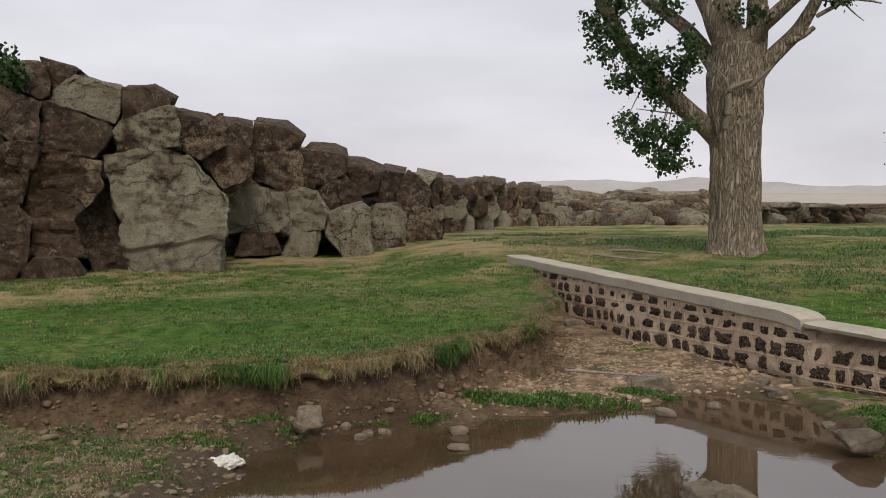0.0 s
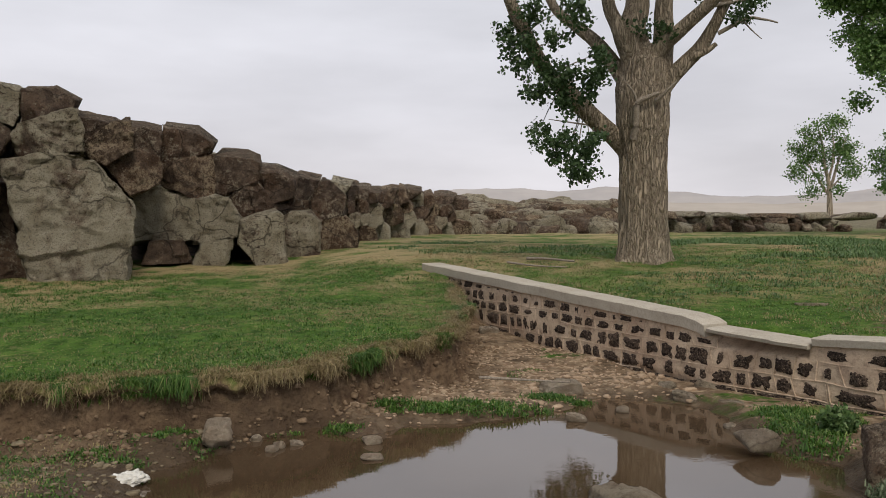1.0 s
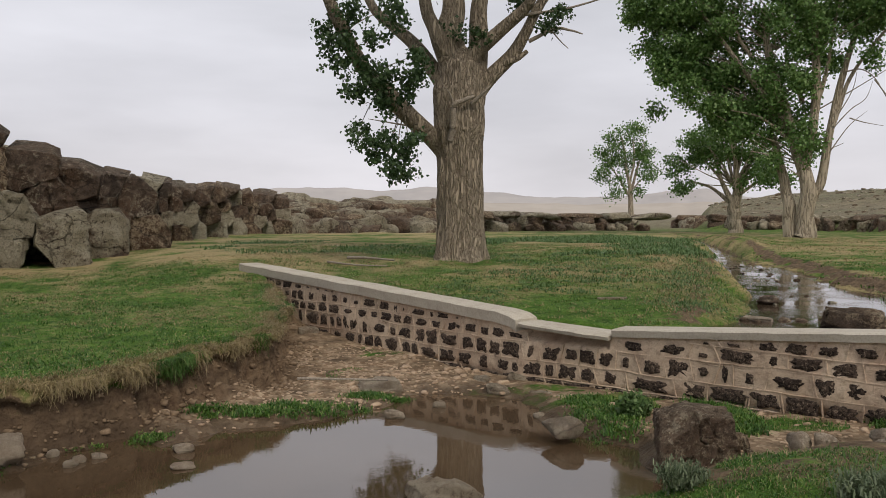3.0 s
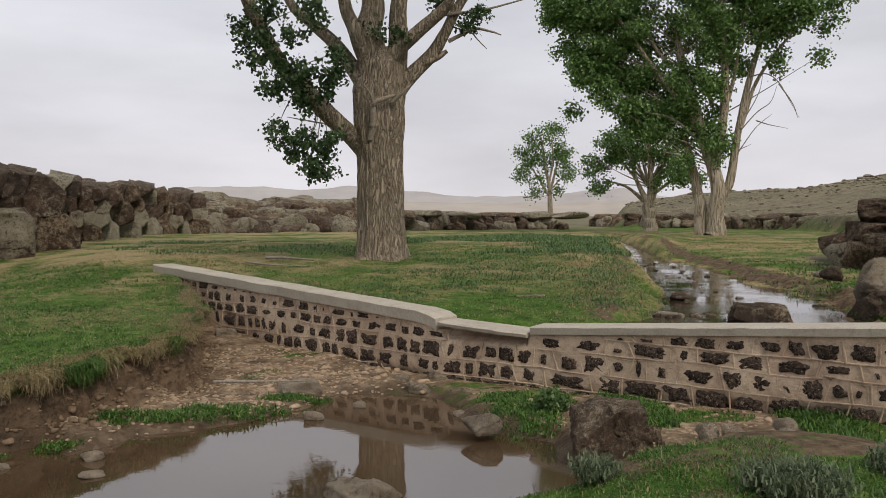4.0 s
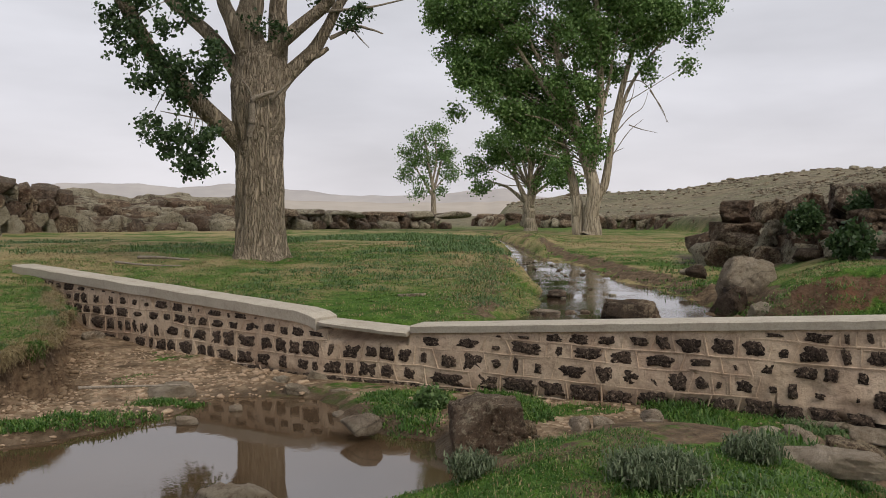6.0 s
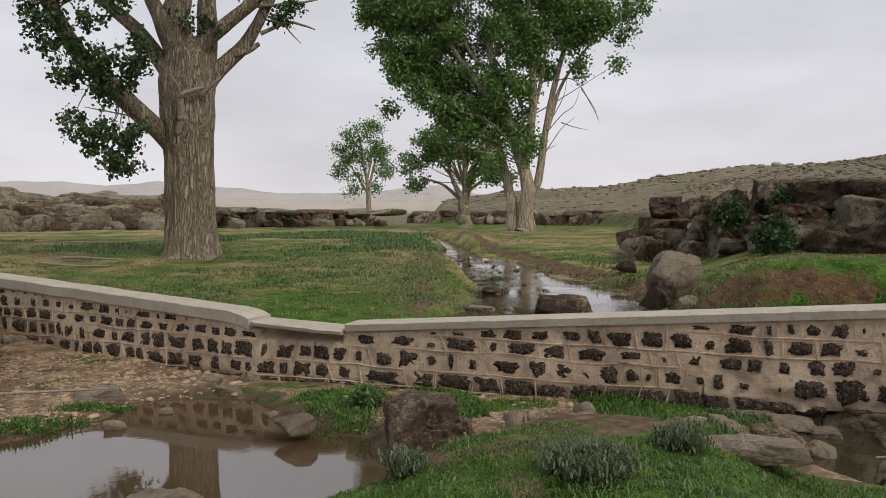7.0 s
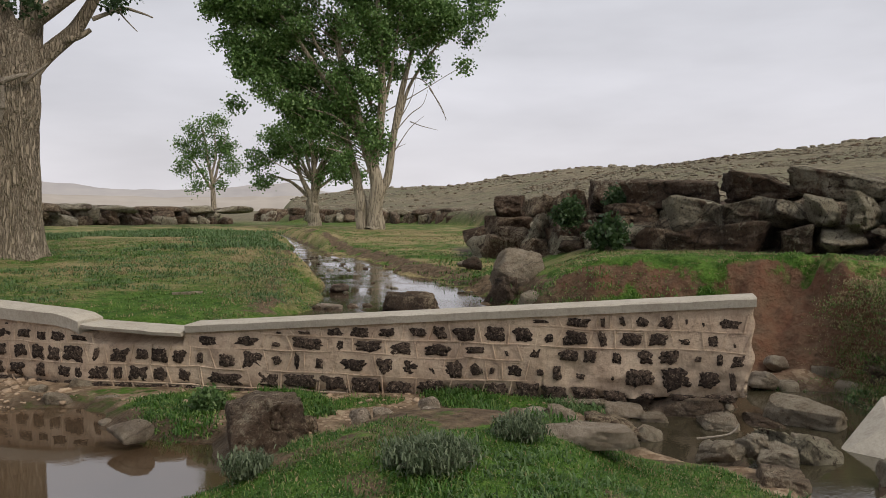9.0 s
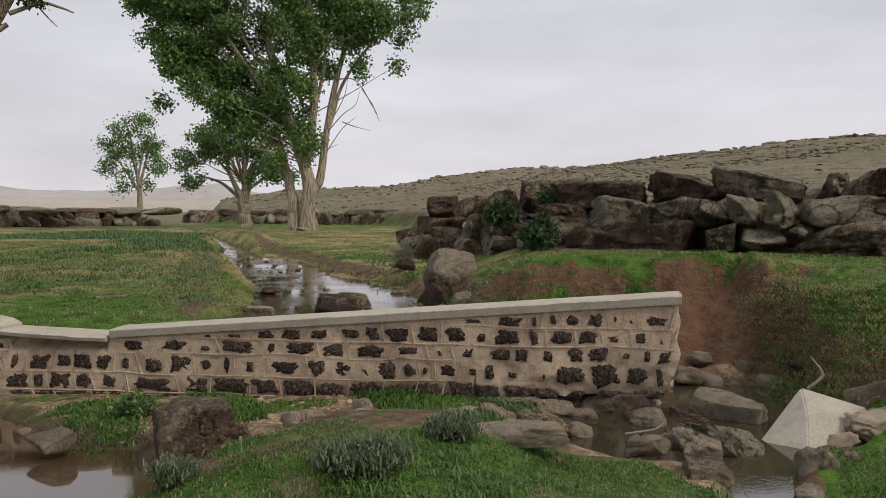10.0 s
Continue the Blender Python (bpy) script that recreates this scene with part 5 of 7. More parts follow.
rock(66.1, 7.12, -0.41, 0.42, 0.40, 0.19, "crag", 0, GREY_STONE, -12, -14, 5, "rough grey rock on the stream bank", group="bank rocks")
rock(68.0, 7.29, -0.39, 0.31, 0.35, 0.22, "crag", 5, GREY_STONE, -2, 10, 5, "rough grey rock on the stream bank", group="bank rocks")
rock(69.7, 7.23, -0.44, 0.36, 0.35, 0.19, "slab", 3, GREY_STONE, -1, 8, 5, "rough grey rock on the stream bank", group="bank rocks")
rock(70.1, 6.58, -0.52, 0.37, 0.34, 0.34, "face", 4, RUSTY_STONE, 11, 5, 6, "pale brown rock at the turf edge")
rock(66.2, 5.66, -0.20, 0.07, 0.10, 0.07, "boulder", 2, PALE_STONE, 12, 0, 4, "small stone half sunk in turf", group="turf edge stones")
rock(67.8, 5.31, -0.20, 0.17, 0.20, 0.12, "crag", 2, GREY_STONE, 12, 0, 4, "grey stone half sunk in turf", group="turf edge stones")
rock(76.3, 6.72, -0.56, 0.23, 0.25, 0.20, "boulder", 1, GREY_STONE, 0, -15, 5, "grey stone at the turf edge over the water")
rock(79.6, 8.97, -0.30, 0.58, 0.60, 0.55, "block", 1, GREY_STONE, 0, -12, 5, "large grey rock on the stream bank")
rock(80.7, 9.63, 0.21, 0.58, 0.60, 0.56, "boulder", 5, PALE_STONE, -2, 0, 5, "large pale boulder above the stream bank")
rock(77.2, 10.67, -0.19, 0.61, 0.50, 0.34, "crag", 4, BASALT, 11, 0, 5, "dark broken rock in the bank under the turf")
rock(74.9, 10.93, -0.24, 0.32, 0.30, 0.36, "block", 3, BASALT_WARM, -1, 0, 4, "dark red-brown stone at the foot of the red bank")
rock(75.8, 10.56, -0.38, 0.55, 0.40, 0.37, "crag", 2, BASALT, 12, 5, 5, "dark stone behind the toppled coping")
rock(69.2, 11.13, -0.35, 0.30, 0.25, 0.21, "boulder", 4, GREY_STONE, 11, 0, 4, "grey stone in the marshy corner", group="marsh stones")
rock(68.4, 10.43, -0.44, 0.37, 0.30, 0.25, "crag", 3, PALE_STONE, -1, 0, 4, "pale stone in the marshy corner", group="marsh stones")
rock(69.9, 10.58, -0.52, 0.28, 0.25, 0.14, "slab", 5, GREY_STONE, -2, 0, 3, "flat stone in the marshy corner", group="marsh stones")
rock(72.1, 11.15, -0.43, 0.40, 0.30, 0.20, "slab", 2, GREY_STONE, 12, 0, 4, "flat stone in the marshy corner", group="marsh stones")
rock(73.3, 10.75, -0.51, 0.29, 0.25, 0.17, "slab", 0, PALE_STONE, -12, 0, 3, "flat stone in the marshy corner", group="marsh stones")
rock(70.9, 11.53, -0.43, 0.19, 0.18, 0.14, "boulder", 2, GREY_STONE, 12, 0, 3, "grey stone in the marshy corner", group="marsh stones")
rock(76.6, 7.19, -0.46, 0.32, 0.30, 0.36, "crag", 3, GREY_STONE, 8, 0, 5, "rough grey rock under the toppled coping")
rock(78.0, 7.50, -0.48, 0.28, 0.30, 0.16, "crag", 5, RUSTY_STONE, 8, 0, 5, "broken mortared stone beside the toppled coping")
rock(42.1, 7.40, -0.31, 0.21, 0.19, 0.18, "boulder", 5, PALE_STONE, -8, 0, 3, "pale stone half hidden in turf", group="turf stones")
rock(46.9, 7.40, -0.21, 0.21, 0.19, 0.18, "boulder", 5, PALE_STONE, -1, 0, 3, "pale stone half hidden in turf", group="turf stones")
rock(43.8, 7.40, -0.31, 0.21, 0.19, 0.21, "boulder", 2, PALE_STONE, 7, 0, 3, "pale stone half hidden in turf", group="turf stones")
rock(53.8, 4.70, 0.06, 0.18, 0.14, 0.06, "boulder", 1, GREY_STONE, 1, 0, 4, "brown stone half sunk in turf")
rock(54.4, 6.00, 0.07, 0.21, 0.17, 0.09, "slab", 4, PALE_STONE, 10, 0, 3, "pale stone half hidden in turf", group="turf stones")
rock(47.2, 6.20, 0.05, 0.19, 0.15, 0.09, "boulder", 0, PALE_STONE, 13, 0, 3, "pale stone half hidden in turf", group="turf stones")
rock(30.0, 13.60, 0.20, 0.50, 0.22, 0.12, "slab", 1, PALE_STONE, 0, 0, 3, "narrow pale stone lying in the grass")


def scatter_lava():
    """Tumbled blocks along and over the old lava flow: the front ones singly, the rest as one mass."""
    rng = random.Random(11)
    items = []
    for k in range(620):
        az = rng.uniform(-31, 21) if k > 330 else rng.uniform(-2.5, 19)
        front = float(lava_front(az))
        back = rng.random() ** 1.3 * (0.32 * front)
        if az < -1.5:
            back = 2.5 + rng.random() * 7
        d = front + back - 0.3
        big = rng.uniform(0.4, 1.1) * (0.8 + d / 42)
        items.append((az, d, big * rng.uniform(1.0, 1.9), big * rng.uniform(0.8, 1.2), big * rng.uniform(0.4, 0.8), rng.choice(["block", "crag", "block", "slab"]), rng.randrange(6), rng.choice([0, 1, 1, 1, 2]), rng.uniform(-50, 50), back / front))
    xy = np.array([polar(i[0], i[1]) for i in items])
    hs = ground_parts(xy[:, 0], xy[:, 1])[0]
    mass, single = [], 0
    for (az, d, w, dp, h, kind, seed, shade, turn, back), (x, y), z in zip(items, xy, hs):
        if back < 0.07 and single < 90 and az > -2:
            single += 1
            rock(az, d, z + h * 0.25, w * 1.1, dp, h * 1.15, kind, seed, (BASALT, BASALT_CRUSTED, BASALT_WARM)[shade], turn, turn * 0.25, 3, "tumbled dark basalt block of the lava field", "lava_block", "lava field blocks")
        else:
            mass.append((x, y, z + h * 0.22, w, dp, h, radians(turn - az), kind, seed, 3, shade))
    heap("lava_rubble", mass, "tumbled dark basalt rubble covering the lava field")


def stack_ledge(az0, az1, dist, rows, thick, wide, materials, label, seed, group):
    """A low broken scarp: close-set upright blocks under a bed of flatter ones."""
    rng = random.Random(seed)
    spots = np.linspace(az0 - 2, az1 + 2, 60)
    feet = ground_parts(*np.array([polar(a, float(np.interp(a, *dist)) - 2.0) for a in spots]).T)[0]
    for row in range(rows):
        az = az0 + rng.uniform(0, 0.5)
        while az < az1:
            d = float(np.interp(az, *dist)) + row * 0.7 + rng.uniform(-0.5, 0.5)
            top = row == rows - 1
            w = wide * rng.uniform(0.4, 1.0) * (1.5 if top else 0.75)
            foot = float(np.interp(az, spots, feet))
            h = thick * rng.uniform(1.1, 1.9) * (0.8 if top else 1.35)
            rock(az + math.degrees(w / 2 / d), d, foot + (row + 0.4) * thick, w * 1.25, rng.uniform(1.6, 2.6), h, rng.choice(["block", "crag", "crag"]), rng.randrange(6),
                 rng.choice(materials), rng.uniform(-25, 25), rng.uniform(-5, 5), 3, label, "ledge_block", group)
            az += math.degrees(w / d)


def scatter_hill():
    """Grey stones strewn over the dry hillside and along its crest."""
    rng = random.Random(21)
    items = []
    for k in range(14000):
        az = rng.uniform(36, 86) if k % 3 else rng.uniform(50, 86)
        crest = float(np.interp(az, [33, 36, 45, 55, 65, 80, 120], [300, 300, 280, 210, 165, 145, 140]))
        foot = float(np.interp(az, [33, 36, 45, 52, 60, 80, 120], [120, 100, 88, 62, 34, 30, 30]))
        d = crest * rng.uniform(0.84, 1.0) if k < 600 else foot + (crest - foot) * rng.random()
        sx, sy = polar(az, d)
        if k >= 600 and fbm(sx * 0.06, sy * 0.06, 51, 3) + rng.gauss(0, 0.25) < 0.0:
            continue
        s = (0.25 + 0.9 * rng.random() ** 3) * (0.8 if k < 600 else 0.45) * d / 120
        if az > 52 and k > 3500:
            s, d = s * 0.75, d * 0.6 + foot * 0.4
        items.append((az, d, s, rng.uniform(1.0, 2.2), rng.uniform(0.4, 0.9), rng.choice(["block", "crag", "block"]), rng.randrange(6), rng.choice([1, 1, 1, 2]), rng.uniform(-60, 60)))
    xy = np.array([polar(i[0], i[1]) for i in items])
    hs = ground_parts(xy[:, 0], xy[:, 1])[0]
    heap("hillside_stones", [(x, y, z + s * 0.12, s * w, s, s * h, radians(t - az), kind, seed, 2, sh) for (az, d, s, w, h, kind, seed, sh, t), (x, y), z in zip(items, xy, hs)],
         "weathered grey-brown stones strewn over the dry hillside")


def scatter_outcrop():
    """Broken blocks filling the outcrop between and behind its big ones."""
    rng = random.Random(41)
    items = []
    for k in range(260):
        az = rng.uniform(50.6, 84)
        front = float(np.interp(az, [49, 52, 56, 60, 66, 84], [24.5, 21, 17, 15, 14.2, 13.8]))
        d = front + rng.random() ** 0.8 * np.interp(az, [49, 56, 66], [3, 8, 13])
        big = rng.uniform(0.3, 1.0) * (0.6 + d / 30)
        items.append((az, d, big * rng.uniform(1, 1.8), big, big * rng.uniform(0.5, 0.9), rng.choice(["crag", "block", "crag", "boulder"]), rng.randrange(6), rng.choice([2, 2, 1, 0]), rng.uniform(-60, 60)))
    xy = np.array([polar(i[0], i[1]) for i in items])
    hs = ground_parts(xy[:, 0], xy[:, 1])[0]
    heap("outcrop_rubble", [(x, y, z + h * 0.25, w, dp, h, radians(t - az), kind, seed, 3, sh) for (az, d, w, dp, h, kind, seed, sh, t), (x, y), z in zip(items, xy, hs)],
         "broken brown basalt filling the outcrop")


def outcrop_front(az):
    return float(np.interp(az, [49, 52, 56, 60, 66, 84], [23, 19.5, 16.6, 14.8, 14.1, 13.5]))


def stack_outcrop():
    """Three broken tiers of bedded basalt over the right bank, each set back behind the one below."""
    rng = random.Random(52)
    for tier in range(3):
        az = 49.3 + 0.5 * tier + rng.uniform(0, 0.6)
        while az < 86:
            d = outcrop_front(az) + (0.0, 0.7, 1.6)[tier] + rng.uniform(-0.4, 0.35)
            broken = az < 57
            w = rng.uniform(0.5, 1.1) if broken else rng.choice([0.5, 0.7, 0.9, 1.1, 1.4, 1.7])
            tall = float(np.interp(az, [49, 52, 55, 60, 70, 84], [0.6, 0.54, 0.48, 0.45, 0.45, 0.46]))
            foot = height(*polar(az, outcrop_front(az) - 0.8))
            h = tall * rng.uniform(1.05, 1.75)
            rock(az + math.degrees(w / 2 / d), d, foot + tall * (tier + 0.36), w * 1.12, rng.uniform(1.0, 1.7), h, rng.choice(["block", "crag", "block", "face"]), rng.randrange(6),
                 rng.choice([BASALT_WARM, BASALT_WARM, BASALT_CRUSTED, BASALT_CRUSTED, BASALT]), rng.uniform(-22, 22), rng.uniform(-7, 7), 5, OUTCROP, "rock", "outcrop blocks")
            az += math.degrees(w / d) * rng.uniform(0.9, 1.12)


scatter_lava()
scatter_outcrop()
stack_outcrop()
stack_ledge(19.5, 31.3, ([19, 21, 26, 31.5], [70, 75, 82, 87]), 3, 0.6, 2.7, [BASALT, BASALT, BASALT_WARM, BASALT_CRUSTED], "dark flat-bedded basalt slab of the far ledge", 31, "far ledge slabs")
stack_ledge(33.5, 49.5, ([33, 36, 45, 50], [121, 100, 87, 73]), 2, 0.85, 2.8, [BASALT_WARM, BASALT, BASALT_CRUSTED], "brown basalt block of the ledge below the hillside", 32, "ledge blocks")
scatter_hill()


def strew_brook():
    """Flat stones and gravel bars breaking the surface of the upper brook."""
    rng = random.Random(63)
    spots = []
    while len(spots) < 70:
        t = rng.random()
        x, y = 7.4 + 9.6 * t + rng.gauss(0, 0.75), 9.4 + 12.6 * t + rng.gauss(0, 0.75)
        if fbm(x * 0.7, y * 0.7, 41, 2) > -0.05:
            spots.append((x, y))
    xy = np.array(spots)
    ok = inside_depth(xy[:, 0], xy[:, 1], UPPER) < 0.5
    items = []
    for (x, y), good in zip(spots, ok):
        if good:
            w = rng.uniform(0.05, 0.2)
            items.append((x, y, UPPER_Z + 0.005, w, w * rng.uniform(0.6, 1), w * rng.uniform(0.25, 0.5), rng.uniform(0, 6), rng.choice(["slab", "boulder", "crag"]), rng.randrange(6), 2, rng.choice([1, 1, 2])))
    heap("brook_stones", items, "small wet stones breaking the surface of the brook", "stones")


strew_brook()

# ---------------------------------------------------------------- trees
def smooth_path(pts, n):
    """A soft curve through a few points (rows of any width)."""
    p = np.array(pts, float)
    p = np.concatenate([[2 * p[0] - p[1]], p, [2 * p[-1] - p[-2]]])
    out = []
    for i in range(1, len(p) - 2):
        for t in np.linspace(0, 1, n, endpoint=False):
            a, b, c, d = p[i - 1:i + 3]
            out.append(0.5 * (2 * b + (c - a) * t + (2 * a - 5 * b + 4 * c - d) * t * t + (3 * b - a - 3 * c + d) * t ** 3))
    out.append(p[-2])
    return np.array(out)


def tube(path, segs=10, wobble=0.06, seed=0.0, ridges=0.0):
    """A limb along rows of x, y, z, radius."""
    path = np.asarray(path, float)
    c, rad = path[:, :3], path[:, 3]
    tan = np.gradient(c, axis=0)
    tan /= np.linalg.norm(tan, axis=1, keepdims=True) + 1e-9
    ref = np.where(np.abs(tan[:, 2:3]) > 0.95, [[1.0, 0, 0]], [[0, 0, 1.0]])
    if np.abs(tan[:, 2]).mean() > 0.75:
        ref = np.tile([[1.0, 0, 0]], (len(c), 1))
    u = np.cross(tan, ref)
    u /= np.linalg.norm(u, axis=1, keepdims=True) + 1e-9
    w = np.cross(tan, u)
    a = np.linspace(0, 2 * math.pi, segs, endpoint=False)
    along = np.cumsum(np.concatenate([[0], np.linalg.norm(np.diff(c, axis=0), axis=1)]))
    ca, sa = np.cos(a)[None, :], np.sin(a)[None, :]
    k = 1 + wobble * value_noise(ca * 1.3 + seed, sa * 1.3, (along[:, None]) * 1.5)
    if ridges:
        f = np.abs(value_noise(a[None, :] * 5.2 + 0.6 * value_noise(a[None, :] * 2, along[:, None] * 1.2, seed), along[:, None] * 0.8, seed))
        g = value_noise(a[None, :] * 9, along[:, None] * 2.2, seed + 3)
        k = k - ridges * (1 - np.minimum(f * 3, 1)) + ridges * 0.5 * g
    r = rad[:, None] * k
    v = c[:, None, :] + r[..., None] * (ca[..., None] * u[:, None, :] + sa[..., None] * w[:, None, :])
    n = len(c)
    i = np.arange(n - 1)[:, None] * segs + np.arange(segs)[None, :]
    j = np.arange(n - 1)[:, None] * segs + (np.arange(segs)[None, :] + 1) % segs
    faces = np.stack([i, j, j + segs, i + segs], -1).reshape(-1, 4)
    tip = len(v.reshape(-1, 3))
    return v.reshape(-1, 3), faces


def join(pieces):
    verts, faces, n = [], [], 0
    for v, f in pieces:
        verts.append(v)
        faces.append(f + n)
        n += len(v)
    return np.concatenate(verts), np.concatenate(faces)


def leaf_cloud(centres, size, rng, droop=0.5):
    """Small folded four-cornered leaves, one at each place."""
    c = np.asarray(centres, float)
    n = len(c)
    d = rng.normal(0, 1, (n, 3))
    d[:, 2] -= droop
    d /= np.linalg.norm(d, axis=1, keepdims=True)
    s = np.cross(d, rng.normal(0, 1, (n, 3)))
    s /= np.linalg.norm(s, axis=1, keepdims=True) + 1e-9
    up = np.cross(d, s)
    l = size * rng.uniform(0.6, 1.25, (n, 1))
    v = np.stack([c, c + d * l * 0.42 + s * l * 0.46 + up * l * 0.1, c + d * l, c + d * l * 0.42 - s * l * 0.46 + up * l * 0.1], 1).reshape(-1, 3)
    f = np.arange(4 * n).reshape(n, 4)
    return v, f


def clusters(centres, spread, each, rng):
    c = np.repeat(np.asarray(centres, float), each, axis=0)
    return c + rng.normal(0, 1, c.shape) * np.asarray(spread)


class Tree:
    """Frame for building a tree at a base point: u across, v away, h up."""

    def __init__(self, az, dist, label, name="poplar_tree", z=None):
        self.az, self.x, self.y = az, *polar(az, dist)
        self.z = height(self.x, self.y) if z is None else z
        self.root = tagged(new(name), label, "tree")
        self.root.matrix_world = pose(self.x, self.y, self.z, 0, 0, -az)
        self.rng = np.random.default_rng(int(az * 10 + dist))

    def limb(self, name, pts, r0, r1, mat, n=8, segs=12, label="", ridges=0.0, back=0.0, power=1.0):
        pts = [(p[0], p[2] if len(p) > 2 else back * i / max(len(pts) - 1, 1), p[1]) for i, p in enumerate(pts)]
        path = smooth_path(pts, n)
        t = np.linspace(0, 1, len(path)) ** power
        path = np.column_stack([path, r0 + (r1 - r0) * t])
        path[:, :3] += np.column_stack([value_noise(t * 6, t * 0 + r0 * 50), value_noise(t * 6, t * 0 + 9 + r0 * 50), t * 0]) * 0.25 * r0
        v, f = tube(path, segs, 0.1, r0 * 77, ridges)
        return part(name, mesh_of(name, v, f, mat, True), self.root, label), path

    def leaves(self, name, pts, size, mat, droop=0.5, label=""):
        v, f = leaf_cloud(pts, size, self.rng, droop)
        return part(name, mesh_of(name, v, f, mat), self.root, label)

    def twigs(self, name, starts, ends, r0, mat):
        pieces = []
        for s, e in zip(starts, ends):
            mid_ = (np.array(s) + e) / 2 + self.rng.normal(0, 0.06, 3) * np.linalg.norm(np.array(e) - s)
            path = smooth_path([s, mid_, e], 4)
            path = np.column_stack([path, np.linspace(r0, r0 * 0.25, len(path))])
            pieces.append(tube(path, 5, 0.1, 1.0))
        return part(name, mesh_of(name, *join(pieces), mat, True), self.root)


def big_poplar():
    t = Tree(19.5, 19.2, "massive old poplar with furrowed grey-brown bark standing on the turf", z=height(*polar(19.5, 19.0)) - 0.05)
    # trunk, flaring at the roots
    h = np.array([-0.3, 0.0, 0.12, 0.35, 0.8, 1.5, 2.1, 2.7, 3.2, 3.9, 4.5, 4.9])
    r = np.array([0.84, 0.72, 0.64, 0.58, 0.55, 0.535, 0.53, 0.56, 0.59, 0.6, 0.5, 0.2])
    u = np.array([0.0, 0.0, 0.0, 0.0, 0.0, -0.01, -0.02, -0.04, -0.04, -0.02, 0.0, 0.02])
    hh = np.linspace(-0.3, 4.9, 130)
    path = np.column_stack([np.interp(hh, h, u), hh * 0, hh, np.interp(hh, h, r)])
    path[:, 3] += 0.012 * value_noise(hh * 2.3, hh * 0)
    v, f = tube(path, 120, 0.05, 4.0, 0.075)
    foot = np.clip(0.5 - v[:, 2], 0, 0.8)
    ang = np.arctan2(v[:, 1], v[:, 0])
    v[:, :2] *= (1 + foot * 0.35 * np.sin(ang * 5 + 1.0) * 0.6)[:, None]
    part("trunk", mesh_of("trunk", v, f, BARK, True), t.root, "thick furrowed trunk flaring at the roots")
    L1 = [(-0.25, 2.42), (-0.56, 2.74), (-1.3, 3.47), (-2.04, 4.26), (-2.57, 5.05), (-3.03, 5.95), (-3.4, 7.4), (-3.6, 9.0)]
    CLUMPS = [(-3.16, 5.33), (-2.83, 4.6), (-2.58, 5.01), (-2.46, 5.74), (-2.18, 4.52), (-2.46, 3.94), (-2.01, 5.17), (-1.93, 3.94), (-1.77, 3.62), (-1.68, 4.23), (-1.56, 5.82),
              (-1.28, 3.94), (-1.03, 4.35), (-1.32, 4.35), (-0.95, 4.76), (-1.64, 2.88), (-1.93, 2.68), (-1.36, 2.55), (-1.32, 2.06), (-2.01, 2.43), (-1.11, 2.8), (-2.3, 3.0),
              (-1.56, 2.19), (-2.95, 5.05), (-0.21, 5.13), (0.36, 5.17), (1.34, 5.95), (2.32, 5.66), (2.08, 5.46), (-2.7, 5.5), (-2.3, 4.2), (-1.5, 5.5)]
    # the low limb leans out towards the pool
    out = [0.0, -0.1, -0.6, -1.1, -1.6, -2.0, -2.4, -2.6]

    def forward(u, h, v):
        k = 1 + v / 19.2
        return u * k, v, (h - 1.0) * k + 1.0

    L1 = [forward(u, h, v) for (u, h), v in zip(L1, out)]
    t.limb("limb", [(u, h, v) for u, v, h in L1], 0.25, 0.08, LIMB_BARK, 10, 22, ridges=0.03)
    t.limb("limb", [(-0.35, 4.0), (-0.72, 4.6), (-1.11, 5.09), (-1.6, 5.5), (-2.05, 5.99), (-2.5, 7.2), (-2.6, 9.2)], 0.2, 0.06, LIMB_BARK, 8, 16, back=0.6)
    t.limb("limb", [(-0.2, 3.9), (-0.36, 4.6), (-0.54, 5.25), (-0.83, 5.99), (-1.3, 7.8), (-1.4, 10)], 0.24, 0.06, LIMB_BARK, 8, 16, back=-0.8)
    t.limb("limb", [(-0.1, 3.0), (-0.16, 4.76), (-0.25, 5.99), (-0.3, 8.0), (0.1, 11)], 0.42, 0.1, BARK, 10, 40, back=0.5, ridges=0.06)
    t.limb("limb", [(0.12, 2.9), (0.4, 4.76), (0.46, 5.99), (0.8, 8.0), (0.9, 11)], 0.31, 0.08, BARK, 10, 36, back=1.0, ridges=0.06)
    t.limb("limb", [(0.1, 4.2), (0.3, 4.68), (0.85, 5.17), (1.42, 5.66), (1.67, 5.99), (2.2, 7.4), (2.4, 9.2)], 0.2, 0.06, LIMB_BARK, 8, 16, back=-1.0)
    t.limb("limb", [(0.3, 3.75), (0.62, 4.2), (1.18, 4.76), (1.5, 5.25), (1.91, 5.99), (2.9, 7.5), (3.2, 9.0)], 0.21, 0.06, LIMB_BARK, 8, 16, back=0.3)
    t.limb("broken_branch", [(1.01, 4.56), (1.3, 4.66), (1.54, 4.82)], 0.09, 0.05, LIMB_BARK, 4, 10, "broken stub")
    t.limb("dead_branch", [(1.58, 5.05), (2.16, 5.33), (2.5, 5.3), (2.81, 5.21)], 0.05, 0.015, DEAD_WOOD, 5, 8, "bare grey dead branch")
    t.limb("dead_branch", [(2.08, 5.3), (2.3, 5.05), (2.48, 4.88)], 0.02, 0.008, DEAD_WOOD, 4, 6)
    t.limb("dead_branch", [(1.5, 5.66), (2.0, 5.72), (2.57, 5.82), (3.38, 6.05)], 0.045, 0.015, DEAD_WOOD, 5, 8, "bare grey dead branch")
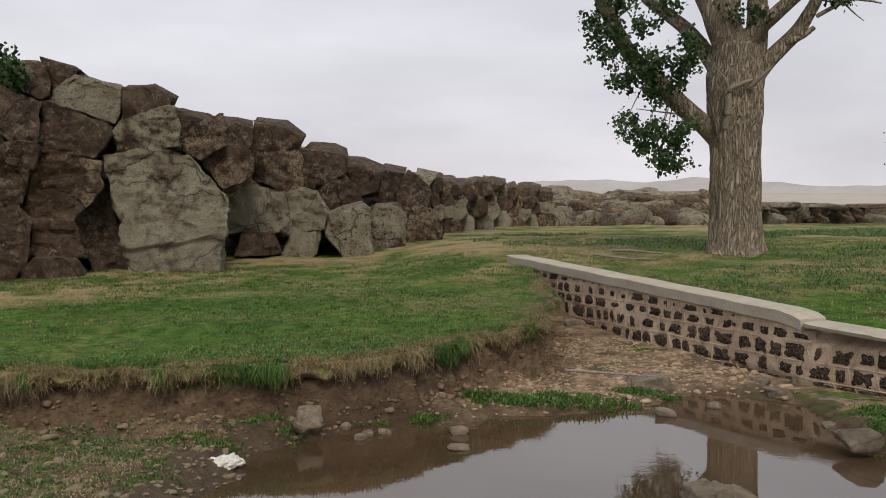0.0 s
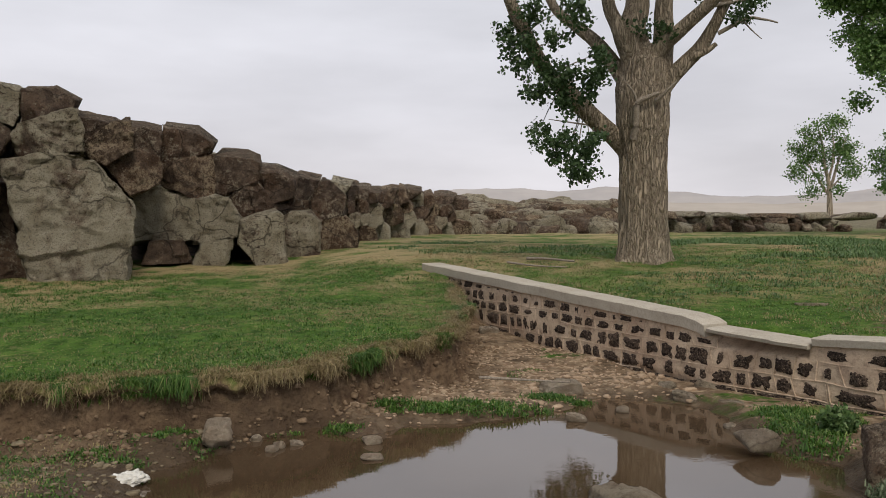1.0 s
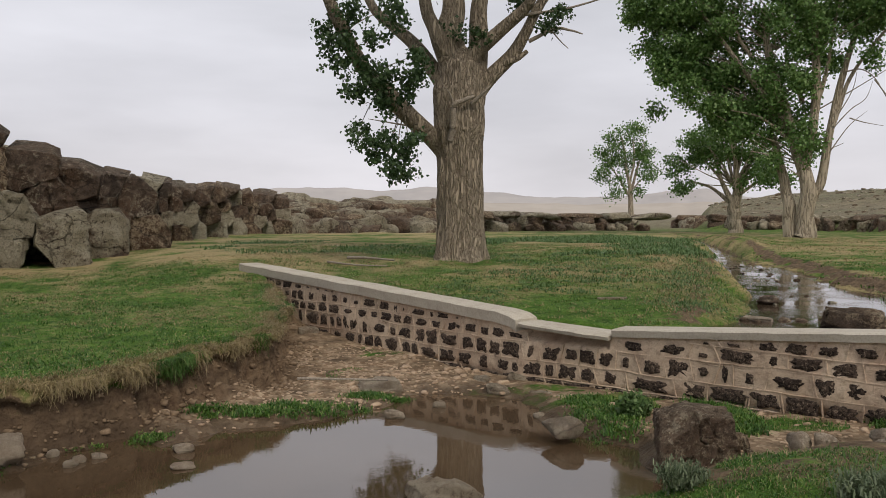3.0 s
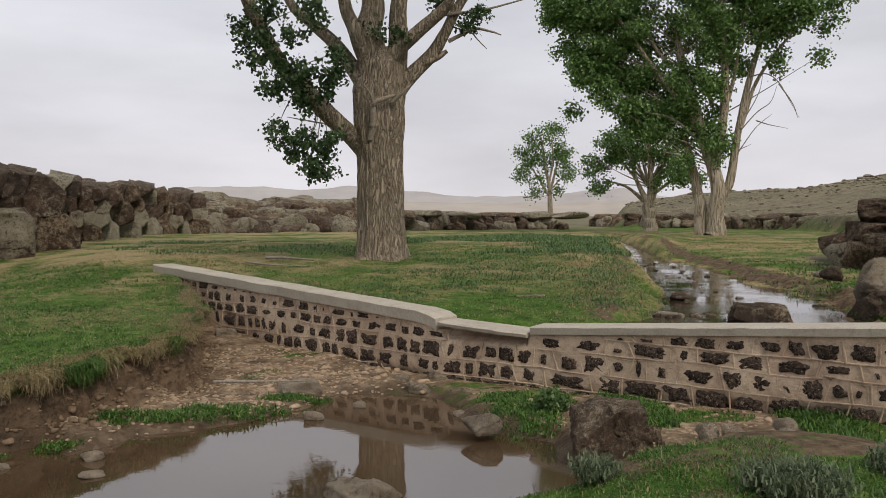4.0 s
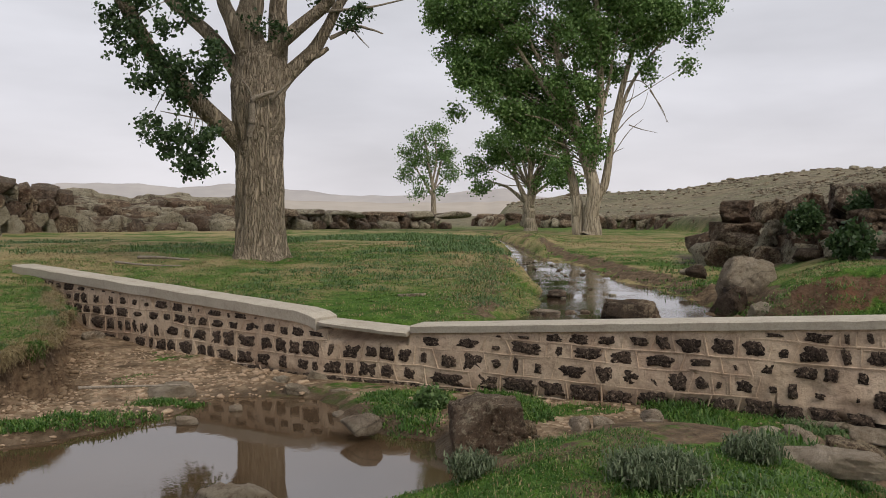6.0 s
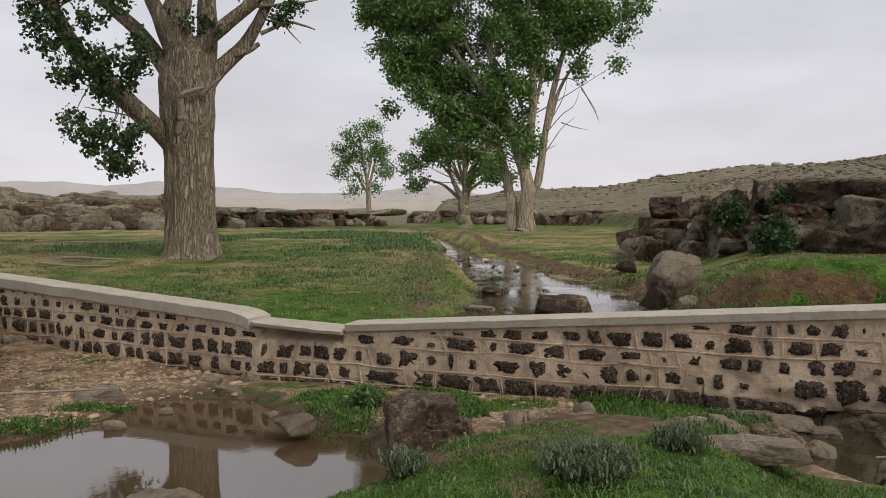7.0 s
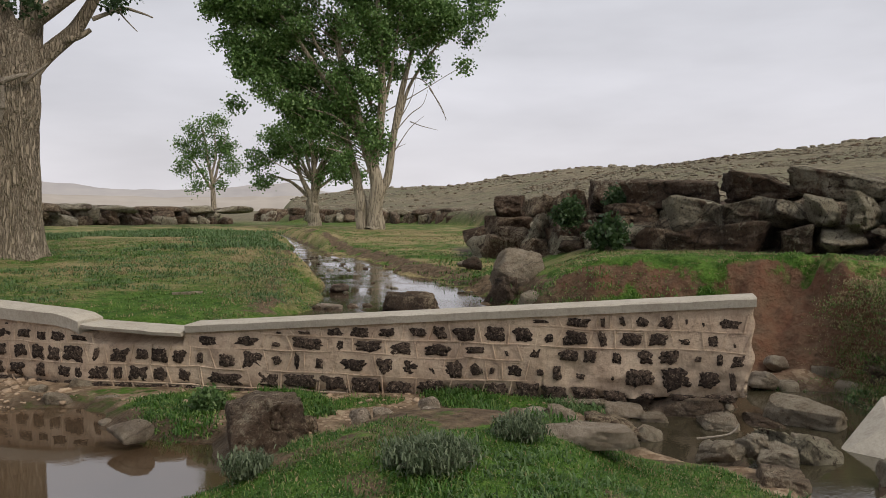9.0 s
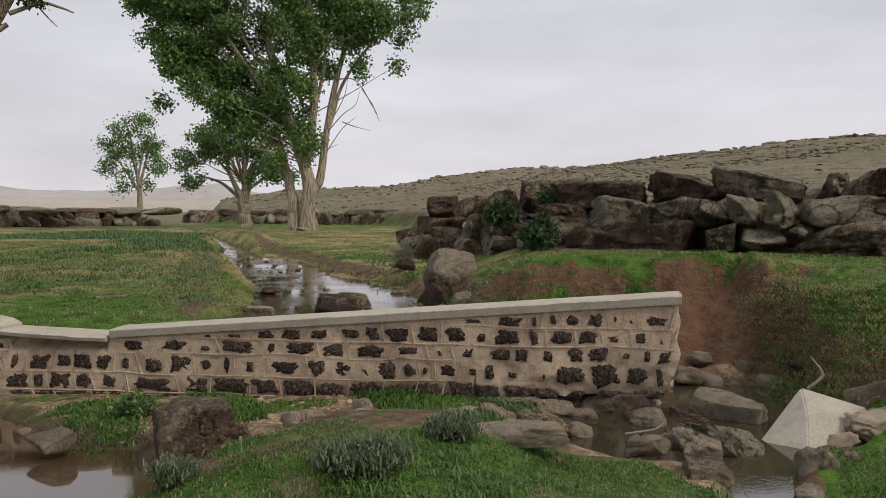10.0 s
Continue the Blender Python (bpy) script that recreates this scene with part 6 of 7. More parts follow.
    t.limb("snag", [(-0.2, 2.75, -0.5), (-0.17, 3.1, -0.62), (-0.13, 3.5, -0.72), (0.1, 3.62, -0.75), (0.32, 3.7, -0.72)], 0.085, 0.035, DEAD_WOOD, 6, 10, "short dead snag")
    t.limb("snag", [(-0.14, 3.45, -0.7), (-0.2, 3.7, -0.78), (-0.36, 3.92, -0.8)], 0.035, 0.012, DEAD_WOOD, 4, 8)
    t.limb("snag", [(0.25, 3.55, -0.55), (0.5, 3.76, -0.68), (0.69, 3.94, -0.72)], 0.05, 0.02, DEAD_WOOD, 4, 8)
    t.limb("dead_branch", [(-1.15, 3.12), (-1.68, 3.21), (-2.13, 3.29)], 0.025, 0.008, DEAD_WOOD, 4, 6)
    rng = t.rng
    leafy = []
    for cu, ch in CLUMPS:
        n = 15
        cu, cv, ch = forward(cu, ch, -1.9 if cu < -0.5 else 0.0)
        c = np.column_stack([rng.normal(cu, 0.13, n), rng.normal(cv, 0.3, n), rng.normal(ch, 0.11, n)])
        leafy.append(clusters(c, 0.06, 17, rng))
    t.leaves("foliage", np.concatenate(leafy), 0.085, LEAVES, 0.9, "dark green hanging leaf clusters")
    # twigs that carry the low clusters
    ends = [forward(cu + rng.normal(0, 0.05), ch, -1.9) for cu, ch in CLUMPS[:22]]
    l1 = smooth_path(L1, 10)
    starts = [l1[np.argmin(np.linalg.norm(l1 - np.array(e), axis=1))] for e in ends]
    t.twigs("twigs", starts, ends, 0.018, LIMB_BARK)
    # crown over the picture
    n = 170
    a, rad = rng.uniform(0, 2 * math.pi, n), rng.uniform(0.9, 4.6, n)
    c = np.column_stack([rad * np.cos(a) * 1.05, rad * np.sin(a), 9.0 + rng.uniform(-1.2, 4.5, n) - 0.12 * rad])
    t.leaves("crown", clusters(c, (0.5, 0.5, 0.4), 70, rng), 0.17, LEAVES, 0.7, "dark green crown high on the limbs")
    return t


def crown_points(t, blobs, per, spread, each, thin):
    """Leaf places: clusters filling a set of rounded masses, with gaps left by a coarse noise."""
    rng, out = t.rng, []
    for u, h, ru, rh, rv in blobs:
        n = max(3, int(per * ru * rh))
        d = rng.normal(0, 1, (n * 2, 3))
        d /= np.linalg.norm(d, axis=1, keepdims=True)
        d *= rng.uniform(0.25, 1.0, (n * 2, 1)) ** 0.5
        c = np.column_stack([u + d[:, 0] * ru, d[:, 1] * rv, h + d[:, 2] * rh])
        keep = value_noise(c[:, 0] * 0.55, c[:, 1] * 0.55, c[:, 2] * 0.7) > thin
        out.append(c[keep][:n])
    c = np.concatenate(out)
    return c, clusters(c, spread, each, rng)


def twin_poplar():
    t = Tree(41.75, 60.0, "tall spreading poplar with two pale trunks and a full green crown", z=height(*polar(41.75, 60)) - 0.1)
    t.limb("trunk", [(-0.85, -0.1, 0.4), (-0.95, 1.5, 0.4), (-1.0, 3.0, 0.4), (-1.6, 5.0, 0.5), (-2.2, 7.5, 0.6)], 0.5, 0.22, PALE_BARK, 8, 24, ridges=0.03)
    t.limb("trunk", [(0.05, -0.15), (0.05, 1.8), (-0.1, 4.5), (-1.0, 7.6), (-2.4, 12.1), (-2.8, 15.5)], 0.8, 0.18, PALE_BARK, 8, 28, ridges=0.04, power=0.6)
    limbs = [([(0.15, 1.6), (0.6, 2.9), (1.1, 4.5), (2.0, 9.6), (3.0, 14.1), (3.4, 17.7)], 0.4, 0.1, 0.4), ([(-0.1, 4.2), (0.5, 9.6), (0.2, 17.1), (0.2, 20.2)], 0.38, 0.08, -1.0),
             ([(-1.0, 7.4), (-3.5, 10.8), (-5.6, 13.9), (-7, 16)], 0.22, 0.06, -1.5), ([(-1.2, 8.0), (-4.1, 9.6), (-6.6, 10.6)], 0.17, 0.04, 1.0),
             ([(-0.5, 6.0), (-2.6, 8.0), (-4.6, 8.6)], 0.13, 0.04, -1.5), ([(1.6, 7.4), (2.6, 10.5), (4.6, 13.5), (6.2, 15.0)], 0.16, 0.05, 1.0),
             ([(0.4, 8.2), (1.2, 11), (1.6, 14), (2.2, 17)], 0.16, 0.05, -0.8), ([(-0.2, 9), (-1.2, 12), (-1.5, 16)], 0.16, 0.05, 1.5), ([(-1.9, 10.5), (-4.2, 13.5), (-4.8, 17)], 0.15, 0.05, -1),
             ([(-1.3, 4.6), (-2.3, 5.6), (-3.4, 5.9)], 0.1, 0.03, -0.5)]
    for pts, a, b, back in limbs:
        t.limb("limb", pts, a, b, PALE_BARK, 8, 12, back=back)
    for pts in ([(1.2, 5.3), (2.5, 7.3), (3.6, 8.3)], [(1.5, 7.1), (2.6, 8.4), (3.5, 9.1), (3.9, 10.2)], [(2.3, 10.9), (3.2, 11.0), (4.0, 10.4), (4.6, 9.3), (5.3, 8.0)], [(1.2, 5.8), (2.3, 6.3)],
                [(2.6, 7.9), (3.4, 7.6), (4.6, 7.3)], [(4.0, 10.3), (4.9, 8.9), (5.2, 8.0)], [(1.6, 7.6), (2.7, 9.6), (3.0, 11)]):
        t.limb("dead_branch", pts, 0.05, 0.012, DEAD_WOOD, 6, 6, "bare grey dead branch")
    blobs = [(-6.1, 14.8, 3.6, 2.2, 3), (-7.6, 12.3, 1.9, 1.5, 2), (-4.1, 10.3, 2.9, 2.1, 2.6), (-1.2, 14.1, 2.6, 2.6, 3), (5.1, 15.3, 2.6, 2.0, 2.4), (5.2, 12.6, 1.2, 0.7, 1.2), (-0.2, 6.6, 1.3, 1.5, 1.4),
             (-1.2, 9.8, 1.9, 2.1, 2.2), (-2.1, 5.4, 0.9, 0.8, 1), (3.0, 16.2, 1.8, 1.6, 2), (-9.4, 15.9, 1.6, 1.1, 1.6), (7.0, 14.6, 1.2, 1.1, 1.4), (-2.3, 20.2, 7.0, 3.6, 5), (-3.0, 24.5, 4.5, 3, 4),
             (1.2, 12.1, 1.0, 1.4, 1.4), (-9.9, 13.1, 1.2, 0.5, 1.0), (1.5, 17.9, 2.2, 1.6, 2.4), (3.9, 11.4, 0.8, 0.5, 0.8), (-3.0, 7.8, 1.8, 1.4, 1.8), (-5.5, 8.6, 1.1, 0.8, 1.2), (4.5, 18.5, 3, 2, 3),
             (-10.6, 16.6, 1.9, 1.7, 2), (-9.0, 13.8, 2.0, 1.5, 2), (-8.6, 11.4, 1.5, 1.4, 1.8), (-7.4, 9.6, 1.7, 1.1, 1.6), (-5.6, 7.6, 1.2, 0.9, 1.2), (-6.8, 16.6, 3, 2, 3), (-9.6, 9.0, 0.7, 0.4, 0.7), (-6, 12, 2, 1.6, 2),
             (-7.6, 10.6, 1.9, 1.4, 1.8), (-5.6, 9.4, 2.0, 1.6, 2.0), (-8.6, 12.0, 1.7, 1.2, 1.6), (-4.0, 7.9, 1.5, 1.1, 1.5), (2.2, 13.6, 1.5, 1.4, 1.6), (3.9, 14.4, 1.4, 1.2, 1.4), (0.4, 16.0, 2.0, 1.8, 2.0),
             (8.1, 15.8, 1.1, 1.2, 1.4), (7.6, 17.4, 1.6, 1.2, 1.6), (6.4, 13.2, 1.1, 0.6, 1.0), (6.5, 12.2, 0.5, 0.4, 0.5)]
    c, pts = crown_points(t, blobs, 8.5, (0.34, 0.38, 0.3), 120, -0.16)
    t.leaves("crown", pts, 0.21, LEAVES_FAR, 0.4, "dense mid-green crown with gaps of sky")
    stems = smooth_path([(0.05, 0, 1.8), (-0.1, 0, 4.5), (-1.0, 0, 7.6), (-1.8, 0, 12.1), (-1.5, 0, 17)], 8)
    pick = c[t.rng.choice(len(c), 130, replace=False)]
    low = [stems[np.argmin(np.abs(stems[:, 2] - (p[2] - 0.45 * abs(p[0] + 1) - 1.0)))] for p in pick]
    t.twigs("branch_work", low, pick, 0.06, PALE_BARK)


def second_poplar():
    t = Tree(37.6, 75.0, "smaller pale-trunked poplar by the brook with a loose green crown", z=height(*polar(37.6, 75)) - 0.1)
    t.limb("trunk", [(0.0, -0.1), (-0.02, 1.2), (-0.1, 2.6)], 0.62, 0.5, PALE_BARK, 8, 20, ridges=0.03)
    for pts, a in (([(-0.1, 2.3), (-1.1, 4.6), (-2.5, 8.4)], 0.3), ([(-0.1, 2.3), (0.0, 5.9), (-0.8, 9.0)], 0.34), ([(0.05, 2.3), (0.8, 5.3), (1.7, 7.8)], 0.32), ([(-0.2, 2.5), (-2.0, 4.0), (-3.9, 4.6)], 0.2),
                   ([(-0.3, 3.0), (-1.8, 5.5), (-3.4, 7.0)], 0.18), ([(0.3, 3.4), (1.8, 4.4), (3.0, 4.6)], 0.17)):
        t.limb("limb", pts, a, 0.06, PALE_BARK, 8, 10, back=float(t.rng.uniform(-1, 1)))
    blobs = [(-3.6, 7.6, 1.6, 1.2, 1.6), (-0.8, 6.6, 1.2, 1.2, 1.4), (2.2, 5.3, 1.4, 1.2, 1.4), (-1.4, 8.6, 1.9, 1.1, 1.8), (-4.9, 5.9, 1.1, 0.9, 1.2), (-4.2, 4.3, 1.2, 0.6, 1.0), (1.7, 7.4, 1.6, 1.3, 1.6),
             (0.4, 4.5, 0.6, 0.5, 0.8), (3.8, 4.4, 0.9, 0.6, 1), (-2.4, 6.2, 1.2, 1.0, 1.3), (0.2, 9.6, 1.8, 1, 1.6)]
    c, pts = crown_points(t, blobs, 8.5, (0.36, 0.36, 0.3), 100, -0.15)
    t.leaves("crown", pts, 0.22, LEAVES_FAR, 0.4, "loose green crown")
    t.twigs("branch_work", [(-0.1, 0, 2.8 + 2.5 * t.rng.random())] * 40, c[t.rng.choice(len(c), 40, replace=False)], 0.07, PALE_BARK)


def far_poplar():
    t = Tree(30.95, 130.0, "slender young poplar standing behind the far ledge", z=height(*polar(30.95, 130)) - 0.2)
    t.limb("trunk", [(-0.05, -0.2), (-0.15, 3.0), (-0.3, 5.5), (-1.0, 9.5), (-1.7, 13.0)], 0.48, 0.1, PALE_BARK, 8, 14)
    for pts, a in (([(-0.2, 4.4), (1.0, 8.8), (1.9, 12.0)], 0.24), ([(-0.2, 3.6), (-2.2, 7.0), (-3.9, 9.8)], 0.22), ([(-0.3, 6.0), (0.3, 9.5), (0.1, 13)], 0.18), ([(-0.2, 4.6), (1.4, 6.4), (2.6, 7.4)], 0.13)):
        t.limb("limb", pts, a, 0.05, PALE_BARK, 8, 8)
    blobs = [(-2.2, 12.6, 1.8, 1.6, 1.8), (0.1, 13.2, 1.8, 1.7, 2), (2.0, 10.6, 1.8, 1.8, 2), (-3.9, 9.9, 1.9, 1.7, 2), (-1.1, 9.6, 1.6, 1.6, 1.6), (-4.3, 7.2, 1.6, 1.3, 1.6), (2.3, 7.5, 1.7, 1.4, 1.8), (-1.9, 5.9, 1.4, 1.1, 1.4),
             (3.2, 9.0, 1.3, 1.3, 1.4), (-2.6, 4.4, 1.2, 0.8, 1.2), (1.2, 5.2, 1.3, 0.9, 1.2)]
    c, pts = crown_points(t, blobs, 4.2, (0.5, 0.5, 0.45), 80, 0.0)
    t.leaves("crown", pts, 0.3, LEAVES_FAR, 0.3, "airy grey-green crown")


big_poplar()
twin_poplar()
second_poplar()
far_poplar()


# ---------------------------------------------------------------- grass, weeds and shrubs
def blade_mesh(points, length, width, lean, rng, heading=None):
    """Tapered bent blades: two quads each."""
    n = len(points)
    a = rng.uniform(0, 2 * math.pi, n) if heading is None else heading
    l = np.asarray(length) * rng.uniform(0.55, 1.3, n)
    b = np.asarray(lean) * rng.uniform(0.2, 1.0, n)
    side = np.column_stack([-np.sin(a), np.cos(a), np.zeros(n)])
    out = np.column_stack([np.cos(a), np.sin(a), np.zeros(n)])
    w = np.broadcast_to(np.asarray(width, float), (n,))[:, None]
    up = np.array([[0, 0, 1.0]])
    mid_ = points + up * (l * np.cos(b * 0.5) * 0.55)[:, None] + out * (l * np.sin(b * 0.5) * 0.5)[:, None]
    tip = mid_ + up * (l * np.cos(b * 1.5) * 0.45)[:, None] + out * (l * np.sin(b * 1.5) * 0.5)[:, None]
    v = np.stack([points - side * w / 2, points + side * w / 2, mid_ + side * w * 0.42, mid_ - side * w * 0.42, tip + side * w * 0.1, tip - side * w * 0.1], 1).reshape(-1, 3)
    k = np.arange(n)[:, None] * 6
    f = np.concatenate([k + [[0, 1, 2, 3]], k + [[3, 2, 4, 5]]])
    return v, f


def turf_points(n, az0, az1, d0, d1, rng, wild=0.0, keep=None, bias=1.0):
    """Random places on the ground between two bearings and two distances, where turf grows."""
    az = np.radians(rng.uniform(az0, az1, n))
    d = np.sqrt(d0 ** 2 + (d1 ** 2 - d0 ** 2) * rng.random(n) ** bias)
    x, y = d * np.sin(az), d * np.cos(az)
    h, k = ground_parts(x, y)
    ok = (k["soil"] + 0.5 * (fbm(x * 1.3, y * 1.3, 4, 3)) < 0.45 + wild) & (k["wet"] < 0.3) & (k["far"] < 0.3)
    if keep is not None:
        ok &= keep(x, y)
    p = np.column_stack([x, y, h - 0.01])[ok]
    return p, k["dry"][ok]


def stuff(name, v, f, mat, label, category):
    return tagged(new(name, mesh_of(name, v, f, mat)), label, category, kind="stuff")


def grow_turf():
    rng = np.random.default_rng(7)
    for n, az0, az1, d0, d1, length, width, bias in ((110000, 22, 84, 3.6, 6.4, 0.034, 0.006, 1.0), (150000, -36, 8, 8.6, 20, 0.028, 0.013, 1.35), (110000, 4, 42, 9.4, 26, 0.03, 0.015, 1.3),
                                                  (40000, 48, 84, 9.5, 16, 0.04, 0.016, 1.2), (20000, 36, 52, 16, 55, 0.05, 0.04, 1.0), (20000, 72, 86, 4.5, 8.0, 0.045, 0.008, 1.0), (24000, 31, 62, 6.0, 10.2, 0.05, 0.009, 1.0)):
        p, dry = turf_points(n, az0, az1, d0, d1, rng, bias=bias)
        patch = fbm(p[:, 0] * 0.5, p[:, 1] * 0.5, 2, 3)
        straw = (rng.random(len(p)) < 0.14 + 0.75 * np.clip(dry, 0, 1) + 0.16 * patch)
        tall = 1 + 0.5 * np.clip(fbm(p[:, 0] * 1.1, p[:, 1] * 1.1, 6, 3), -0.6, 1.2)
        for pick, mat, label in ((~straw, LAWN if d1 > 20 or az0 == 48 else BLADES, "short green turf grass"), (straw, STRAW, "dry straw-coloured grass in the turf")):
            v, f = blade_mesh(p[pick], length * tall[pick], width, 1.5, rng)
            stuff("grass", v, f, mat, label, "grass")


ROOTS = leaf_material("dry_brown_roots", (0.12, 0.075, 0.045), (0.24, 0.165, 0.095), (0.38, 0.28, 0.16))


EDGE = np.array(LOW[1:16], float)
EDGE_RUN = np.linalg.norm(np.diff(EDGE, axis=0), axis=1)
EDGE_S = np.concatenate([[0], np.cumsum(EDGE_RUN)])


def edge_at(along):
    """Places on the outline of the low ground, and the way out over it."""
    q = np.column_stack([np.interp(along, EDGE_S, EDGE[:, 0]), np.interp(along, EDGE_S, EDGE[:, 1])])
    d = np.column_stack([np.interp(along + 0.3, EDGE_S, EDGE[:, 0]), np.interp(along + 0.3, EDGE_S, EDGE[:, 1])])
    d = d - np.column_stack([np.interp(along - 0.3, EDGE_S, EDGE[:, 0]), np.interp(along - 0.3, EDGE_S, EDGE[:, 1])])
    d /= np.linalg.norm(d, axis=1, keepdims=True) + 1e-9
    return q, np.column_stack([d[:, 1], -d[:, 0]])


def find_lip():
    """Where the ground breaks away along that outline: the offset from it and the height of the turf."""
    along = np.arange(2.0, EDGE_S[-1], 0.06)
    q, out = edge_at(along)
    reach = np.linspace(-0.55, 0.5, 36)
    x = q[:, :1] + out[:, :1] * reach[None, :]
    y = q[:, 1:] + out[:, 1:] * reach[None, :]
    h = ground_parts(x.ravel(), y.ravel())[0].reshape(x.shape)
    turf = h[:, :6].mean(1)
    turf = np.convolve(np.pad(turf, 6, mode="edge"), np.ones(13) / 13, mode="valid")
    first = np.argmax(h < turf[:, None] - 0.1, axis=1)
    return along, reach[first], turf


LIP_S, LIP_OUT, LIP_Z = find_lip()


def bank_line(n, rng):
    """Random places along the lip of the left meadow, the way out over the low ground, and the height of the turf."""
    along = rng.uniform(LIP_S[0], LIP_S[-1] - 1.5, n)
    q, out = edge_at(along)
    return q + out * np.interp(along, LIP_S, LIP_OUT)[:, None], out, np.interp(along, LIP_S, LIP_Z)


def hang_sods():
    """The turf's edge hanging over the cut bank in lumps, with a hollow under it."""
    along = np.arange(LIP_S[0], LIP_S[-1] - 0.5, 0.035)
    q, out = edge_at(along)
    off, z = np.interp(along, LIP_S, LIP_OUT), np.interp(along, LIP_S, LIP_Z)
    lump = 0.5 + 0.5 * fbm(along * 1.4, along * 0, 3, 3)
    tooth = fbm(along * 5.5, along * 0, 8, 2)
    reach, hang = 0.05 + 0.12 * lump + 0.03 * tooth, 0.07 + 0.13 * np.clip(lump, 0, 1) + 0.04 * tooth
    rows = []
    for k, (o, dz) in enumerate(((-0.4 + 0 * off, 0.004), (-0.2 + 0 * off, 0.018), (0.3 * reach, 0.012), (0.75 * reach, -0.25 * hang), (reach, -0.6 * hang), (0.85 * reach, -hang), (0.2 * reach - 0.06, -0.9 * hang), (-0.25 + 0 * off, -0.8 * hang))):
        jitter = 0.025 * fbm(along * 7, along * 0 + k * 3.3, 1, 2) * (1 < k < 6)
        p = q + out * (off + o + jitter)[:, None]
        rows.append(np.column_stack([p, z + dz + jitter * 0.6]))
    ground_z = ground_parts(rows[0][:, 0], rows[0][:, 1])[0]
    rows[0][:, 2] = ground_z - 0.03
    rows[1][:, 2] = np.maximum(rows[1][:, 2], ground_parts(rows[1][:, 0], rows[1][:, 1])[0] + 0.008)
    n = len(along)
    verts = np.concatenate(rows)
    i = (np.arange(len(rows) - 1)[:, None] * n + np.arange(n - 1)[None, :]).ravel()
    me = mesh_of("turf_sod", verts, np.stack([i, i + 1, i + n + 1, i + n], -1), GROUND, True)
    floats(me, "soil", np.repeat([0, 0, 0.1, 0.25, 0.45, 0.8, 1, 1], n))
    floats(me, "dry", np.repeat([-0.3, -0.1, 0.1, 0.45, 0.6, 0.5, 0.3, 0], n))
    # the wet value darkens the underside rows: shade painted into the hollow
    floats(me, "wet", np.repeat([0, 0, 0, 0, 0, 0.1, 0.35, 0.4], n))
    tagged(new("turf_sod", me), "overhanging grassy edge of the left meadow", "turf", kind="stuff")


def hang_bank_grass():
    """Turf, clods and dry roots hanging over the cut bank of the left meadow."""
    rng = np.random.default_rng(9)
    n = 16000
    q, nrm, z = bank_line(n, rng)
    inward = np.abs(rng.normal(0.0, 0.16, n))
    p = np.column_stack([q - nrm * (inward - 0.08)[:, None], z + 0.012])
    head = np.arctan2(nrm[:, 1], nrm[:, 0]) + rng.normal(0, 0.6, n)
    clumpy = fbm(p[:, 0] * 2.2, p[:, 1] * 2.2, 3, 3)
    green = clumpy + rng.normal(0, 0.2, n) > 0.12
    v, f = blade_mesh(p[green], 0.035 * (1 + np.clip(clumpy[green], -0.4, 0.5)), 0.008, 2.4, rng, head[green])
    stuff("grass", v, f, BLADES, "green grass along the lip of the cut bank", "grass")
    v, f = blade_mesh(p[~green], 0.06, 0.008, 2.6, rng, head[~green])
    stuff("grass", v, f, STRAW, "dry grass along the lip of the cut bank", "grass")
    # sods that hang down the face: straw mats above, brown roots below, green tongues between
    n = 42000
    q, nrm, h0 = bank_line(n, rng)
    head = np.arctan2(nrm[:, 1], nrm[:, 0]) + rng.normal(0, 0.8, n)
    clumpy = fbm(q[:, 0] * 1.7, q[:, 1] * 1.7, 3, 3)
    lump = fbm(q[:, 0] * 4.5, q[:, 1] * 4.5, 13, 2)
    drop = rng.random(n) ** 1.5 * (0.2 + 0.12 * clumpy + 0.1 * lump)
    q = q + nrm * (rng.normal(0.1, 0.05, n) + 0.06 * lump - 0.3 * drop)[:, None]
    c = np.column_stack([q, h0 + 0.01 - drop])
    long_ = 0.06 * (1 + np.clip(lump, -0.7, 0.7)) * rng.uniform(0.4, 1.4, n)
    out = np.column_stack([np.cos(head), np.sin(head), np.zeros(n)])
    side = np.column_stack([-out[:, 1], out[:, 0], rng.normal(0, 0.3, n)]) * 0.0034
    mid_ = c + out * (long_ * 0.5)[:, None] - [[0, 0, 0.15]] * long_[:, None] + rng.normal(0, 0.018, (n, 3))
    tip = mid_ + out * (long_ * 0.12)[:, None] - [[0, 0, 0.75]] * long_[:, None] + rng.normal(0, 0.03, (n, 3))
    v = np.stack([c - side, c + side, mid_ + side, mid_ - side, tip + side * 0.3, tip - side * 0.3], 1)
    green = (clumpy + 0.5 * lump + rng.normal(0, 0.15, n) > 0.3)
    v[green, :, 2] += 0.5 * drop[green][:, None]
    root = ~green & (drop + rng.normal(0, 0.05, n) > 0.15)
    bald = (drop > 0.2) & (lump < 0.1) & (rng.random(n) < 0.6)
    for pick, mat, label in ((green & ~bald, BLADES, "green grass hanging over the cut bank"), (~green & ~root & ~bald, STRAW, "dry straw hanging from the cut bank"),
                             (root & ~bald, ROOTS, "dry brown roots hanging from the cut bank")):
        m = np.arange(pick.sum())[:, None] * 6
        stuff("grass", v[pick].reshape(-1, 3), np.concatenate([m + [[0, 1, 2, 3]], m + [[3, 2, 4, 5]]]), mat, label, "grass")


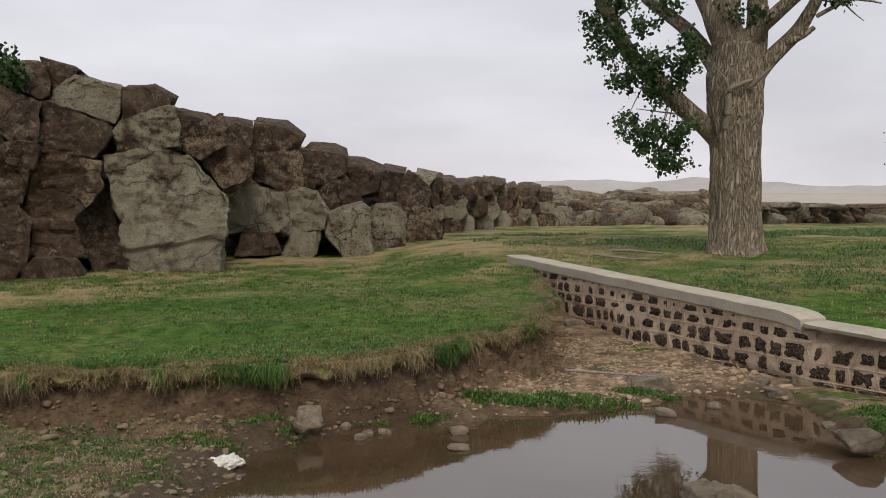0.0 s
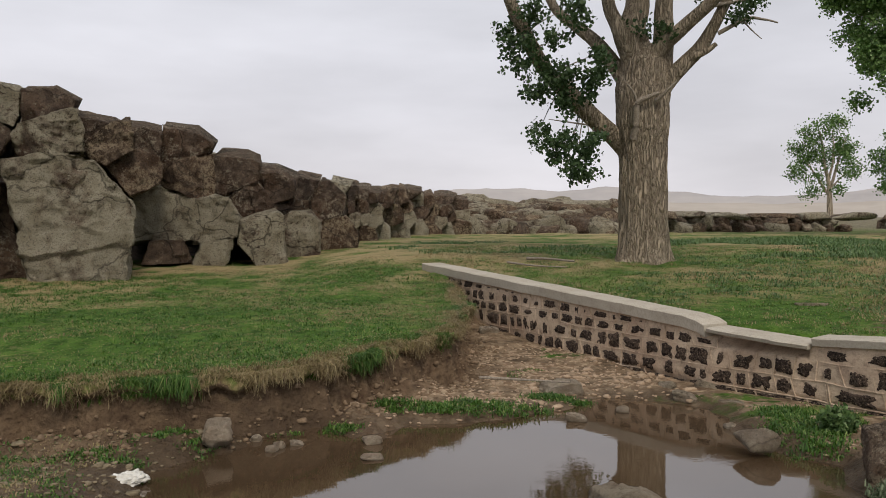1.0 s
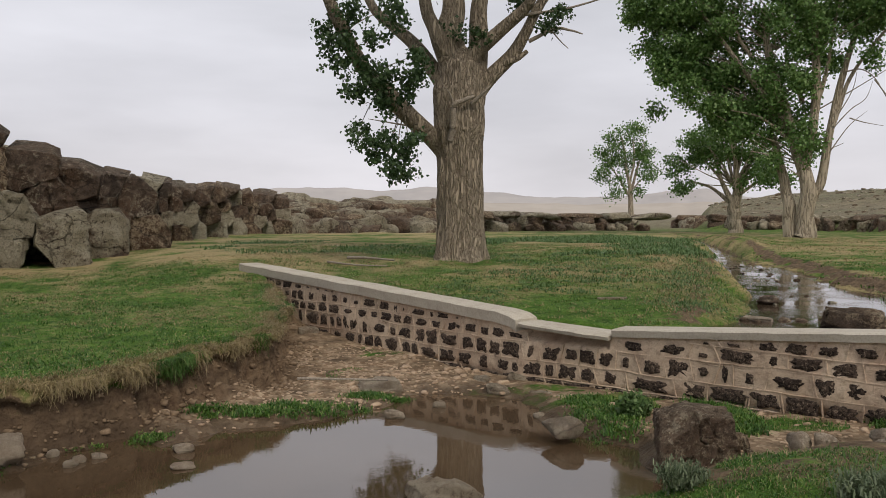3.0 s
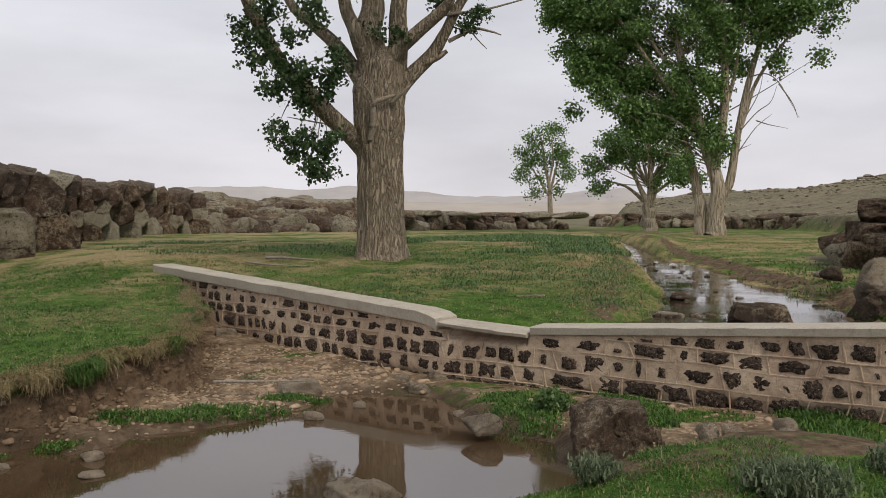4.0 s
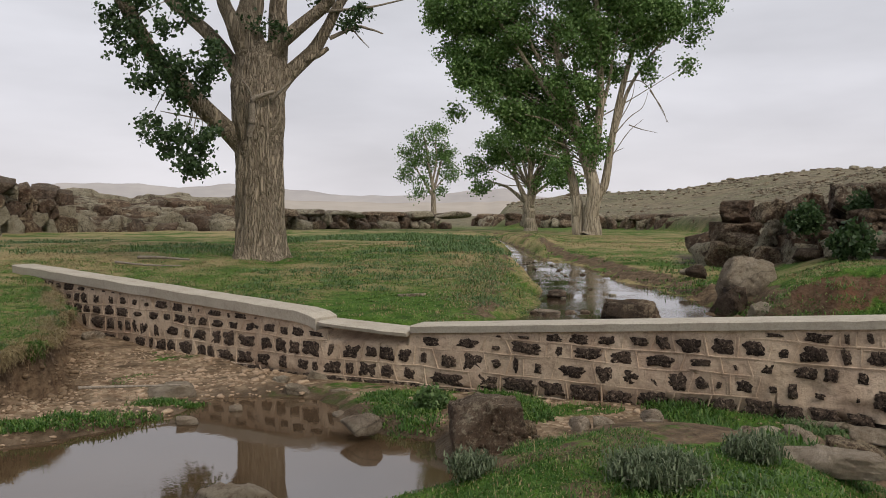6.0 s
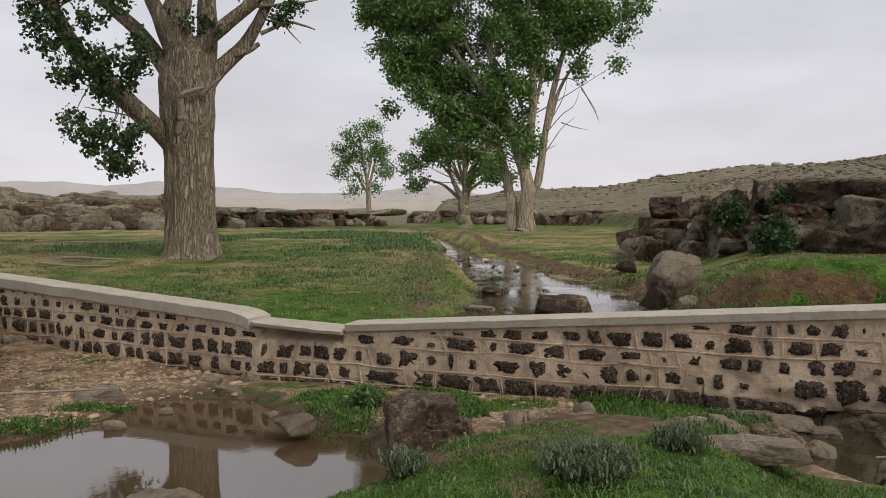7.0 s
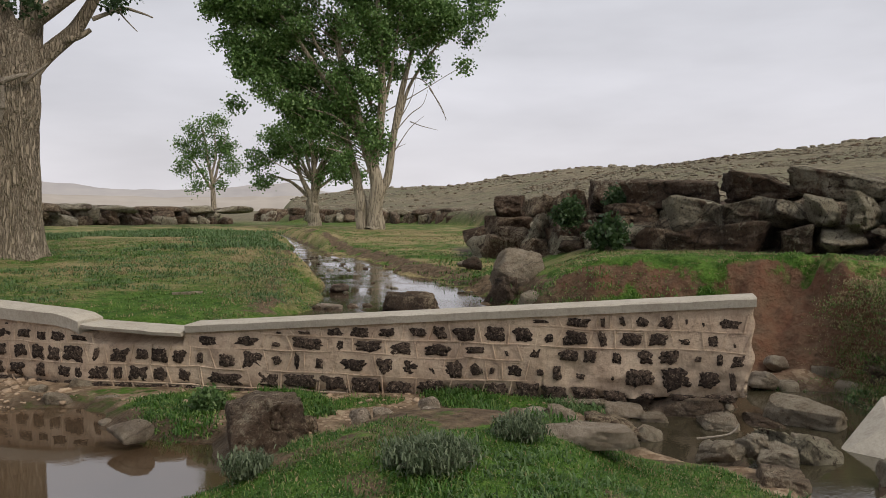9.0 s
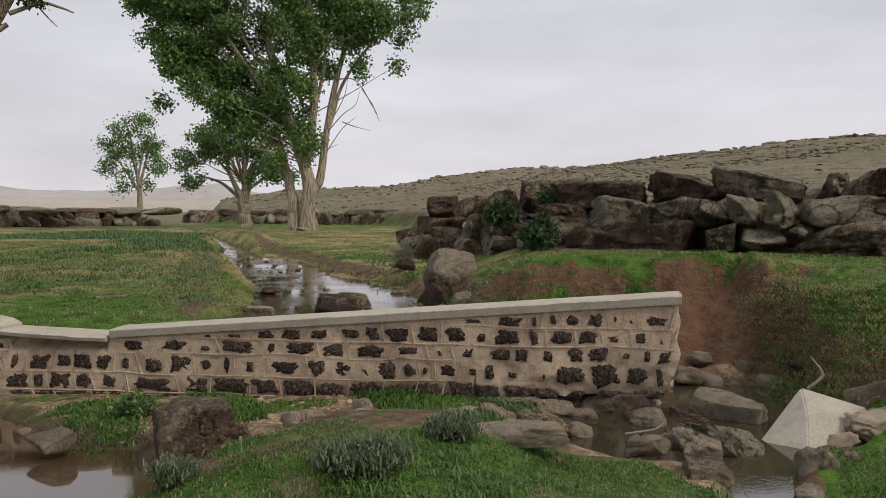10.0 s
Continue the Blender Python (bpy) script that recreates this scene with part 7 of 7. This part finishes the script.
def strew_litter():
    """Short dead grass and olive weeds over the trodden ground between the bank and the mud."""
    rng = np.random.default_rng(19)
    n = 34000
    x, y = rng.uniform(-6.2, -0.4, n), rng.uniform(4.6, 8.6, n)
    h, kinds = ground_parts(x, y)
    thick = fbm(x * 1.2, y * 1.2, 17, 3)
    ok = (inside_depth(x, y, LOW) < -0.2) & (kinds["wet"] < 0.55) & (thick + rng.normal(0, 0.3, n) > -0.35)
    p = np.column_stack([x, y, h])[ok]
    tone = fbm(p[:, 0] * 2.2, p[:, 1] * 2.2, 5, 3) + rng.normal(0, 0.3, len(p))
    for pick, mat, label, size in ((tone < 0.05, STRAW, "dead grass litter below the bank", 0.03), ((tone >= 0.05) & (tone < 0.4), WEEDS, "olive weeds below the bank", 0.032), (tone >= 0.4, BLADES, "green weeds below the bank", 0.045)):
        v, f = blade_mesh(p[pick], size, 0.011, 2.2, rng)
        stuff("grass", v, f, mat, label, "grass")


def grow_clumps(name, spots, blades, length, width, lean, mat, label, seed, spread=0.08):
    rng = np.random.default_rng(seed)
    spots = np.asarray(spots, float)
    h, _ = ground_parts(spots[:, 0], spots[:, 1])
    size = rng.uniform(0.6, 1.35, len(spots))
    c = np.repeat(np.column_stack([spots, h]), blades, axis=0)
    sz = np.repeat(size, blades)
    c[:, :2] += rng.normal(0, spread, (len(c), 2)) * sz[:, None]
    v, f = blade_mesh(c, length * sz, width, lean, rng)
    return stuff(name, v, f, mat, label, "plants")


def grow_weeds():
    rng = np.random.default_rng(12)

    def band(n, az0, az1, d0, d1, patch=None, scale=0.3):
        az, d = np.radians(rng.uniform(az0, az1, n)), rng.uniform(d0, d1, n)
        p = np.column_stack([d * np.sin(az), d * np.cos(az)])
        if patch is not None:
            p = p[fbm(p[:, 0] * scale, p[:, 1] * scale, 9, 3) > patch]
        return p

    grow_clumps("tall_weeds", band(1500, 20.5, 36, 20, 36, 0.0), 20, 0.13, 0.028, 1.7, WEEDS, "blue-green rushes growing in clumps behind the big poplar", 1, 0.14)
    grow_clumps("tall_weeds", band(420, 2, 19, 20.5, 30, 0.2), 18, 0.09, 0.024, 1.7, WEEDS, "scattered rushes in the meadow before the lava", 9, 0.14)
    grow_clumps("tall_weeds", band(620, 16, 36.5, 13, 22, 0.1, 0.6), 22, 0.08, 0.018, 2.0, WEEDS, "scattered tufts of coarse weed in the turf", 2, 0.1)
    lip = np.array([(7.6, 10.6), (9.0, 12.4), (10.7, 14.6), (13.3, 18.6), (17.5, 25.5)])
    k = rng.random((700, 1)) * (len(lip) - 1.001)
    i = k.astype(int)[:, 0]
    q = lip[i] * (1 - (k - i[:, None])) + lip[i + 1] * (k - i[:, None]) + rng.normal(0, 0.35, (700, 2)) + [-0.3, 0.1]
    grow_clumps("bank_grass", q[:400], 16, 0.055, 0.014, 2.4, STRAW, "dry grass hanging along the brook bank", 3, 0.14)
    grow_clumps("bank_grass", q[400:], 16, 0.065, 0.016, 2.2, WEEDS, "coarse green grass along the brook bank", 4, 0.14)
    grow_clumps("bank_grass", band(380, 41, 52, 14.5, 26, 0.0, 0.5), 18, 0.08, 0.02, 2.1, BLADES, "coarse grass on the hummocks beside the brook", 5, 0.16)
    shelf = np.array([(11.5, 9.4), (10.3, 7.4), (10.45, 6.2), (11.1, 5.2)])
    k = rng.random((260, 1)) * 2.999
    i = k.astype(int)[:, 0]
    q = shelf[i] * (1 - (k - i[:, None])) + shelf[i + 1] * (k - i[:, None]) + rng.normal(0, 0.16, (260, 2))
    grow_clumps("bank_grass", q, 22, 0.07, 0.01, 2.4, BLADES, "turf hanging over the earth bank", 6, 0.1)
    mound = np.array([(11.3, 3.4), (10.6, 2.85), (9.85, 2.25), (9.2, 1.6)])
    k = rng.random((1500, 1)) * 2.999
    i = k.astype(int)[:, 0]
    q = mound[i] * (1 - (k - i[:, None])) + mound[i + 1] * (k - i[:, None]) + rng.normal(0, 0.2, (1500, 2))
    grow_clumps("bank_grass", q[:700], 24, 0.042, 0.009, 2.5, LAWN, "turf hanging over the grassy mound", 7, 0.1)
    grow_clumps("bank_grass", q[700:], 24, 0.042, 0.008, 2.5, STRAW, "dry grass hanging over the grassy mound", 8, 0.1)
    def tufts(n, az0, az1, d0, d1, length, seed, mat, label):
        az, d = np.radians(rng.uniform(az0, az1, n)), np.sqrt(rng.uniform(d0 ** 2, d1 ** 2, n))
        x, y = d * np.sin(az), d * np.cos(az)
        _, kinds = ground_parts(x, y)
        ok = (kinds["soil"] < 0.35) & (kinds["far"] < 0.2) & (fbm(x * 0.8, y * 0.8, seed, 3) > -0.1)
        grow_clumps("grass_tufts", np.column_stack([x, y])[ok], 12, length, 0.011, 1.6, mat, label, seed, 0.05)

    tufts(4200, -36, 9, 8.8, 19, 0.045, 61, BLADES, "small darker tufts in the cropped meadow")
    tufts(2600, 6, 37, 9.6, 24, 0.05, 62, LAWN, "small darker tufts in the turf round the poplar")
    tufts(1500, 6, 37, 9.6, 26, 0.05, 63, STRAW, "small dry tufts in the turf round the poplar")
    tufts(1500, -36, 9, 11, 21, 0.04, 64, STRAW, "small dry tufts in the meadow")
    tufts(2600, 24, 84, 3.6, 6.4, 0.06, 65, BLADES, "fresh green tufts on the knoll")
    tufts(900, 24, 84, 3.6, 6.4, 0.05, 66, WEEDS, "pale green tufts on the knoll")
    tufts(1600, 49, 84, 9.5, 15, 0.035, 67, STRAW, "dry tufts on the bank below the outcrop")
    # low leafy plants at the foot of the wall and by the water
    for n, cx, cy, rx, ry, turn, length in ((150, 4.5, 7.9, 0.35, 0.85, 0.25, 0.07), (190, 5.6, 7.3, 0.25, 0.9, 0.35, 0.09), (230, 6.7, 5.9, 0.22, 1.1, 0.45, 0.11), (60, 7.35, 4.9, 0.2, 0.5, 0.4, 0.1),
                                            (150, 1.25, 9.3, 1.05, 0.2, 0.05, 0.07), (50, -0.4, 8.7, 0.5, 0.1, -0.2, 0.06), (30, -1.75, 8.1, 0.4, 0.15, 0.2, 0.055), (70, 2.4, 9.75, 0.4, 0.1, 0.2, 0.06),
                                            (240, 9.6, 3.6, 0.55, 0.4, 0.3, 0.045), (180, 9.7, 2.9, 0.4, 0.35, 0, 0.045), (130, -3.4, 6.4, 1.3, 0.8, 0, 0.035), (50, -3.0, 7.6, 1.2, 0.3, 0, 0.05), (60, 7.0, 2.6, 0.3, 0.12, 0.5, 0.1)):
        a, r = rng.uniform(0, 6.283, n), np.sqrt(rng.random(n))
        u, v = rx * r * np.cos(a), ry * r * np.sin(a)
        q = np.column_stack([cx + u * math.cos(turn) - v * math.sin(-turn), cy + u * math.sin(-turn) + v * math.cos(turn)])
        grow_clumps("low_plants", q, 26, length * 0.8, 0.014, 1.7, BLADES if n % 20 else WEEDS, "low green plants on the damp ground", n, 0.06)


def shrub(az, dist, wide, high, mat, label, name="shrub", z=None, stems=46, leaf=0.03, each=60):
    """A dome of thin stems set with small leaves."""
    rng = np.random.default_rng(int(az * 7 + dist * 13))
    x, y = polar(az, dist)
    z = height(x, y) if z is None else z
    root = tagged(new(name), label, "shrub")
    root.matrix_world = pose(x, y, z, 0, 0, -az)
    pieces, pts = [], []
    for k in range(stems):
        a, r = rng.uniform(0, 2 * math.pi), math.sqrt(rng.random())
        tip = np.array([wide / 2 * r * math.cos(a), wide / 2 * r * math.sin(a) * 0.8, high * (1.05 - 0.6 * r * r) * rng.uniform(0.7, 1.1)])
        path = smooth_path([(tip[0] * 0.1, tip[1] * 0.1, -0.03), (tip[0] * 0.6, tip[1] * 0.6, tip[2] * 0.45), tuple(tip)], 5)
        pieces.append(tube(np.column_stack([path, np.linspace(0.006, 0.002, len(path)) * (1 + high)]), 4, 0.05))
        t = rng.uniform(0.3, 1.0, each)[:, None]
        i = np.minimum((t[:, 0] * (len(path) - 1)).astype(int), len(path) - 2)
        fr = t * (len(path) - 1) - i[:, None]
        pts.append(path[i] * (1 - fr) + path[i + 1] * fr + rng.normal(0, leaf * 0.6, (each, 3)))
    part("stem", mesh_of("stem", *join(pieces), DEAD_WOOD, True), root)
    c = np.concatenate(pts)
    if mat is SAGE:
        v, f = blade_mesh(c, leaf, leaf * 0.2, 1.3, rng)
    else:
        v, f = leaf_cloud(c, leaf, rng, -0.5)
    part("foliage", mesh_of("foliage", v, f, mat), root)
    return root


def stick(pts, r0, r1, label, name="stick", mat=None):
    path = smooth_path(pts, 8)
    v, f = tube(np.column_stack([path, np.linspace(r0, r1, len(path))]), 8, 0.15, r0 * 100)
    return tagged(new(name, mesh_of(name, v, f, mat or DEAD_WOOD, True)), label, "branch")


grow_turf()
hang_sods()
hang_bank_grass()
strew_litter()
grow_weeds()
shrub(47.9, 4.6, 0.54, 0.1, SAGE, "silvery grey-green wormwood shrub in the turf", stems=110, leaf=0.05, each=55)
shrub(53.8, 5.1, 0.34, 0.12, SAGE, "small silvery wormwood shrub beside the stone slab", stems=46, leaf=0.045, each=50)
shrub(35.4, 5.0, 0.32, 0.1, SAGE, "small silvery wormwood shrub at the pool edge", stems=46, leaf=0.045, each=50)
shrub(31.8, 9.0, 0.3, 0.22, WEEDS, "bushy green weed growing from the foot of the wall", stems=30, leaf=0.05)
shrub(-28.2, 19.4, 1.3, 1.0, LEAVES, "dark green bush on top of the rock face", stems=40, leaf=0.12, z=3.9)
shrub(55.6, 16.6, 0.7, 0.5, LEAVES, "dark green bush in a cleft of the outcrop", stems=40, leaf=0.08, z=1.25)
shrub(59.1, 17.6, 0.75, 0.5, LEAVES, "dark green bush among the outcrop rocks", stems=40, leaf=0.08, z=1.5)
shrub(58.4, 15.0, 0.8, 0.6, LEAVES, "dark green bush at the foot of the outcrop", stems=40, leaf=0.08, z=0.85)

stick([(3.77, 18.2, 0.62), (4.1, 17.8, 0.63), (4.59, 17.2, 0.6)], 0.035, 0.02, "pale fallen branch lying in the grass")
stick([(3.25, 17.8, 0.56), (3.7, 17.2, 0.52), (4.34, 16.84, 0.5)], 0.025, 0.012, "thin fallen branch lying in the grass")
stick([(5.93, 12.12, 0.1), (6.1, 12.1, 0.11), (6.36, 12.05, 0.1)], 0.016, 0.01, "short pale stick in the grass")
stick([(9.02, 2.29, -0.24), (9.1, 2.18, -0.12), (9.14, 2.2, -0.05), (9.2, 2.32, 0.06)], 0.018, 0.008, "pale dead root sticking out of the red bank")
stick([(1.5, 10.1, -0.42), (2.0, 10.0, -0.44), (2.6, 9.9, -0.47)], 0.02, 0.01, "dry stick on the gravel")
stick([(6.9, 3.25, -0.42), (7.1, 3.05, -0.38), (7.2, 3.0, -0.3)], 0.012, 0.006, "bent dead twig on the stream bank")


def fallen_coping():
    """A broken length of wall lying tipped over in the stream: a concrete face with rubble behind."""
    root = tagged(new("broken_wall_piece"), "toppled wedge of the wall's concrete coping lying in the stream", "rubble")
    bm = bmesh.new()
    for p in ((8.71, 2.27, -0.17), (7.84, 2.43, -0.62), (7.77, 1.93, -0.66), (8.10, 2.04, -0.30), (8.66, 1.66, -0.27), (8.75, 1.75, -0.7), (8.6, 2.5, -0.7), (8.42, 1.68, -0.5)):
        bm.verts.new(p)
    bmesh.ops.convex_hull(bm, input=bm.verts[:])
    bmesh.ops.bevel(bm, geom=bm.edges[:], offset=0.012, segments=2, affect="EDGES")
    part("slab", from_bm("slab", bm, COPING), root, "smooth pale concrete faces")
    for x, y, z, s, seed in ((8.4, 1.62, -0.36, 0.46, 1), (8.66, 1.6, -0.36, 0.36, 2), (8.18, 1.78, -0.52, 0.3, 3)):
        ob = part("rubble", rock_mesh("crag", seed, 4, MORTAR_RUBBLE), root, "broken mortared stone")
        ob.matrix_local = pose(x, y, z, 10 * seed, 5, 40 * seed) @ Matrix.Diagonal((s, s * 0.8, s * 0.7, 1))


def plastic_litter():
    """A crumpled white bag on the mud."""
    dirs, faces = SPHERES[5]
    x, y, z = dirs.T
    fold = np.abs(fbm(x * 2.2, y * 2.2, z * 2.2, 4))
    r = 0.85 + 0.3 * fold
    p = dirs * r[:, None] * (0.16, 0.12, 0.07)
    p[:, 2] = np.maximum(p[:, 2], -0.02)
    p[:, 2] += 0.015 * fbm(x * 4, y * 4, z * 4, 2)
    ob = new("plastic_bag", mesh_of("plastic_bag", p, faces, BAG, True))
    ob.matrix_world = pose(-1.95, 7.2, POOL_Z + 0.05, 0, 0, 20)
    tagged(ob, "crumpled dirty white plastic bag on the mud", "bag")


BAG = plain_material("dirty_white_plastic", (0.5, 0.47, 0.4), (0.75, 0.73, 0.68), 14.0, 0.5, 0.03)
fallen_coping()
plastic_litter()


def strew_pebbles():
    """Loose small stones over the wash, the pool edge and the stream bed."""
    rng = random.Random(77)
    items = []
    for k in range(3600):
        spot = rng.random()
        if spot < 0.4:
            x, y = rng.uniform(0.3, 4.2), rng.uniform(9.2, 13.5)
        elif spot < 0.66:
            x, y = rng.uniform(-5, -1.2), rng.uniform(5.3, 8.3)
        elif spot < 0.8:
            x, y = rng.uniform(4.2, 8.2), rng.uniform(3.2, 9)
        elif spot < 0.92:
            x, y = rng.uniform(7, 10), rng.uniform(2, 4.5)
        else:
            x, y = rng.uniform(-2, 4), rng.uniform(8.2, 9.6)
        items.append((x, y, rng.uniform(0.012, 0.035) if rng.random() < 0.93 else rng.uniform(0.04, 0.08)))
    a = np.array(items)
    h, kinds = ground_parts(a[:, 0], a[:, 1])
    ok = (inside_depth(a[:, 0], a[:, 1], LOW) < -0.15) & (h > -0.7)
    for side in (0, 1):
        verts, faces, n = [], [], 0
        for (x, y, s), z, good in zip(items, h, ok):
            if not good or (x < -0.9) != side:
                continue
            key = (rng.choice(["crag", "crag", "slab"]), rng.randrange(6), 2)
            if key not in SHAPES:
                SHAPES[key] = rock_shape(*key)
            v, f = SHAPES[key]
            c, sn = math.cos(s * 900), math.sin(s * 900)
            q = v * (s * rng.uniform(1.2, 2.4), s * rng.uniform(1, 1.6), s * 0.8)
            verts.append(np.column_stack([x + q[:, 0] * c - q[:, 1] * sn, y + q[:, 0] * sn + q[:, 1] * c, z + s * 0.1 + q[:, 2]]))
            faces.append(f + n)
            n += len(v)
        stuff("pebbles", np.concatenate(verts), np.concatenate(faces), OLIVE_CLODS if side else CLODS,
              "dull brown clods and chips below the bank" if side else "loose tan clods and stone chips on the wash", "pebbles")


def strew_clods():
    """Crumbled earth and broken sods at the foot of the cut bank."""
    rng = np.random.default_rng(29)
    n = 1500
    q, out, z = bank_line(n, rng)
    away = np.abs(rng.normal(0.22, 0.22, n))
    p = q + out * away[:, None]
    h, _ = ground_parts(p[:, 0], p[:, 1])
    verts, faces, count = [], [], 0
    for k in range(n):
        if h[k] < POOL_Z - 0.02:
            continue
        key = (("crag", "slab", "block")[k % 3], k % 6, 2)
        if key not in SHAPES:
            SHAPES[key] = rock_shape(*key)
        v, f = SHAPES[key]
        s = rng.uniform(0.02, 0.045) if rng.random() < 0.88 else rng.uniform(0.045, 0.09)
        c, sn = math.cos(k * 2.4), math.sin(k * 2.4)
        w = v * (s * rng.uniform(1.0, 1.7), s, s * rng.uniform(0.6, 1.0))
        verts.append(np.column_stack([p[k, 0] + w[:, 0] * c - w[:, 1] * sn, p[k, 1] + w[:, 0] * sn + w[:, 1] * c, h[k] + s * 0.12 + w[:, 2]]))
        faces.append(f + count)
        count += len(v)
    stuff("earth_clods", np.concatenate(verts), np.concatenate(faces), EARTH_CLODS, "crumbled brown earth clods at the foot of the cut bank", "clods")


EARTH_CLODS = plain_material("brown_earth_clods", (0.1, 0.066, 0.04), (0.27, 0.19, 0.12), 14.0)
strew_clods()
OLIVE_CLODS = plain_material("dull_brown_clods", (0.09, 0.07, 0.04), (0.27, 0.215, 0.14), 12.0)

strew_pebbles()
